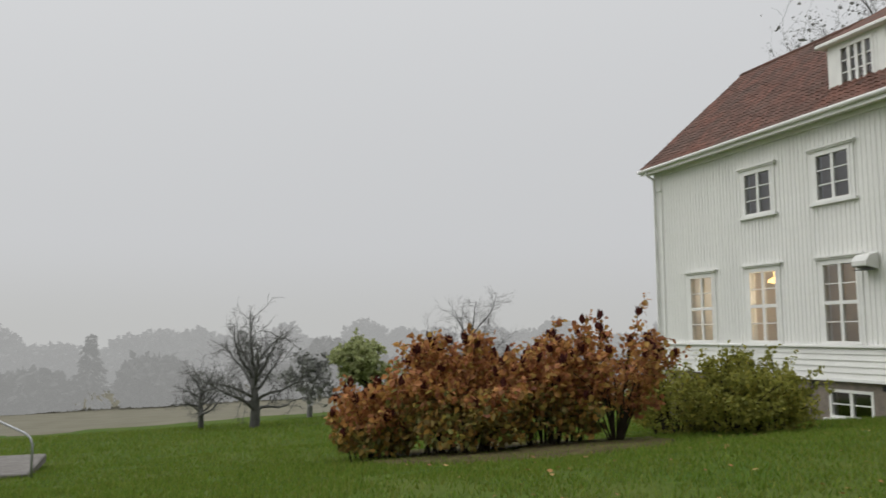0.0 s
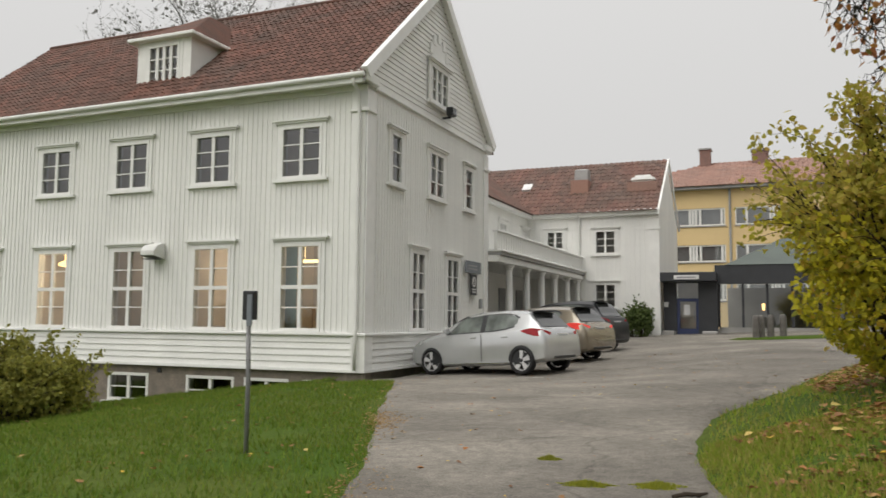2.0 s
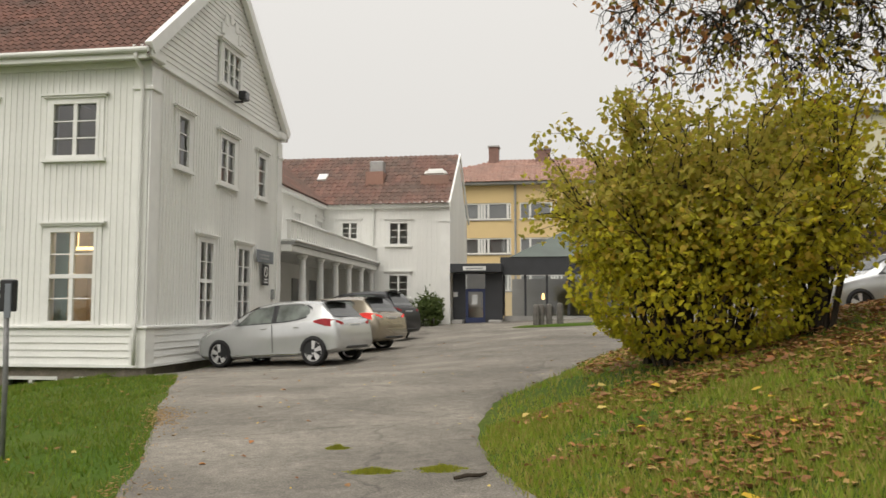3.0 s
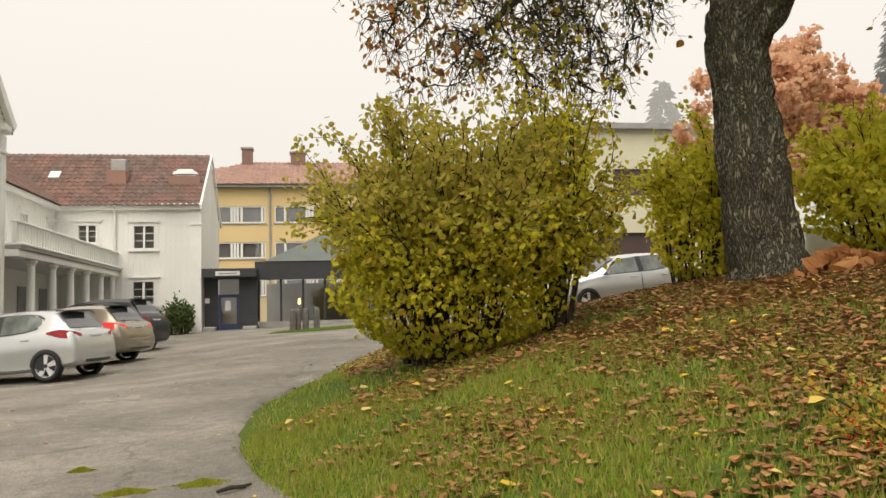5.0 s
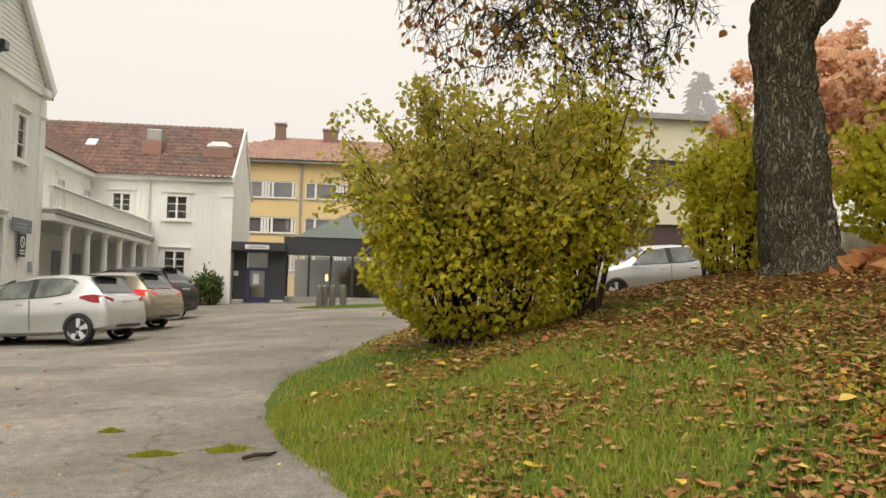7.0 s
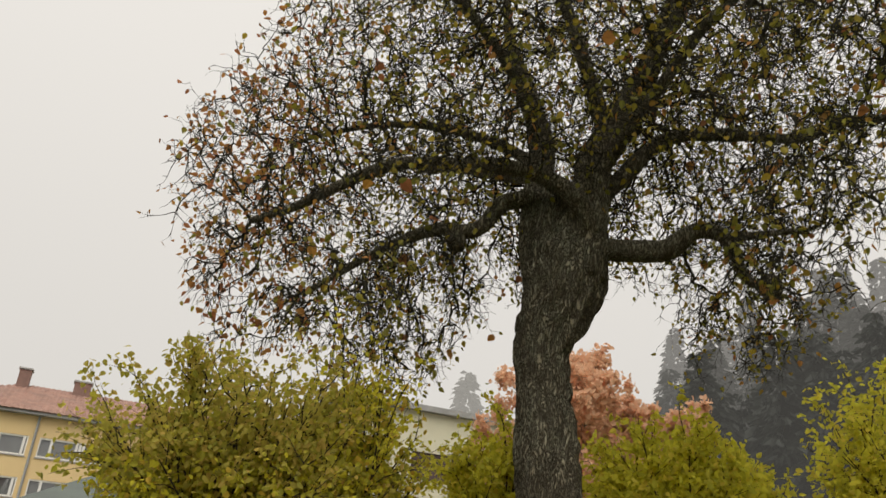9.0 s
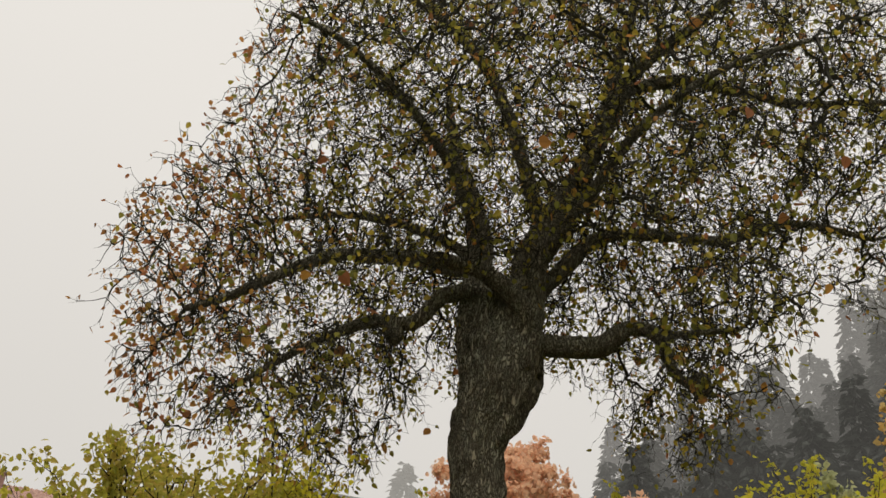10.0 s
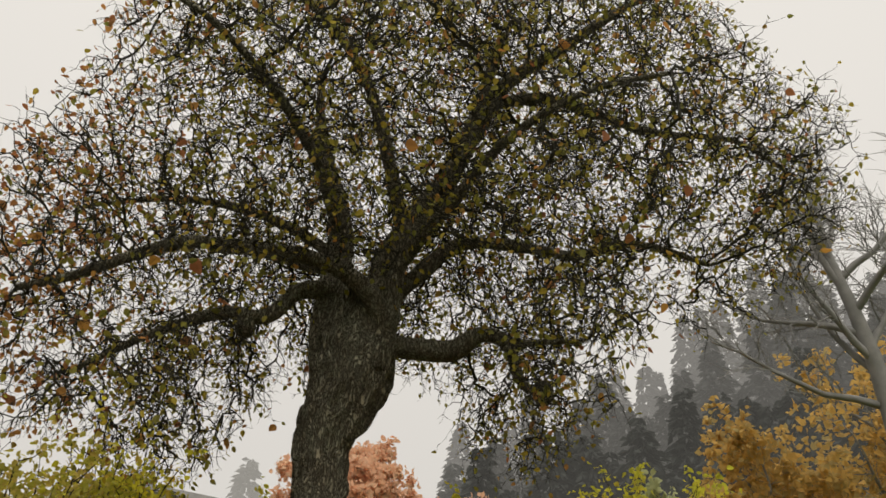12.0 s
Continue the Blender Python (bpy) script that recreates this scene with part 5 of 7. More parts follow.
    for k in range(n0, len(pts)):
        if rad[k] > 0.03:
            continue
        p = vec[k]
        out = (p - vec[parent[k]]).normalized()
        hang = 0.24 if p.z < 5.3 else 0.04
        for i in range(2):
            s3, q3 = bough(p, (out * 0.6 + rvec(1.0) - Vector((0, 0, hang * 1.6))).normalized(), RNG.uniform(0.25, 0.65), 0.0085, 4, 0.6, hang)
            twigs.tube(s3, q3, 3, False)
            edge = smooth01(-2.5, -5.0, p.x)
            for j in range(2):
                p4, d4 = along(s3, RNG.uniform(0.3, 0.95))
                s4, q4 = bough(p4, (d4 * 0.4 + rvec(0.95) - Vector((0, 0, hang))).normalized(), RNG.uniform(0.12, 0.32), 0.006, 2, 0.6, hang)
                twigs.tube(s4, q4, 3, False)
                if RNG.random() < 0.62 + 0.3 * edge:
                    dest = rust if RNG.random() < 0.06 + 0.8 * edge else leaves
                    leaf(dest, s4[-1], rvec(0.7) + Vector((0, 0, -0.55)), RNG.uniform(0.07, 0.13), 0.7)
            if RNG.random() < 0.012:
                leaf(rust, s3[-1], rvec(0.5) + Vector((0, 0, -0.5)), RNG.uniform(0.15, 0.23), 0.85)
    part("trunk", wood, BARK, root, "rough dark bark with grey lichen", smooth=True)
    part("twig_mass", twigs, TWIG, root, "dense dark bare twigs", kind="stuff")
    part("foliage", leaves, L_OLD, root, "sparse olive and yellow leaves", kind="stuff")
    part("foliage", rust, L_RUST, root, "rust-brown and orange leaves", kind="stuff")


L_RUST = leaf_mat("rusty_old_tree_leaves", [(0.42, 0.16, 0.06), (0.30, 0.12, 0.05), (0.55, 0.28, 0.06), (0.24, 0.11, 0.05), (0.48, 0.22, 0.06), (0.36, 0.2, 0.06)], trans=0.5)


def shrub(name, label, x, y, rx, ry, h, n_stem, n_leaf, lmat, size, parent_cat="bush", spread=0.5, low=0.15, smat=None, top_heads=None, seed=1, low_mat=None, outer=0.55, twigs_per=6, group="", shell=0.45):
    """A bush of arching stems, twigs and single leaves, densest towards its surface."""
    RNG.seed(seed)
    z0 = height(x, y)
    root = empty(name, label, parent_cat, group, m=Matrix.Translation((x, y, z0)))
    st, lf, lf2, hd = MB(), MB(), MB(), MB()
    tips = []
    for k in range(n_stem):
        a, r = RNG.uniform(0, 2 * math.pi), math.sqrt(RNG.random()) * spread
        p = Vector((math.cos(a) * r * rx, math.sin(a) * r * ry, -0.05))
        a2 = a + RNG.uniform(-0.7, 0.7)
        e = math.sqrt(RNG.random())
        target = Vector((math.cos(a2) * rx * e, math.sin(a2) * ry * e, h * (0.45 + 0.55 * math.sqrt(max(0.0, 1 - e * e))) * RNG.uniform(0.75, 1.08)))
        d = target - p
        midp = p + d * 0.5 + Vector((0, 0, 0.12 * h)) + rvec(0.12)
        pts, rad = smooth_line([p, p + d * 0.22 + Vector((0, 0, 0.1 * h)), midp, target], [0.022, 0.018, 0.012, 0.005], 3)
        st.tube(pts, rad, 5, False)
        for j in range(twigs_per):
            q, dq = along(pts, min(0.999, 0.3 + 0.7 * (j + RNG.random()) / twigs_per))
            s, r_ = bough(q, (dq + rvec(0.9) + Vector((math.cos(a2) * 0.3, math.sin(a2) * 0.3, 0))).normalized(), RNG.uniform(0.25, 0.6) * h / 2.4, 0.008, 3, 0.4)
            st.tube(s, r_, 3, False)
            tips.append(s)
        tips.append(pts[-4:])
        if top_heads:
            for q in range(7):
                leaf(hd, pts[-1] + rvec(0.04), Vector((0, 0, 1)) + rvec(0.4), 0.17, 0.6)
    per = max(1, n_leaf // len(tips))
    for s in tips:
        for k in range(per):
            p, d = along(s, min(0.999, RNG.random() ** 0.6))
            p = p + rvec(RNG.uniform(0.02, 0.16))
            sz = size * RNG.uniform(0.6, 1.3)
            dest = lf2 if low_mat and p.z < h * RNG.uniform(0.4, 0.62) else lf
            leaf(dest, p, rvec(0.8) + Vector((0, 0, -0.45)), sz, 0.72)
    for k in range(int(n_leaf * shell)):
        v = rvec()
        p = Vector((v.x * rx, v.y * ry, h * (0.47 + 0.47 * v.z)))
        if v.z < 0:
            p.x, p.y = p.x * (1 - 0.25 * v.z), p.y * (1 - 0.25 * v.z)
        bump_ = 0.86 + 0.28 * noise.noise(p * 1.7 + Vector((seed, 0, 0)))
        p = Vector((p.x * bump_, p.y * bump_, p.z * (0.94 + 0.12 * noise.noise(p * 2.3))))
        p = p * RNG.uniform(0.72, 1.0)
        if p.z < low * h:
            continue
        dest = lf2 if low_mat and p.z < h * RNG.uniform(0.4, 0.62) else lf
        leaf(dest, p, rvec(0.8) + Vector((0, 0, -0.45)), size * RNG.uniform(0.6, 1.3), 0.72)
    part("stem_mass", st, smat or STEM, root, "thin brown stems", kind="stuff")
    part("foliage", lf, lmat, root, kind="stuff")
    if lf2.f:
        part("foliage", lf2, low_mat, root, kind="stuff")
    if hd.f:
        part("seed_head_mass", hd, L_HEAD, root, "dark red upright seed heads", kind="stuff")
    return root


def far_tree(name, label, x, y, h, r, lmat, tmat, n, size, bare=0.0, trunk_r=0.2, seed=1, lean=(0, 0), crown0=0.25, group="", wood=True, base=None):
    """A broad tree: forked trunk, boughs, twigs and many separate leaves or leaf clumps."""
    RNG.seed(seed)
    root = empty(name, label, "tree", group, m=Matrix.Translation((x, y, height(x, y) if base is None else base)))
    wd, tw, lf = MB(), MB(), MB()
    top = Vector((lean[0], lean[1], h * 0.55))
    pts, rad = smooth_line([Vector((0, 0, -0.2)), top * 0.35 + rvec(0.05 * h * 0.3), top * 0.7 + rvec(0.06 * h * 0.3), top], [trunk_r * 1.2, trunk_r, trunk_r * 0.75, trunk_r * 0.4], 3)
    wd.tube(pts, rad, 8)
    n_b = 15
    for k in range(n_b):
        f = crown0 + (1 - crown0) * (k + RNG.random()) / n_b
        p, d = along(pts, min(0.999, f))
        a = 2.4 * k + RNG.uniform(-0.4, 0.4)
        up = 0.25 + 1.3 * f * f
        b, br = bough(p, Vector((math.cos(a), math.sin(a), up)), r * RNG.uniform(0.75, 1.15) * (1.15 - 0.35 * f), trunk_r * 0.4, 6, 0.3, -0.02)
        wd.tube(b, br, 5, False)
        n_t = 16 if bare > 0.4 else 10
        for j in range(n_t):
            q, dq = along(b, min(0.999, 0.2 + 0.8 * (j + RNG.random()) / n_t))
            s, sr = bough(q, (dq * 0.6 + rvec(0.9) + Vector((0, 0, 0.25))).normalized(), r * RNG.uniform(0.18, 0.42), trunk_r * 0.09, 4, 0.4)
            tw.tube(s, sr, 3, False)
            n_s = 8 if bare > 0.4 else 4
            for i in range(n_s):
                q2, d2 = along(s, min(0.999, 0.2 + 0.8 * (i + RNG.random()) / n_s))
                s2, s2r = bough(q2, (d2 + rvec(0.9)).normalized(), r * RNG.uniform(0.07, 0.2), trunk_r * 0.045, 2, 0.4)
                tw.tube(s2, s2r, 3, False)
                for _ in range(max(0, round(n / (n_b * 40) * (1 - bare)))):
                    leaf(lf, s2[-1] + rvec(r * 0.1 * RNG.random()), rvec(), size * RNG.uniform(0.6, 1.3), 0.8)
    part("trunk", wd, tmat, root, smooth=True)
    part("twig_mass", tw, tmat, root, kind="stuff")
    if lf.f:
        part("crown", lf, lmat, root, kind="stuff")
    return root


RNG.seed(11)
old_tree()
shrub("bush", "large yellow-green leafy bush on the bank", 10.1, -7.1, 1.5, 1.35, 2.85, 88, 18500, L_BROWNING, 0.07, seed=3, low=0.02, spread=0.34, shell=0.5, low_mat=L_LILAC, twigs_per=8, group="lilac bushes")
shrub("bush", "open yellow-green bush with bare stems", 11.42, -6.9, 0.88, 0.85, 2.85, 38, 6000, L_LILAC, 0.07, seed=4, low=0.3, shell=0.3, spread=0.2, group="lilac bushes")
shrub("bush", "lime-coloured bush behind the old tree", 14.62, -4.25, 0.8, 0.8, 2.55, 26, 3400, L_HEDGE, 0.1, seed=5, shell=0.7, low=0.02, group="lime bushes")
shrub("bush", "lime-coloured bush beside the old tree", 17.3, -5.6, 1.75, 1.3, 2.35, 40, 6800, L_HEDGE, 0.1, seed=6, shell=0.8, low=0.05, group="lime bushes")
shrub("bush", "bright lime-coloured bush on the upper bank", 20.9, -7.0, 1.8, 1.5, 3.3, 46, 4600, L_HEDGE, 0.11, seed=8, shell=0.9, group="lime bushes")
shrub("bush", "bright lime-coloured bush on the upper bank", 23.6, -8.6, 1.7, 1.5, 2.6, 40, 3200, L_HEDGE, 0.1, seed=9, shell=0.9, group="lime bushes")
# shrubs on the west lawn
shrub("sumac", "rust-red sumac bush with upright seed heads", -6.9, -10.2, 1.9, 1.6, 2.3, 46, 8200, L_SUMAC, 0.13, seed=21, top_heads=True, low_mat=L_SUMACLOW, group="sumac bushes", parent_cat="bush")
shrub("sumac", "low rust-red sumac bush", -7.9, -11.7, 1.2, 1.0, 1.6, 26, 3000, L_SUMAC, 0.13, seed=22, top_heads=True, low_mat=L_SUMACLOW, group="sumac bushes", parent_cat="bush")
shrub("sumac", "rust-red sumac bush in the lawn bed", -6.6, -8.3, 1.5, 1.3, 2.3, 32, 4800, L_SUMAC, 0.13, seed=23, top_heads=True, low_mat=L_SUMACLOW, group="sumac bushes", parent_cat="bush")
shrub("sumac", "small sumac tree with bare forked trunk", -5.5, -7.4, 1.35, 1.2, 2.5, 20, 2200, L_SUMAC, 0.12, seed=24, shell=0.1, top_heads=True, spread=0.08, low=0.55, group="sumac bushes", parent_cat="bush")
shrub("bush", "low olive-green bush beside the house", -4.9, -4.7, 1.75, 1.2, 1.5, 60, 8200, L_GREEN, 0.085, seed=25, low=0.04)
shrub("bush", "low olive-green bush beside the house", -7.4, -4.5, 1.6, 1.2, 1.4, 46, 4600, L_GREEN, 0.085, seed=26, low=0.04)
# farther lawn trees, with mist painted into twig or leaf colour
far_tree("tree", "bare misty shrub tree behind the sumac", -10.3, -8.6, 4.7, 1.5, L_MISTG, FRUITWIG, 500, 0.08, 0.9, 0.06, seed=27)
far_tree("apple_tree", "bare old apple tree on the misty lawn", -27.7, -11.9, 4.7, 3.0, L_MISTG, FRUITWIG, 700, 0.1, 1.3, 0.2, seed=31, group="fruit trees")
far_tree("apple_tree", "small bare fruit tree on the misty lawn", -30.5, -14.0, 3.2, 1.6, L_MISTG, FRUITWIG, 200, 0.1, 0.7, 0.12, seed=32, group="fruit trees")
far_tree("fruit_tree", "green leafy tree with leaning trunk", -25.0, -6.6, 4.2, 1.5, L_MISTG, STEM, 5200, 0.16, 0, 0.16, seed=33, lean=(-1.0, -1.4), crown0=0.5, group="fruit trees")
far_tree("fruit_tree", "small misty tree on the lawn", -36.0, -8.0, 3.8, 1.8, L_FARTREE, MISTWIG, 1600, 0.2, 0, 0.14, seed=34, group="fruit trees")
# trees of the wooded slope to the east, haze put into their colours
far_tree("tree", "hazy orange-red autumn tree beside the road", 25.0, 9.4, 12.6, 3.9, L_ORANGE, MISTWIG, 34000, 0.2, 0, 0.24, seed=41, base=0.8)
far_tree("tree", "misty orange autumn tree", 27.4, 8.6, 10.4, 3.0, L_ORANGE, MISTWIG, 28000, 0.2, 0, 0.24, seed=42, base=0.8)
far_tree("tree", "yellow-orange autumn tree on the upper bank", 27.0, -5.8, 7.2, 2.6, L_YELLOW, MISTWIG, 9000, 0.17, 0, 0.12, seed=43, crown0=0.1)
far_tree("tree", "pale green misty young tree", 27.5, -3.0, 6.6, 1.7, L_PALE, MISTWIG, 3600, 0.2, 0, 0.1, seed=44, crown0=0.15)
far_tree("tree", "tall bare tree with forked haze-grey trunk", 27.0, -9.5, 17.0, 4.2, L_PALE, MISTWIG, 1200, 0.15, 0.8, 0.24, seed=45, lean=(-1.5, 0.5), crown0=0.5)
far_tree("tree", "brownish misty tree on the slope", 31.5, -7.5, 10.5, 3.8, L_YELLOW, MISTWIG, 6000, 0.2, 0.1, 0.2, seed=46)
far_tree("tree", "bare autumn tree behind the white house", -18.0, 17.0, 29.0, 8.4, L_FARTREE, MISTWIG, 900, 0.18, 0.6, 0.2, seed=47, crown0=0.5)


def backdrop_conifers(lf, x, y, z0, h, r):
    """One spruce shape of the backdrop."""
    tiers = int(h * 1.5)
    for k in range(tiers):
        f = k / tiers
        z = z0 + h * (0.06 + 0.94 * f)
        rr = r * (1 - f) ** 0.9 * RNG.uniform(0.94, 1.06) + 0.1
        for j in range(13):
            a = 2 * math.pi * (j + RNG.random()) / 13
            zz = z + RNG.uniform(-0.8, 0.6)
            o, tip = Vector((x, y, zz)), Vector((x + math.cos(a) * rr, y + math.sin(a) * rr, zz - 0.28 * rr))
            for q in range(4):
                leaf(lf, o.lerp(tip, 0.2 + 0.7 * q / 3) + rvec(0.12), (tip - o).normalized() + rvec(0.5) - Vector((0, 0, 0.4)), 0.75 + 0.12 * rr, 0.5)


def backdrop_broad(lf, x, y, z0, h, r):
    """One broad crown of the backdrop."""
    for k in range(2600):
        v = rvec(RNG.random() ** 0.35)
        p = Vector((x + v.x * r, y + v.y * r, z0 - 1.0 + h * (0.52 + 0.48 * v.z)))
        p += (p - Vector((x, y, z0 + h * 0.5))) * 0.22 * noise.noise(p * 0.4)
        leaf(lf, p, rvec(), RNG.uniform(0.8, 1.7), 0.8)


# spruce layers; haze comes from their own glow, no fog is drawn
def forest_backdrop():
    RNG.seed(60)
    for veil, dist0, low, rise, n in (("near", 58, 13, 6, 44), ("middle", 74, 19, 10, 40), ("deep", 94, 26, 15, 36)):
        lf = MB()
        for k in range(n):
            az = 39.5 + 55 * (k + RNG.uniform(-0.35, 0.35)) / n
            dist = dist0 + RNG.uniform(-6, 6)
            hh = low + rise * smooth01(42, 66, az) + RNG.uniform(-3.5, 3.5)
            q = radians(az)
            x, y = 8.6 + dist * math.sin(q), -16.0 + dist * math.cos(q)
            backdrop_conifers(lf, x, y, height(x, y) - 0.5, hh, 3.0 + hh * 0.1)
        tagged(new("backdrop", lf.mesh("backdrop", FOG_GLOW[veil])), "dark hillside spruce forest with fog haze as glow", "forest", kind="structure")
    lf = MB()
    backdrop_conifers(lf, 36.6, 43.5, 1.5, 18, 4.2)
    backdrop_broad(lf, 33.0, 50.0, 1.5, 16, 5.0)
    tagged(new("backdrop", lf.mesh("backdrop", FOG_GLOW["west"])), "spruce and broad tree paled by a fog-like glow", "trees", kind="structure")


# crowns in a row, their haze painted by the glowing material
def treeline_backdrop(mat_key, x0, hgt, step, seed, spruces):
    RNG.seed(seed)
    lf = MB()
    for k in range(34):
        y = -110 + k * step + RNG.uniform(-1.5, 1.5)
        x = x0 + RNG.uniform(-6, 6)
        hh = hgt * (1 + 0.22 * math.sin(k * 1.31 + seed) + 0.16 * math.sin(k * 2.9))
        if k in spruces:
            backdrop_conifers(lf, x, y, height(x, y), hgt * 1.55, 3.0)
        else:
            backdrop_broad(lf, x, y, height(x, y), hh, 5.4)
    tagged(new("backdrop", lf.mesh("backdrop", FOG_GLOW[mat_key])), "treeline greyed by a fog-like glow", "treeline", kind="structure")


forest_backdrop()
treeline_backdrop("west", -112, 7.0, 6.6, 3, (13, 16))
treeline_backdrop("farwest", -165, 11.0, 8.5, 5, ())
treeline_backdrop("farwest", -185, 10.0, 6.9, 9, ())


# ---------- cars ----------
def paint(name, col, metal=0.5, rough=0.3):
    m = mat(name, col, tuple(c * 0.93 for c in col), rough, 1.5, metal=metal, bump=0.0, fine=0.04)
    m.node_tree.nodes["Principled BSDF"].inputs["Coat Weight"].default_value = 0.6
    return m


SILVER = paint("silver_car_paint", (0.55, 0.56, 0.56), 0.45, 0.22)
BEIGE = paint("beige_car_paint", (0.33, 0.285, 0.22), 0.6, 0.22)
DARKCAR = paint("black_car_paint", (0.008, 0.009, 0.012), 0.0, 0.45)
DARKCAR.node_tree.nodes["Principled BSDF"].inputs["Coat Weight"].default_value = 0.15
VANWHITE = paint("white_van_paint", (0.62, 0.63, 0.58), 0.0, 0.4)
CARGLASS = mat("tinted_car_glass", (0.03, 0.033, 0.033), (0.06, 0.063, 0.063), 0.06, 2, bump=0, fine=0.02, spec=0.9)
SIDEGLASS = mat("pale_car_side_glass", (0.16, 0.18, 0.165), (0.07, 0.078, 0.072), 0.06, 2.5, bump=0, fine=0.05, spec=0.9)
TYRE = mat("tyre_rubber", (0.018, 0.018, 0.019), None, 0.85, 8, fine=0.15)
RIM = mat("alloy_rim", (0.66, 0.66, 0.66), None, 0.4, 5, metal=0.15, bump=0, fine=0.05)
REDLAMP = mat("red_tail_lamp_glass", (0.35, 0.02, 0.025), (0.25, 0.015, 0.02), 0.15, 6, bump=0, fine=0.1)
REDLIT = glow_mat("lit_tail_lamp", (0.8, 0.05, 0.04), 0.22)
CHROME = mat("bright_trim", (0.6, 0.6, 0.6), None, 0.2, 5, metal=0.9, bump=0, fine=0.03)


def sections(mb, st):
    """Lofts half sections, given as lists of (y, z) at stations x, mirrored across the car."""
    rings = []
    for x, half in st:
        ring = [(x, -y, z) for y, z in reversed(half)] + [(x, y, z) for y, z in half if y > 1e-6]
        rings.append(ring)
    k = len(rings[0])
    i0 = len(mb.v)
    for r in rings:
        mb.v += r
    for a in range(len(rings) - 1):
        for j in range(k - 1):
            p = i0 + a * k + j
            mb.f.append((p, p + 1, p + k + 1, p + k))
            mb.m.append(0)
        p = i0 + a * k
        mb.f.append((p + k - 1, p, p + k, p + 2 * k - 1))
        mb.m.append(0)
    mb.f.append(tuple(i0 + k - 1 - j for j in range(k)))
    mb.f.append(tuple(i0 + (len(rings) - 1) * k + j for j in range(k)))
    mb.m += [0, 0]


def car(label, m, body_mat, L=3.97, W=1.74, H=1.46, wb=2.54, front=0.79, wheel_r=0.31, tall=0.0, lit=False, spokes=5, group="parked cars"):
    """A hatchback. Local x points from nose to tail, with the nose at 0; z is 0 at the road."""
    c = empty("car", label, "car", group, m=m)
    s = L / 3.97
    hw = W / 2
    # x, sill, bonnet or roof height, belt height, half width at belt, half width at roof
    prof = [(0.0, 0.34, 0.62, 0.55, 0.52, 0.40), (0.08, 0.24, 0.72, 0.66, 0.70, 0.58), (0.28, 0.20, 0.80, 0.74, 0.81, 0.70), (0.62, 0.19, 0.90, 0.83, 0.85, 0.72), (0.98, 0.19, 0.98, 0.90, 0.86, 0.70),
            (1.12, 0.19, 1.04, 0.92, 0.865, 0.68), (1.42, 0.19, 1.25, 0.93, 0.87, 0.62), (1.72, 0.19, 1.395, 0.94, 0.87, 0.58), (2.1, 0.19, 1.45, 0.95, 0.87, 0.58), (2.6, 0.19, 1.46, 0.965, 0.87, 0.58), (3.0, 0.20, 1.445, 0.98, 0.87, 0.575),
            (3.33, 0.22, 1.405, 1.0, 0.86, 0.57), (3.45, 0.24, 1.385, 1.01, 0.855, 0.56), (3.74, 0.26, 1.04, 1.0, 0.845, 0.66), (3.86, 0.28, 0.985, 0.95, 0.825, 0.70), (3.93, 0.31, 0.86, 0.83, 0.79, 0.68), (3.97, 0.36, 0.62, 0.60, 0.74, 0.62)]
    hs = H / 1.46
    body = MB()
    st = []
    for x, sl, top, belt, wbelt, wtop in prof:
        top, belt = top * hs + (tall if top > 1.2 else 0), belt * hs
        w1 = wbelt * W / 1.74
        w2 = wtop * W / 1.74
        mid = sl + (belt - sl) * 0.5
        st.append((x * s, [(0.0, sl), (w1 * 0.86, sl), (w1 * 0.97, sl + 0.07), (w1 * 1.0, mid), (w1 * 0.99, belt - 0.05), (w1 * 0.955, belt), (w1 * 0.93 + (w2 - w1 * 0.93) * 0.75, belt + (top - belt) * 0.82), (w2 * 0.82, top - (top - belt) * 0.05), (w2 * 0.4, top), (0.0, top + 0.004)]))
    sections(body, st)
    me = body.mesh("body", body_mat, smooth=True)
    me.set_sharp_from_angle(angle=0.62)
    part("body", me, body_mat, c)

    def lerp_prof(x):
        x /= s
        for a, b in zip(prof, prof[1:]):
            if x <= b[0]:
                t = (x - a[0]) / (b[0] - a[0])
                v = [p + (q - p) * t for p, q in zip(a, b)]
                return v[1], v[2] * hs + (tall if v[2] > 1.2 else 0), v[3] * hs, v[4] * W / 1.74, v[5] * W / 1.74
        a = prof[-1]
        return a[1], a[2] * hs, a[3] * hs, a[4], a[5]

    def side_point(x, f, sg, proud=0.008):
        sl, top, belt, w1, w2 = lerp_prof(x)
        f = max(0.0, min(1.0, f))
        ya, za = w1 * 0.955, belt
        yb, zb = w1 * 0.93 + (w2 - w1 * 0.93) * 0.75, belt + (top - belt) * 0.82
        return (x, sg * (ya + (yb - ya) * f + proud), za + (zb - za) * f)

    for sg in (-1, 1):
        for cols in ([(1.36, 0.08, 0.30), (1.55, 0.06, 0.80), (1.72, 0.06, 0.95), (1.95, 0.06, 0.97), (2.22, 0.06, 0.97)], [(2.36, 0.06, 0.97), (2.6, 0.07, 0.97), (2.9, 0.12, 0.95), (3.1, 0.22, 0.88), (3.2, 0.42, 0.70)]):
            g = MB()
            for (xa, la, ha), (xb, lb, hb) in zip(cols, cols[1:]):
                q = [side_point(xa * s, la, sg), side_point(xb * s, lb, sg), side_point(xb * s, hb, sg), side_point(xa * s, ha, sg)]
                g.quad(*(q if sg < 0 else reversed(q)))
            part("side_window", g, SIDEGLASS, c)
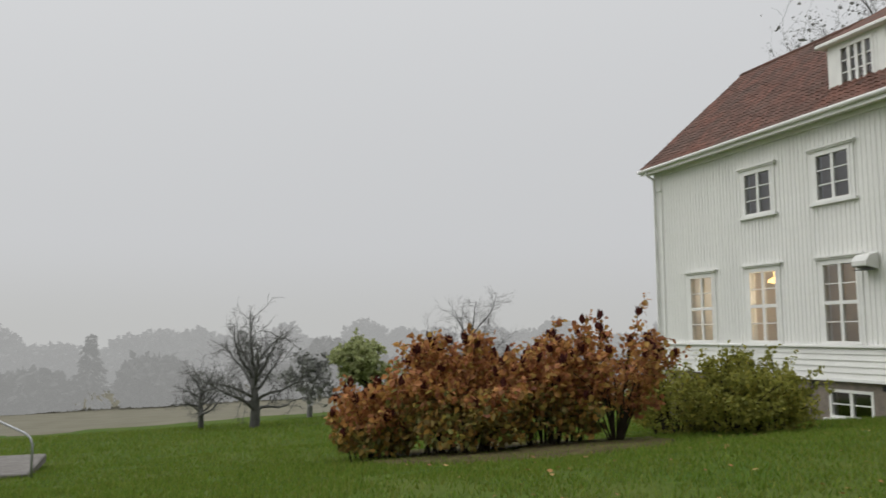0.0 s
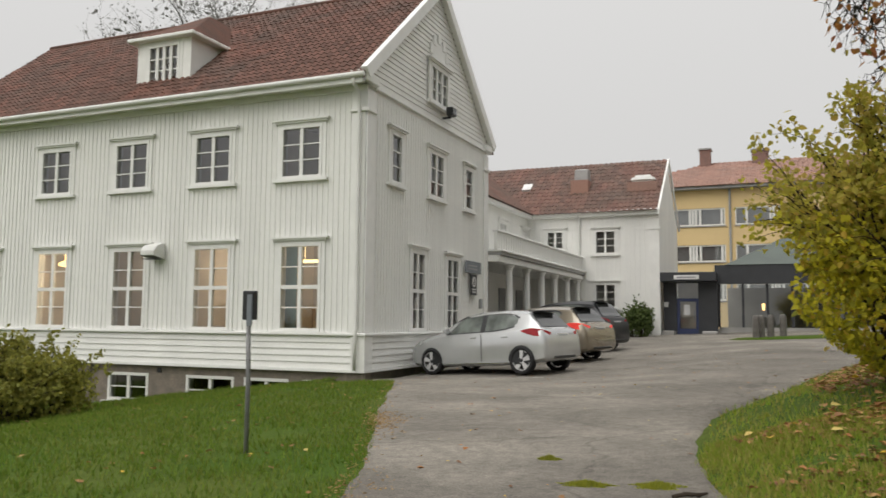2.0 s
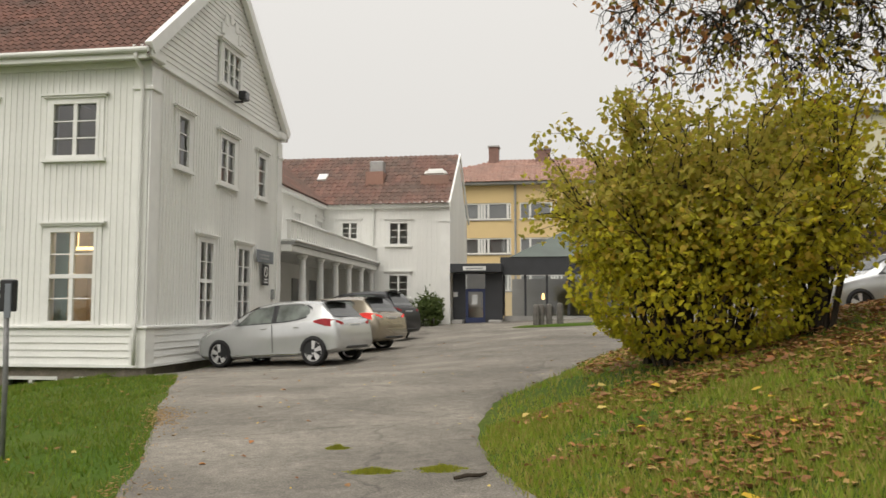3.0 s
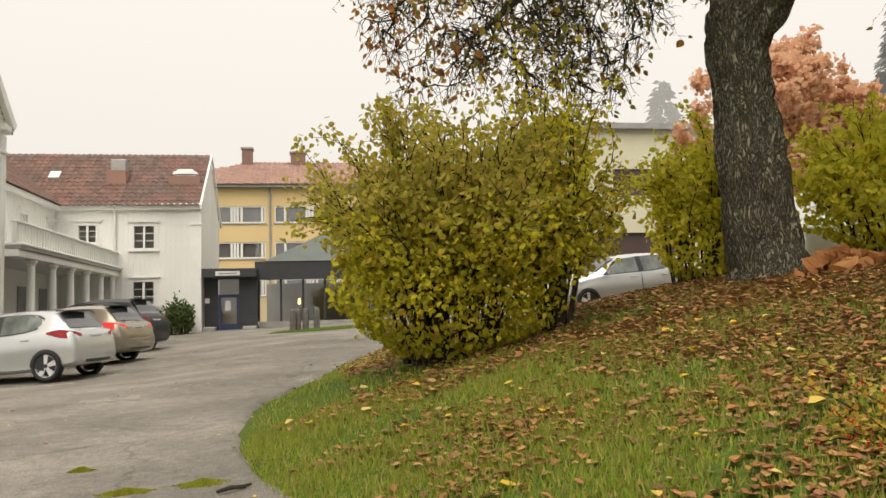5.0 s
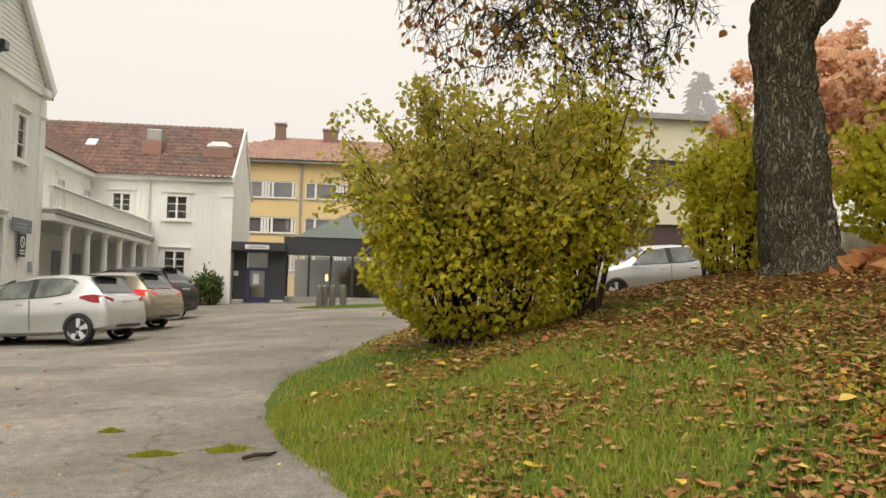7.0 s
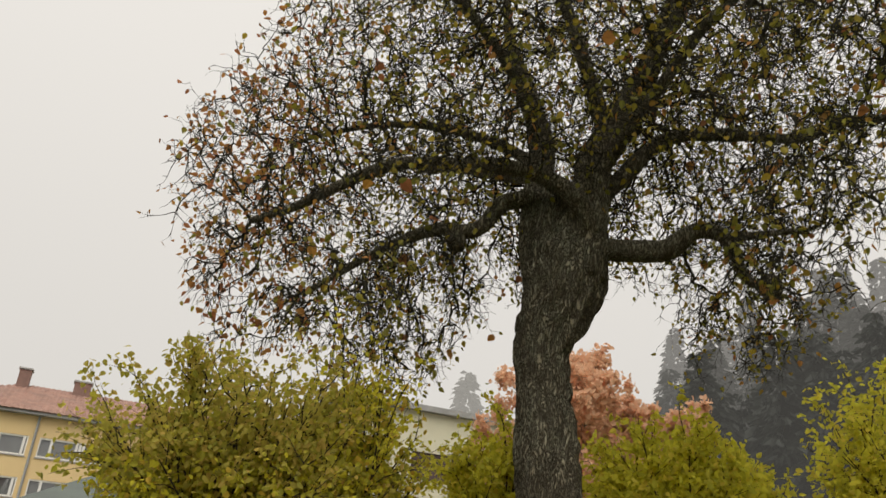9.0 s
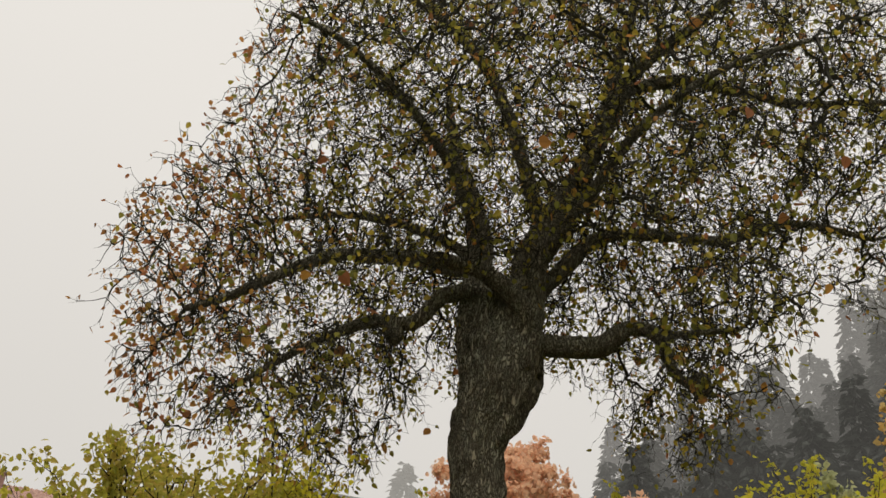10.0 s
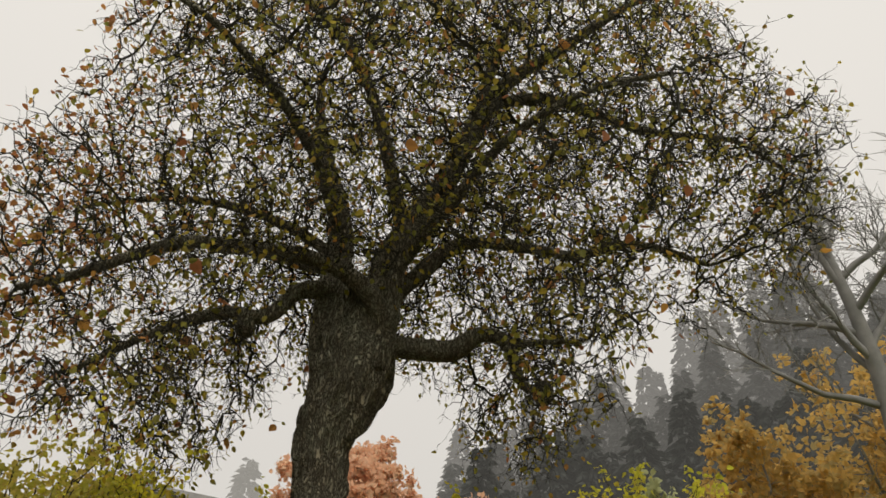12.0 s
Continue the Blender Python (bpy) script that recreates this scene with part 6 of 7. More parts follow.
    # black surround of the side windows
    for sg in (-1, 1):
        g = MB()
        cols = [(1.24, 0.02, 0.16), (1.36, 0.0, 0.42), (1.55, 0.0, 0.92), (1.72, 0.0, 1.0), (2.26, 0.0, 1.0), (2.6, 0.0, 1.0), (2.92, 0.05, 1.0), (3.12, 0.15, 0.96), (3.24, 0.36, 0.8)]
        for (xa, la, ha), (xb, lb, hb) in zip(cols, cols[1:]):
            q = [side_point(xa * s, la, sg, 0.003), side_point(xb * s, lb, sg, 0.003), side_point(xb * s, hb, sg, 0.003), side_point(xa * s, ha, sg, 0.003)]
            g.quad(*(q if sg < 0 else reversed(q)))
        part("window_surround", g, BLACK, c, "black window surround")
    # windscreen and rear window, a little proud of the shell
    for xs, nm in (((1.15, 1.3, 1.45, 1.6, 1.7), "windscreen"), ((3.46, 3.53, 3.6, 3.67, 3.75), "rear_window")):
        g = MB()
        rows = []
        for x in xs:
            sl, top, belt, w1, w2 = lerp_prof(x * s)
            rows.append([(x * s + (0.012 if nm[0] == "r" else -0.008), y, z + 0.012) for y, z in ((-w2 * 0.97, top - (top - belt) * 0.09), (-w2 * 0.4, top), (0, top + 0.004), (w2 * 0.4, top), (w2 * 0.97, top - (top - belt) * 0.09))])
        for a, b in zip(rows, rows[1:]):
            for j in range(4):
                g.quad(a[j], b[j], b[j + 1], a[j + 1])
        part(nm, g, CARGLASS, c, smooth=True)
    g = MB()
    g.prism([(3.36 * s, -0.5, 1.40 * hs + tall), (3.62 * s, -0.46, 1.395 * hs + tall), (3.62 * s, 0.46, 1.395 * hs + tall), (3.36 * s, 0.5, 1.40 * hs + tall)], [(3.36 * s, -0.5, 1.425 * hs + tall), (3.62 * s, -0.46, 1.41 * hs + tall), (3.62 * s, 0.46, 1.41 * hs + tall), (3.36 * s, 0.5, 1.425 * hs + tall)])
    part("spoiler", bevelled(g.mesh("spoiler", BLACK), 0.006), BLACK, c)
    # wheels in dark arches
    for x in (front * s if s != 1 else front, (front * s if s != 1 else front) + wb):
        for sg in (-1, 1):
            y = sg * (hw - 0.11)
            a = MB()
            arc = [(x + (wheel_r + 0.022) * math.cos(q), sg * (hw * lerp_prof(x)[3] / hw - 0.0 + 0.006), wheel_r + (wheel_r + 0.022) * math.sin(q)) for q in [math.pi * k / 14 for k in range(15)]]
            arc = [(px, sg * (lerp_prof(px)[3] + 0.004), max(pz, 0.17)) for px, _, pz in arc]
            cen = (x, sg * (lerp_prof(x)[3] + 0.004), 0.2)
            for p, q in zip(arc, arc[1:]):
                a.quad(*( (cen, p, q) if sg < 0 else (cen, q, p)))
            part("wheel_arch", a, BLACK, c)
            w = empty("wheel", m=Matrix.Translation((x, sg * (lerp_prof(x)[3] - 0.07), wheel_r)))
            w.parent = c
            t = MB()
            prof_t = [(wheel_r * 0.74, -0.09), (wheel_r * 0.93, -0.1), (wheel_r, -0.075), (wheel_r, 0.075), (wheel_r * 0.93, 0.1), (wheel_r * 0.74, 0.09)]
            n = 28
            for r, yy in prof_t:
                t.v += [(r * math.cos(2 * math.pi * k / n), yy, r * math.sin(2 * math.pi * k / n)) for k in range(n)]
            for b in range(len(prof_t)):
                for k in range(n):
                    b2 = (b + 1) % len(prof_t)
                    t.f.append((b * n + k, b * n + (k + 1) % n, b2 * n + (k + 1) % n, b2 * n + k))
                    t.m.append(0)
            part("tyre", t, TYRE, w, smooth=True)
            r_ = MB()
            yo = sg * 0.075
            for k in range(spokes):
                q = 2 * math.pi * k / spokes + 0.3
                dx, dz = math.cos(q), math.sin(q)
                px, pz = -dz, dx
                R = wheel_r * 0.72
                r_.prism([(dx * 0.04 + px * 0.03, yo, dz * 0.04 + pz * 0.03), (dx * R + px * 0.06, yo, dz * R + pz * 0.06), (dx * R - px * 0.06, yo, dz * R - pz * 0.06), (dx * 0.04 - px * 0.03, yo, dz * 0.04 - pz * 0.03)],
                         [(dx * 0.04 + px * 0.03, yo - sg * 0.03, dz * 0.04 + pz * 0.03), (dx * R + px * 0.06, yo - sg * 0.03, dz * R + pz * 0.06), (dx * R - px * 0.06, yo - sg * 0.03, dz * R - pz * 0.06), (dx * 0.04 - px * 0.03, yo - sg * 0.03, dz * 0.04 - pz * 0.03)])
            ring = []
            for rr, yy in ((wheel_r * 0.76, yo), (wheel_r * 0.69, yo), (wheel_r * 0.69, yo - sg * 0.1), (wheel_r * 0.76, yo - sg * 0.1)):
                ring.append([(rr * math.cos(2 * math.pi * k / n), yy, rr * math.sin(2 * math.pi * k / n)) for k in range(n)])
            for b in range(4):
                for k in range(n):
                    A, B = ring[b], ring[(b + 1) % 4]
                    r_.quad(A[k], A[(k + 1) % n], B[(k + 1) % n], B[k])
            part("rim", r_, RIM, w)
            d = MB()
            d.v += [(wheel_r * 0.64 * math.cos(2 * math.pi * k / n), yo - sg * 0.06, wheel_r * 0.64 * math.sin(2 * math.pi * k / n)) for k in range(n)]
            d.f.append(tuple(range(n)))
            d.m.append(0)
            part("brake_disc", d, BLACK, w)
    # lamps, handles, mirrors, bumper, plate
    for sg in (-1, 1):
        g = MB()
        cols = [(3.36, 0.0, 0.94, 0.97), (3.5, 0.0, 0.89, 1.0), (3.65, 0.0, 0.845, 1.015), (3.78, 0.0, 0.83, 1.0), (3.87, 0.05, 0.835, 0.965), (3.90, 0.16, 0.85, 0.94), (3.905, 0.27, 0.87, 0.915)]
        pts = []
        for x, inn, z0, z1 in cols:
            y = sg * (lerp_prof(x * s)[3] * (0.985 if inn == 0 else 0.97) + 0.016 - inn)
            dx = 0.03 if inn else 0.0
            pts.append(((x * s + dx, y, z0 * hs), (x * s + dx - 0.02, y - sg * 0.01, z1 * hs)))
        for (a, b), (c2, d) in zip(pts, pts[1:]):
            g.quad(*((a, c2, d, b) if sg < 0 else (c2, a, b, d)))
        part("tail_lamp", g, REDLIT if lit else REDLAMP, c, "red tail lamp")
        g = MB()
        q = [(0.1 * s, sg * (lerp_prof(0.1)[3] - 0.03), 0.62), (0.42 * s, sg * (lerp_prof(0.42)[3] + 0.006), 0.72), (0.5 * s, sg * (lerp_prof(0.5)[3] + 0.0), 0.78), (0.14 * s, sg * (lerp_prof(0.14)[3] - 0.05), 0.7)]
        g.prism(q if sg > 0 else q[::-1], [(p[0], p[1] - sg * 0.05, p[2]) for p in (q if sg > 0 else q[::-1])])
        part("headlamp", g, SIGNWHITE, c)
        for x in (1.95, 2.82):
            yy = sg * (lerp_prof(x * s)[3] + 0.012)
            boxpart("door_handle", (x * s, x * s + 0.17, min(yy, yy - sg * 0.03), max(yy, yy - sg * 0.03), 0.83 * hs, 0.86 * hs), body_mat, c, bev=0.008)
        yy = sg * (lerp_prof(1.35 * s)[3] + 0.02)
        mir = MB()
        mir.box(1.3 * s, 1.42 * s, min(yy, yy + sg * 0.17), max(yy, yy + sg * 0.17), 0.94 * hs, 1.07 * hs)
        part("wing_mirror", bevelled(mir.mesh("wing_mirror", body_mat), 0.035, 2), BLACK, c, smooth=True)
        yy = sg * (lerp_prof(2.0 * s)[3] + 0.004)
        boxpart("sill_trim", (1.15 * s, 2.95 * s, min(yy, yy - sg * 0.02), max(yy, yy - sg * 0.02), 0.24, 0.265), CHROME, c)
        for x in (2.26,):
            boxpart("door_seam", (x * s, x * s + 0.012, min(yy, yy + sg * 0.003), max(yy, yy + sg * 0.003), 0.3, 0.93 * hs), BLACK, c)
    boxpart("rear_bumper_insert", (3.9 * s, 3.98 * s, -0.5, 0.5, 0.33, 0.4), BLACK, c, bev=0.02)
    boxpart("number_plate", (3.9 * s, 3.93 * s, -0.26, 0.26, 0.78 * hs, 0.89 * hs), SIGNWHITE, c)
    boxpart("plate_bar", (3.925 * s, 3.935 * s, -0.19, 0.19, 0.81 * hs, 0.855 * hs), SIGNGREY, c)
    return c


def place_car(wf, wr_, wheel_r, front, s=1.0):
    """The pose that puts the axles over two ground points (front, rear), following the slope of the yard."""
    f, r = Vector((*wf, height(*wf) + 0.05)), Vector((*wr_, height(*wr_) + 0.05))
    ex = (r - f).normalized()
    ey = Vector((0, 0, 1)).cross(ex).normalized()
    ez = ex.cross(ey)
    mm = Matrix((ex, ey, ez)).transposed().to_4x4()
    mm.translation = f - ex * front + ey * 0.8
    return mm


car("silver hatchback parked with its nose to the house", place_car((0.92, 1.88), (3.38, 1.24), 0.31, 0.79), SILVER)
car("beige hatchback with a lit red tail lamp", place_car((0.70, 5.92), (3.20, 5.17), 0.33, 0.87), BEIGE, L=4.36, W=1.82, H=1.50, wb=2.65, front=0.79, wheel_r=0.33, tall=0.03, lit=True)
car("black estate van parked by the porch", place_car((0.25, 10.6), (2.75, 9.9), 0.33, 0.87), DARKCAR, L=4.4, W=1.8, H=1.62, wb=2.7, front=0.8, wheel_r=0.33, tall=0.08)
car("silver car parked behind the bushes", place_car((15.4, 3.2), (18.0, 3.6), 0.31, 0.79), SILVER, L=4.2, wb=2.6)


def white_van():
    """A light van of which the side shows behind the old tree."""
    x, y = 20.0, -1.0
    z = height(x, y)
    v = empty("van", "pale delivery van parked behind the bank", "van", m=pose(x, y, z, 0, 0, 12))
    mb = MB()
    st = [(-2.4, 0.35, 0.9, 0.8), (-2.3, 0.3, 1.1, 0.92), (-1.6, 0.3, 1.25, 0.96), (-1.0, 0.3, 1.95, 0.96), (-0.6, 0.3, 2.05, 0.96), (2.2, 0.3, 2.05, 0.96), (2.4, 0.35, 1.95, 0.92)]
    sections(mb, [(a, [(0, b), (w * 0.9, b), (w, b + 0.1), (w, 1.0), (w * 0.98, 1.1), (w * 0.93, c - 0.12), (w * 0.8, c), (0, c + 0.02)]) for a, b, c, w in st])
    part("body", mb.mesh("body", VANWHITE, smooth=True), VANWHITE, v)
    boxpart("side_moulding", (-1.6, 2.2, -0.985, -0.955, 0.62, 0.72), GREYPANEL, v)
    boxpart("side_window", (-0.95, 0.1, -0.975, -0.93, 1.25, 1.75), CARGLASS, v)
    for wx in (-1.55, 1.5):
        t = MB()
        t.lathe([(0.2, -0.1), (0.32, -0.1), (0.33, 0.0), (0.32, 0.1), (0.2, 0.1)], 0, 0, 20)
        part("tyre", t, TYRE, v, at=pose(wx, -0.86, 0.33, 90, 0, 0))
        part("tyre", t, TYRE, v, at=pose(wx, 0.86, 0.33, 90, 0, 0))


white_van()


# ---------- things on the walls ----------
def wall_things():
    v = empty("vent_hood", "white sheet metal vent hood on the wall", "vent", m=pose(-5.95, -0.02, 2.72))
    mb = MB()
    mb.prism([(-0.22, -0.02, 0.0), (-0.22, -0.42, 0.08), (-0.22, -0.42, 0.2), (-0.22, -0.3, 0.34), (-0.22, -0.02, 0.42)], [(0.22, -0.02, 0.0), (0.22, -0.42, 0.08), (0.22, -0.42, 0.2), (0.22, -0.3, 0.34), (0.22, -0.02, 0.42)])
    part("hood", bevelled(mb.mesh("hood", SOIL_WHITE), 0.012), SOIL_WHITE, v)
    boxpart("grille", (-0.19, 0.19, -0.4, -0.1, -0.012, 0.0), BLACK, v)
    s = empty("wall_sign", "grey rectangular sign on the gable wall", "sign", m=pose(0.1, 6.72, 2.66))
    boxpart("board", (0.0, 0.03, -0.66, 0.66, 0, 0.36), SIGNGREY, s, bev=0.006)
    for z in (0.1, 0.2):
        boxpart("text_bar", (0.031, 0.034, -0.45, 0.3, z, z + 0.045), GREYPANEL, s)
    s = empty("parking_sign", "black and white parking ban sign on the wall", "sign", m=pose(0.1, 6.78, 2.0))
    boxpart("board", (0.0, 0.025, -0.24, 0.24, 0, 0.62), BLACK, s, bev=0.005)
    ring = MB()
    n = 20
    for k in range(n):
        a, b = 2 * math.pi * k / n, 2 * math.pi * (k + 1) / n
        ring.quad(*[(0.027, r * math.cos(q), 0.4 + r * math.sin(q)) for r, q in ((0.11, a), (0.16, a), (0.16, b), (0.11, b))])
    ring.quad((0.028, -0.1, 0.47), (0.028, -0.07, 0.5), (0.028, 0.1, 0.33), (0.028, 0.07, 0.3))
    part("symbol", ring, SIGNWHITE, s)
    for z in (0.07, 0.15):
        boxpart("text_bar", (0.026, 0.029, -0.17, 0.17, z, z + 0.04), SIGNWHITE, s)
    f = empty("floodlight", "small black floodlight under the gable", "lamp", m=pose(0.07, 4.35, 6.87))
    boxpart("bracket", (0.0, 0.25, -0.03, 0.03, 0.0, 0.05), BLACK, f)
    boxpart("head", (0.16, 0.36, -0.15, 0.15, 0.06, 0.3), BLACK, f, bev=0.02)
    boxpart("lens", (0.3625, 0.37, -0.12, 0.12, 0.09, 0.27), PANE_D, f)
    b = empty("junction_box", "small white wall box", "box", m=pose(0.02, 7.55, 1.6))
    boxpart("case", (0.0, 0.08, -0.07, 0.07, 0, 0.3), GREYPANEL, b, bev=0.01)
    w = empty("wall_sign", "small plate beside the entrance", "sign", m=pose(3.9, 20.98, 1.9))
    boxpart("board", (0, 0.2, -0.02, 0.0, 0, 0.22), SIGNWHITE, w)


wall_things()


# ---------- things on the ground ----------
LINEWHITE = mat("worn_line_paint", (0.55, 0.55, 0.53), (0.3, 0.29, 0.27), 0.8, 5, bump=0.1, fine=0.3)
BOLLARD = mat("dark_stone_bollard", (0.11, 0.10, 0.09), (0.16, 0.15, 0.135), 0.85, 6, bump=0.3, fine=0.2)


def ground_things():
    x, y = 3.6, -9.13
    p = empty("signpost", "thin galvanised post with a dark sign box", "post", m=pose(x, y, height(x, y)))
    mb = MB()
    mb.tube([(0, 0, -0.1), (0.0, 0, 0.8), (-0.02, 0, 1.5)], [0.024] * 3, 10)
    part("pole", mb, mat("dull_steel_pole", (0.26, 0.26, 0.26), (0.17, 0.17, 0.17), 0.6, 6, metal=0.3, fine=0.15), p, smooth=True)
    boxpart("sign_box", (-0.075, 0.07, -0.04, 0.04, 1.36, 1.66), BLACK, p, "dark weathered sign box", bev=0.012)
    boxpart("sign_plate", (0.0, 0.06, -0.06, -0.042, 1.3, 1.62), SIGNGREY, p, bev=0.004)
    for bx, by in ((7.9, 14.2), (8.08, 14.4), (8.37, 14.5), (8.78, 14.6)):
        b = empty("bollard", "short dark stone bollard on the grass", "bollard", "bollards by the entrance", m=pose(bx, by, height(bx, by) + 0.02))
        mb = MB()
        mb.lathe([(0.12, 0.0), (0.115, 0.68), (0.1, 0.8), (0.07, 0.84)], 0, 0, 14)
        part("shaft", mb, BOLLARD, b)
    # grass island round the bollards
    mb = MB()
    n = 40
    ring = [(9.3 + 2.3 * math.cos(2 * math.pi * k / n) * (1 + 0.08 * math.sin(3 * k)), 14.2 + 0.75 * math.sin(2 * math.pi * k / n)) for k in range(n)]
    mb.v += [(a, b, height(a, b) + 0.03) for a, b in ring] + [(9.3 + (a - 9.3) * 0.85, 14.2 + (b - 14.2) * 0.8, height(a, b) + 0.1) for a, b in ring]
    for k in range(n):
        mb.f.append((k, (k + 1) % n, n + (k + 1) % n, n + k))
    mb.f.append(tuple(range(n, 2 * n)))
    tagged(new("lawn_island", mb.mesh("lawn_island", GRASS)), "small grass island in the yard", "lawn", kind="structure")
    # faded parking line
    mb = MB()
    line = [Vector((1.2 + 2.9 * k / 12, 0.5 - 0.62 * k / 12 + 0.45 * (k / 12) ** 4, 0)) for k in range(13)]
    for p0, p1 in zip(line, line[1:]):
        mb.quad(*[(q.x, q.y + dy, height(q.x, q.y + dy) + 0.048) for q, dy in ((p0, -0.045), (p1, -0.045), (p1, 0.045), (p0, 0.045))])
    tagged(new("road_marking", mb.mesh("road_marking", LINEWHITE)), "faded white parking line on asphalt", "marking", kind="structure")
    # handrail with a slab on the west lawn
    x, y = -10.9, -18.45
    z = height(x, y)
    r = empty("handrail", "bent grey steel handrail beside a slab", "handrail", m=pose(x, y, z))
    mb = MB()
    mb.tube([(0, 0, -0.1), (0.0, 0.0, 0.7), (-0.05, -0.06, 0.86), (-0.2, -0.2, 0.95), (-0.9, -1.0, 1.25), (-2.4, -2.6, 1.7)], [0.025] * 6, 8)
    part("rail", mb, METAL, r, smooth=True)
    mb = MB()
    mb.tube([(-1.6, -1.7, -0.1), (-1.6, -1.7, 1.46)], [0.025] * 2, 8)
    part("post", mb, METAL, r)
    me = MB()
    me.box(-3.4, -0.25, -2.2, -0.1, -0.15, 0.07)
    tagged(part("slab", bevelled(me.mesh("slab", BOLLARD), 0.03), BOLLARD, None), "dark wet concrete slab in the lawn", "slab").matrix_basis = pose(x, y, z)


ground_things()
shrub("rhododendron", "dark green evergreen bush by the wing corner", 3.0, 19.4, 0.75, 0.6, 1.5, 24, 1500, leaf_mat("evergreen_leaves", [(0.08, 0.12, 0.035), (0.12, 0.16, 0.05), (0.06, 0.09, 0.03)]), 0.12, seed=51, low=0.05)


def berry_shrub():
    RNG.seed(52)
    x, y = 11.65, -12.95
    root = empty("cotoneaster", "low creeping shrub with red berries and yellow leaves", "shrub", m=pose(x, y, height(x, y)))
    st, lf, be = MB(), MB(), MB()
    for k in range(170):
        a = RNG.uniform(0, 2 * math.pi)
        ln = RNG.uniform(0.25, 0.6)
        p0 = Vector((RNG.uniform(-0.5, 0.6), RNG.uniform(-0.45, 0.5), 0.0))
        p0.z = height(x + p0.x, y + p0.y) - height(x, y)
        pts, rad = bough(p0, Vector((math.cos(a), math.sin(a), 0.75)), ln, 0.006, 5, 0.25, 0.12)
        st.tube(pts, rad, 3, False)
        for j in range(38):
            p, d = along(pts, RNG.random() * 0.999)
            leaf(lf, p + rvec(0.015), d + rvec(0.9), RNG.uniform(0.022, 0.042), 0.65)
        for j in range(9):
            p, d = along(pts, RNG.random() * 0.999)
            p = p + rvec(0.014)
            be.lathe([(0.002, p.z - 0.006), (0.006, p.z - 0.002), (0.006, p.z + 0.003), (0.002, p.z + 0.006)], p.x, p.y, 5)
    part("stem_mass", st, STEM, root, kind="stuff")
    part("foliage", lf, leaf_mat("small_yellow_leaves", [(0.50, 0.34, 0.05), (0.42, 0.40, 0.07), (0.52, 0.26, 0.05), (0.28, 0.32, 0.06), (0.55, 0.40, 0.08)]), root, kind="stuff")
    part("berry_mass", be, mat("red_berries", (0.5, 0.02, 0.02), None, 0.35, 10, bump=0, fine=0.1), root, kind="stuff")


berry_shrub()


def field():
    """The stubble field below the lawn, as a thin sheet over the ground."""
    mb = MB()
    ys = [-120 + 5.0 * k for k in range(50)]
    xs = [0, 0.04, 0.1, 0.2, 0.35, 0.55, 0.8, 1.0]
    for y in ys:
        x1 = -39 + 1.5 * math.sin(y * 0.21) + 0.9 * math.sin(y * 0.63)
        for f in xs:
            x = x1 - 200 * f
            mb.v.append((x, y, height(x, y) + (0.06 if f else -0.02) + 0.03 * noise.noise((x * 0.35, y * 0.35, 0))))
    k = len(xs)
    for a in range(len(ys) - 1):
        for b in range(k - 1):
            p = a * k + b
            mb.f.append((p, p + k, p + k + 1, p + 1))
            mb.m.append(0)
    tagged(new("field", mb.mesh("field", mat("dry_stubble", (0.128, 0.122, 0.088), (0.162, 0.152, 0.114), 0.95, 0.4, bump=0.3, fine=0.15, spec=0.1), smooth=True)), "pale dry stubble field in the mist", "field", kind="structure")


field()


def flower_bed():
    """Brown, leaf-strewn earth under the sumac."""
    mb = MB()
    n = 48
    out = [(-6.2 + 3.4 * math.cos(2 * math.pi * k / n) * (1 + 0.06 * math.sin(5 * k)), -9.3 + 3.0 * math.sin(2 * math.pi * k / n) * (1 + 0.05 * math.cos(4 * k))) for k in range(n)]
    c = (-6.2, -9.3)
    for f, dz in ((1.0, -0.01), (0.93, 0.05), (0.5, 0.07), (0.05, 0.07)):
        for x, y in out:
            px, py = c[0] + (x - c[0]) * f, c[1] + (y - c[1]) * f
            mb.v.append((px, py, height(px, py) + 0.03 * noise.noise((px * 0.35, py * 0.35, 0)) + dz + 0.02 * noise.noise((px * 3, py * 3, 1))))
    for a in range(3):
        for k in range(n):
            mb.f.append((a * n + k, a * n + (k + 1) % n, (a + 1) * n + (k + 1) % n, (a + 1) * n + k))
            mb.m.append(0)
    tagged(new("flower_bed", mb.mesh("flower_bed", mat("leafy_earth", (0.055, 0.04, 0.022), (0.085, 0.075, 0.03), 0.95, 2.5, bump=0.8, bscale=20, fine=0.4, spec=0.1), smooth=True)), "brown leaf-strewn earth bed in the lawn", "flower bed", kind="structure")


flower_bed()


# ---------- grass, fallen leaves, moss ----------
def on_grass(x, y):
    if y > 3.8 or x > 40:
        return False
    if x > lerp_table(EDGE_R, y) + 0.02:
        return True
    return x < lerp_table(EDGE_L, y) - 0.02 and not (x > -15 and y > -0.1)


def ground_z(x, y):
    return height(x, y) + 0.03 * noise.noise((x * 0.35, y * 0.35, 0))


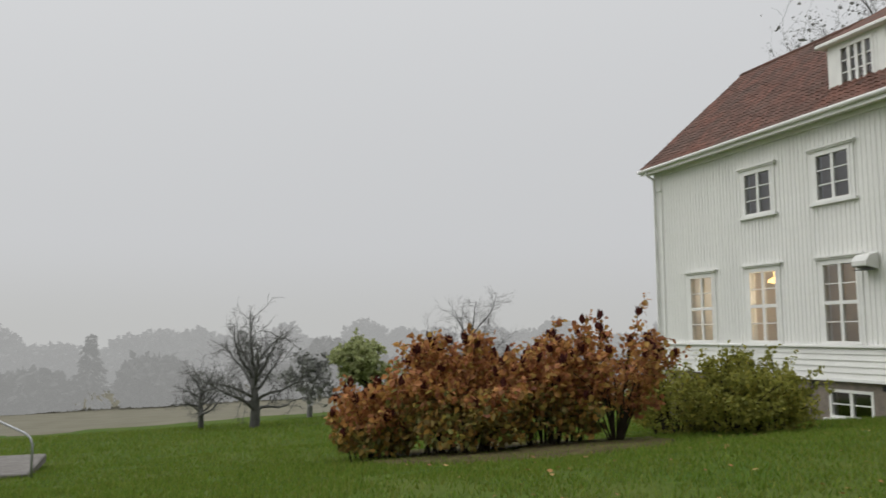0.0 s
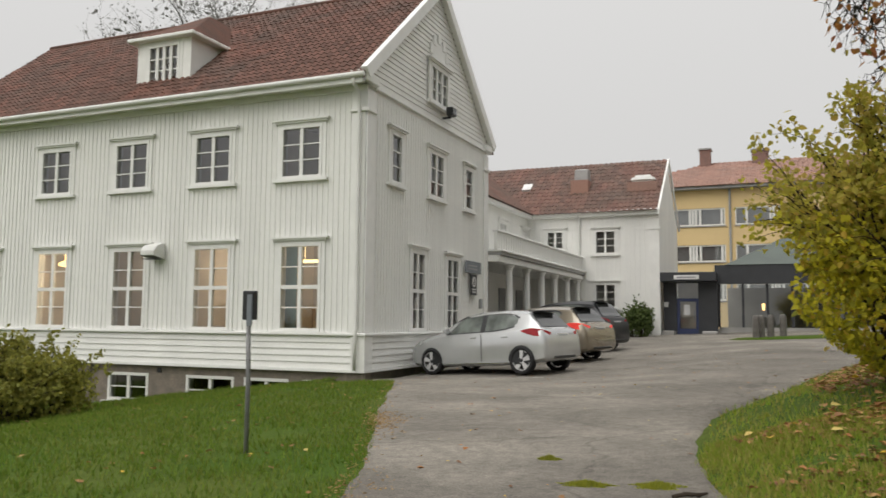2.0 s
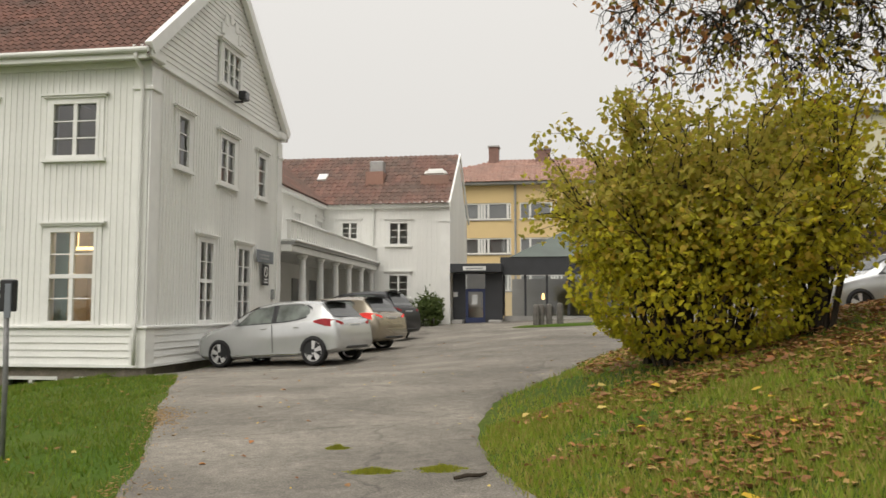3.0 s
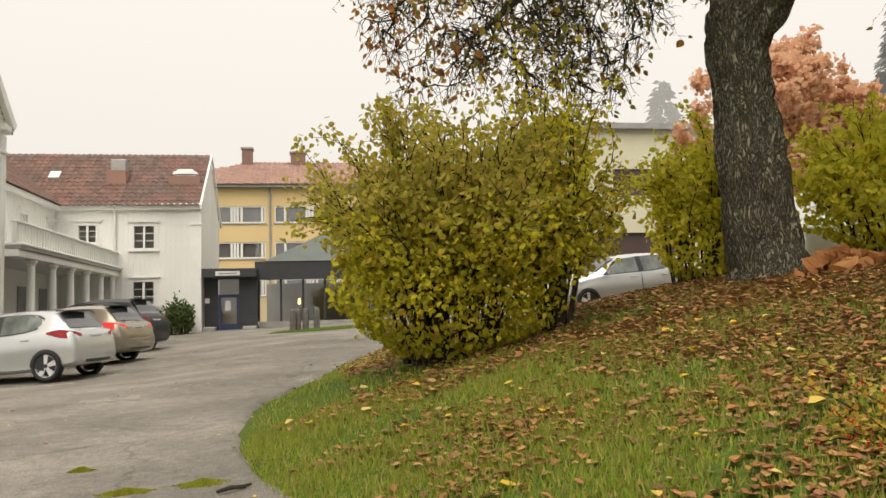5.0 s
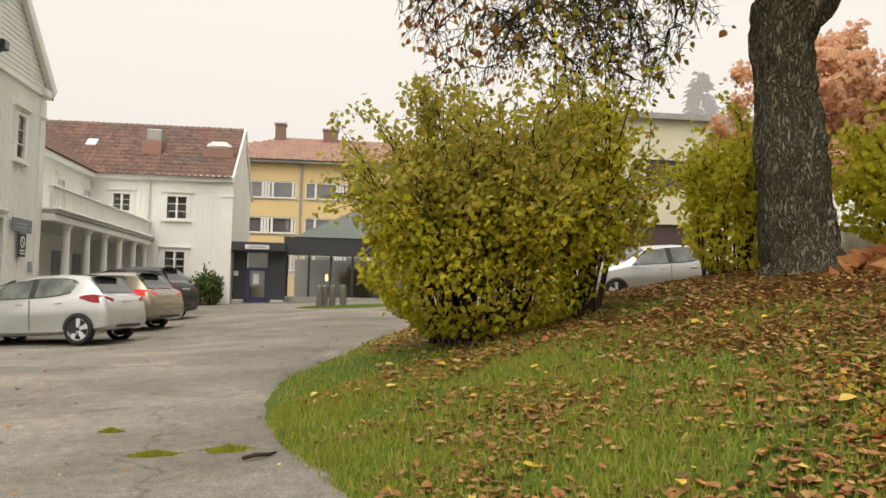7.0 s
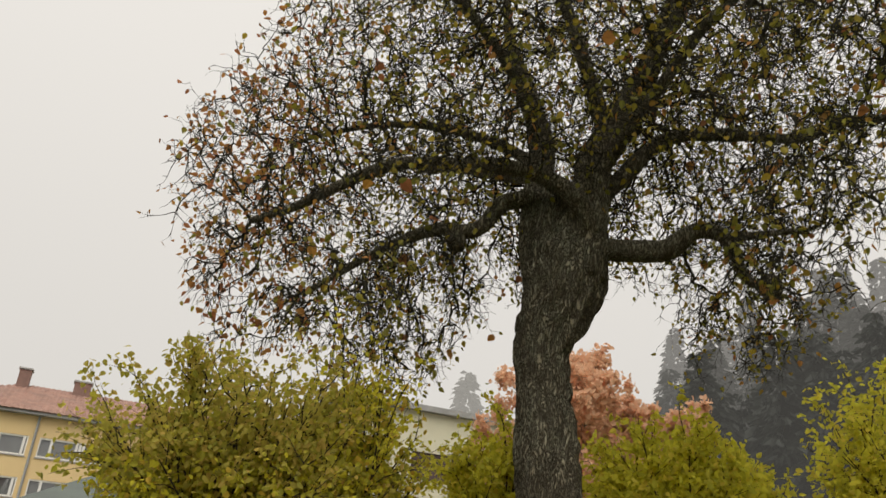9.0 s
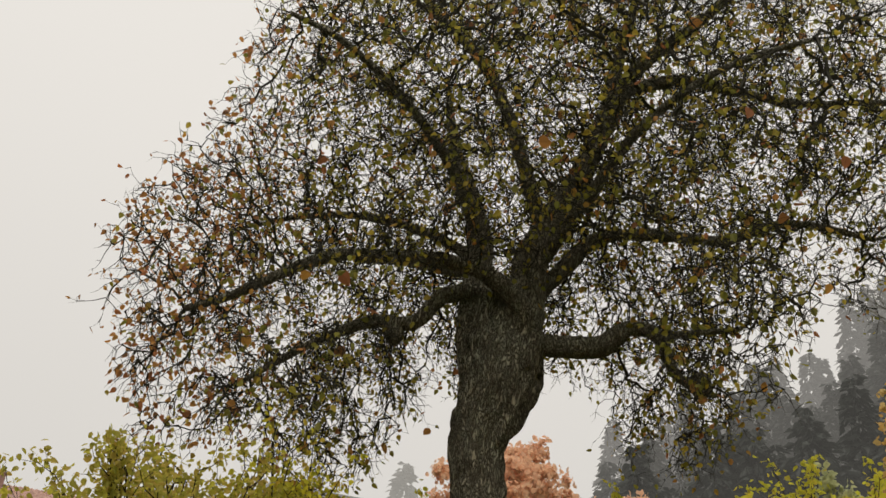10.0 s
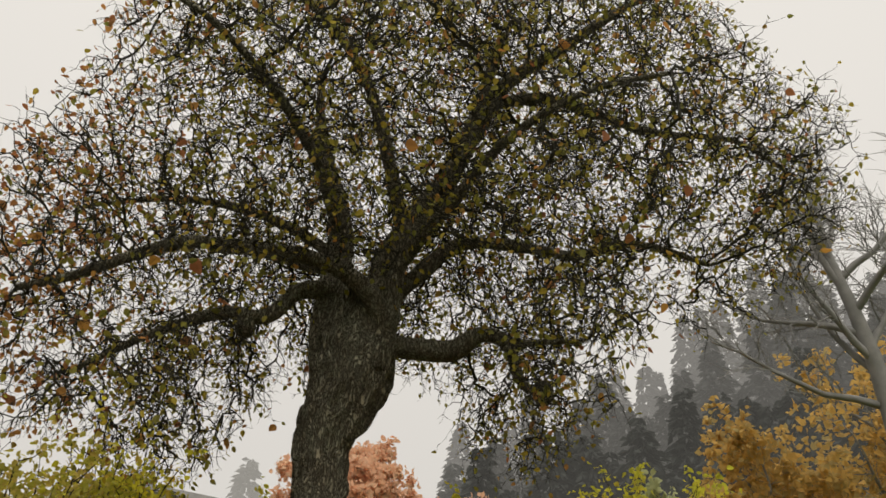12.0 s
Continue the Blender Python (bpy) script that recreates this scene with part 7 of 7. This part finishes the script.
def grass_blades(name, label, areas, lmat, seed):
    rnd = random.Random(seed)
    mb = MB()
    for x0, x1, y0, y1, n, h in areas:
        for k in range(n):
            x, y = rnd.uniform(x0, x1), rnd.uniform(y0, y1)
            if not (on_grass(x, y) or on_grass(x + 0.11, y) or on_grass(x - 0.11, y)):
                continue
            dens = 0.5 + 0.9 * noise.noise((x * 1.1, y * 1.1, 3)) + 0.4 * noise.noise((x * 4, y * 4, 9))
            if rnd.random() > dens + 0.25:
                continue
            z = ground_z(x, y)
            a = rnd.uniform(0, 6.283)
            hh = h * rnd.uniform(0.5, 1.4)
            w = 0.006 + 0.05 * hh
            lx, ly = rnd.uniform(-0.6, 0.6) * hh, rnd.uniform(-0.6, 0.6) * hh
            i = len(mb.v)
            ca, sa = math.cos(a) * w, math.sin(a) * w
            mb.v += [(x - ca, y - sa, z - 0.01), (x + ca, y + sa, z - 0.01), (x + lx, y + ly, z + hh)]
            mb.f.append((i, i + 1, i + 2))
            mb.m.append(0)
    tagged(new(name, mb.mesh(name, lmat)), label, "grass", kind="stuff")


L_GRASS = leaf_mat("grass_blades", [(0.115, 0.20, 0.022), (0.165, 0.24, 0.032), (0.08, 0.145, 0.017), (0.22, 0.235, 0.05), (0.13, 0.21, 0.025)], trans=0.35)
L_DRY = leaf_mat("autumn_grass_blades", [(0.22, 0.32, 0.034), (0.30, 0.35, 0.05), (0.16, 0.25, 0.026), (0.42, 0.35, 0.11), (0.22, 0.27, 0.036), (0.34, 0.25, 0.08)], trans=0.4)
grass_blades("lawn_grass", "lush green lawn grass", [(-3, 7.5, -18, -0.2, 110000, 0.06), (-14, -3, -20, -0.2, 80000, 0.08), (-34, -14, -24, 4, 60000, 0.12)], L_GRASS, 5)
grass_blades("bank_grass", "autumn grass on the bank", [(8, 10.6, -15.5, -8, 20000, 0.055), (8, 11.4, -15.5, -8, 20000, 0.05), (8, 12.3, -15.5, -8, 20000, 0.055), (8, 13.2, -15.5, -8, 20000, 0.05), (8, 14.5, -15.5, -8, 26000, 0.05), (8, 19, -9, 3, 42000, 0.06)], L_DRY, 6)


def litter(name, label, spots, lmat, seed):
    rnd = random.Random(seed)
    mb = MB()
    for x0, x1, y0, y1, n, s0, s1, where, lift in spots:
        for k in range(n):
            x, y = rnd.uniform(x0, x1), rnd.uniform(y0, y1)
            g = on_grass(x, y)
            if (where == "grass") != g:
                continue
            if where == "grass" and x > 8 and rnd.random() > 0.22 + 0.17 * (x - 9) + 0.8 * noise.noise((x * 0.8, y * 0.8, 6)):
                continue
            z = ground_z(x, y) + (0.04 if not g else rnd.uniform(0.01, lift))
            s = s0 + (s1 - s0) * rnd.random() ** 1.8
            a = rnd.uniform(0, 6.283)
            d = Vector((math.cos(a), math.sin(a), rnd.uniform(-0.25, 0.35)))
            e = Vector((-math.sin(a), math.cos(a), rnd.uniform(-0.3, 0.3)))
            c = Vector((x, y, z))
            curl = rnd.uniform(0.0, 0.28) * s
            up = Vector((0, 0, 1))
            pts = [c - d * s * 0.5, c - d * s * 0.15 + e * s * 0.42 + up * curl, c + d * s * 0.3 + e * s * 0.3 + up * curl * 0.6, c + d * s * 0.55, c + d * s * 0.25 - e * s * 0.34 + up * curl, c - d * s * 0.2 - e * s * 0.38 + up * curl * 0.7]
            i = len(mb.v)
            mb.v += [tuple(q) for q in pts]
            mb.f += [(i, i + 1, i + 2, i + 3), (i, i + 3, i + 4, i + 5)]
            mb.m += [0, 0]
    tagged(new(name, mb.mesh(name, lmat)), label, "leaves", kind="stuff")


L_FALLEN = leaf_mat("fallen_leaves", [(0.30, 0.14, 0.06), (0.18, 0.08, 0.04), (0.40, 0.19, 0.07), (0.24, 0.11, 0.05), (0.46, 0.30, 0.12), (0.145, 0.075, 0.042), (0.36, 0.15, 0.055), (0.25, 0.135, 0.068), (0.42, 0.22, 0.078), (0.16, 0.09, 0.05)], trans=0.15)
L_FALLENY = leaf_mat("fallen_yellow_leaves", [(0.62, 0.40, 0.03), (0.55, 0.36, 0.05), (0.58, 0.46, 0.16), (0.50, 0.25, 0.05)], trans=0.2)
litter("fallen_leaves", "brown fallen leaves scattered on the grass", [(8.0, 14.5, -18.5, -8, 78000, 0.025, 0.085, "grass", 0.035), (14.5, 22, -18.5, -9, 14000, 0.03, 0.09, "grass", 0.06), (9, 24, -9, 3, 60000, 0.04, 0.10, "grass", 0.07), (-4, 7.5, -13, -1, 260, 0.04, 0.09, "grass", 0.06), (0.5, 9.5, -14, 8, 330, 0.025, 0.07, "road", 0)], L_FALLEN, 8)
litter("yellow_leaves", "bright yellow fallen leaves on the grass", [(8.0, 14.5, -15.5, -8, 620, 0.05, 0.11, "grass", 0.07), (9, 22, -9, 3, 420, 0.05, 0.12, "grass", 0.07), (3, 7.5, -13, -5, 30, 0.03, 0.07, "grass", 0.05), (5, 9.5, -13, 2, 60, 0.02, 0.045, "road", 0)], L_FALLENY, 9)


def leaf_heap():
    rnd = random.Random(4)
    mb = MB()
    RNG.seed(4)
    for k in range(160):
        a, r = rnd.uniform(0, 6.283), rnd.random() ** 0.6
        x, y = 14.75 + 0.6 * r * math.cos(a), -7.55 + 0.35 * r * math.sin(a)
        leaf(mb, Vector((x, y, ground_z(x, y) + 0.03 + 0.18 * (1 - r))), Vector((math.cos(a * 3), math.sin(a * 3), 0.3)) + rvec(0.5), rnd.uniform(0.12, 0.24), 0.8)
    tagged(new("leaf_heap", mb.mesh("leaf_heap", leaf_mat("orange_fallen_leaves", [(0.50, 0.23, 0.08), (0.42, 0.19, 0.08), (0.56, 0.30, 0.12)]))), "heap of orange fallen leaves by the trunk", "leaves", kind="stuff")


leaf_heap()


def edge_straw():
    """Straw-coloured dead leaves gathered along the lawn's edge of the asphalt."""
    rnd = random.Random(17)
    RNG.seed(17)
    mb = MB()
    for k in range(1300):
        y = rnd.choice((rnd.uniform(-12, -1.5), rnd.gauss(-7.0, 0.45), rnd.gauss(-7.0, 0.45), rnd.gauss(-11.0, 0.7)))
        x = lerp_table(EDGE_L, y) + abs(rnd.gauss(0, 0.22)) - 0.12 + (0.25 * rnd.random() if -8.2 < y < -6.2 else 0)
        a = rnd.uniform(0, 6.283)
        leaf(mb, Vector((x, y, ground_z(x, y) + 0.045)), Vector((math.cos(a), math.sin(a), rnd.uniform(-0.05, 0.3))), rnd.uniform(0.015, 0.04), 0.35)
    tagged(new("dead_leaves", mb.mesh("dead_leaves", leaf_mat("straw_leaves", [(0.40, 0.26, 0.11), (0.32, 0.20, 0.09), (0.46, 0.32, 0.15), (0.26, 0.16, 0.07)], trans=0.1))), "straw-coloured dead leaves along the asphalt edge", "leaves", kind="stuff")


edge_straw()


def moss():
    """Moss tufts and a stick on the asphalt, and trodden dead grass along its edge."""
    rnd = random.Random(12)
    for x, y, rx, ry in ((7.31, -10.02, 0.2, 0.09), (7.82, -9.96, 0.18, 0.12), (6.75, -9.0, 0.1, 0.05)):
        mb = MB()
        for k in range(1500):
            a, r = rnd.uniform(0, 6.283), math.sqrt(rnd.random())
            px, py = x + rx * r * math.cos(a) * (1 + 0.3 * math.sin(5 * a)), y + ry * r * math.sin(a)
            z = ground_z(px, py) + 0.03
            h = rnd.uniform(0.02, 0.06) * (1.2 - r)
            q = rnd.uniform(0, 6.283)
            i = len(mb.v)
            mb.v += [(px - 0.006 * math.cos(q), py - 0.006 * math.sin(q), z), (px + 0.006 * math.cos(q), py + 0.006 * math.sin(q), z), (px + rnd.uniform(-0.012, 0.012), py + rnd.uniform(-0.012, 0.012), z + h)]
            mb.f.append((i, i + 1, i + 2))
            mb.m.append(0)
        tagged(new("moss_tuft", mb.mesh("moss_tuft", L_MOSS)), "flat green moss tuft on the asphalt", "moss", "moss tufts", kind="stuff")
    st = MB()
    z = ground_z(8.08, -10.28) + 0.055
    st.tube([(7.97, -10.37, z), (8.05, -10.3, z + 0.01), (8.13, -10.24, z), (8.18, -10.2, z + 0.008)], [0.012, 0.016, 0.014, 0.008], 6)
    tagged(new("stick", st.mesh("stick", STEM)), "short dark stick lying on the asphalt", "stick")


L_MOSS = leaf_mat("moss", [(0.26, 0.29, 0.035), (0.36, 0.36, 0.05), (0.20, 0.23, 0.028)])
moss()
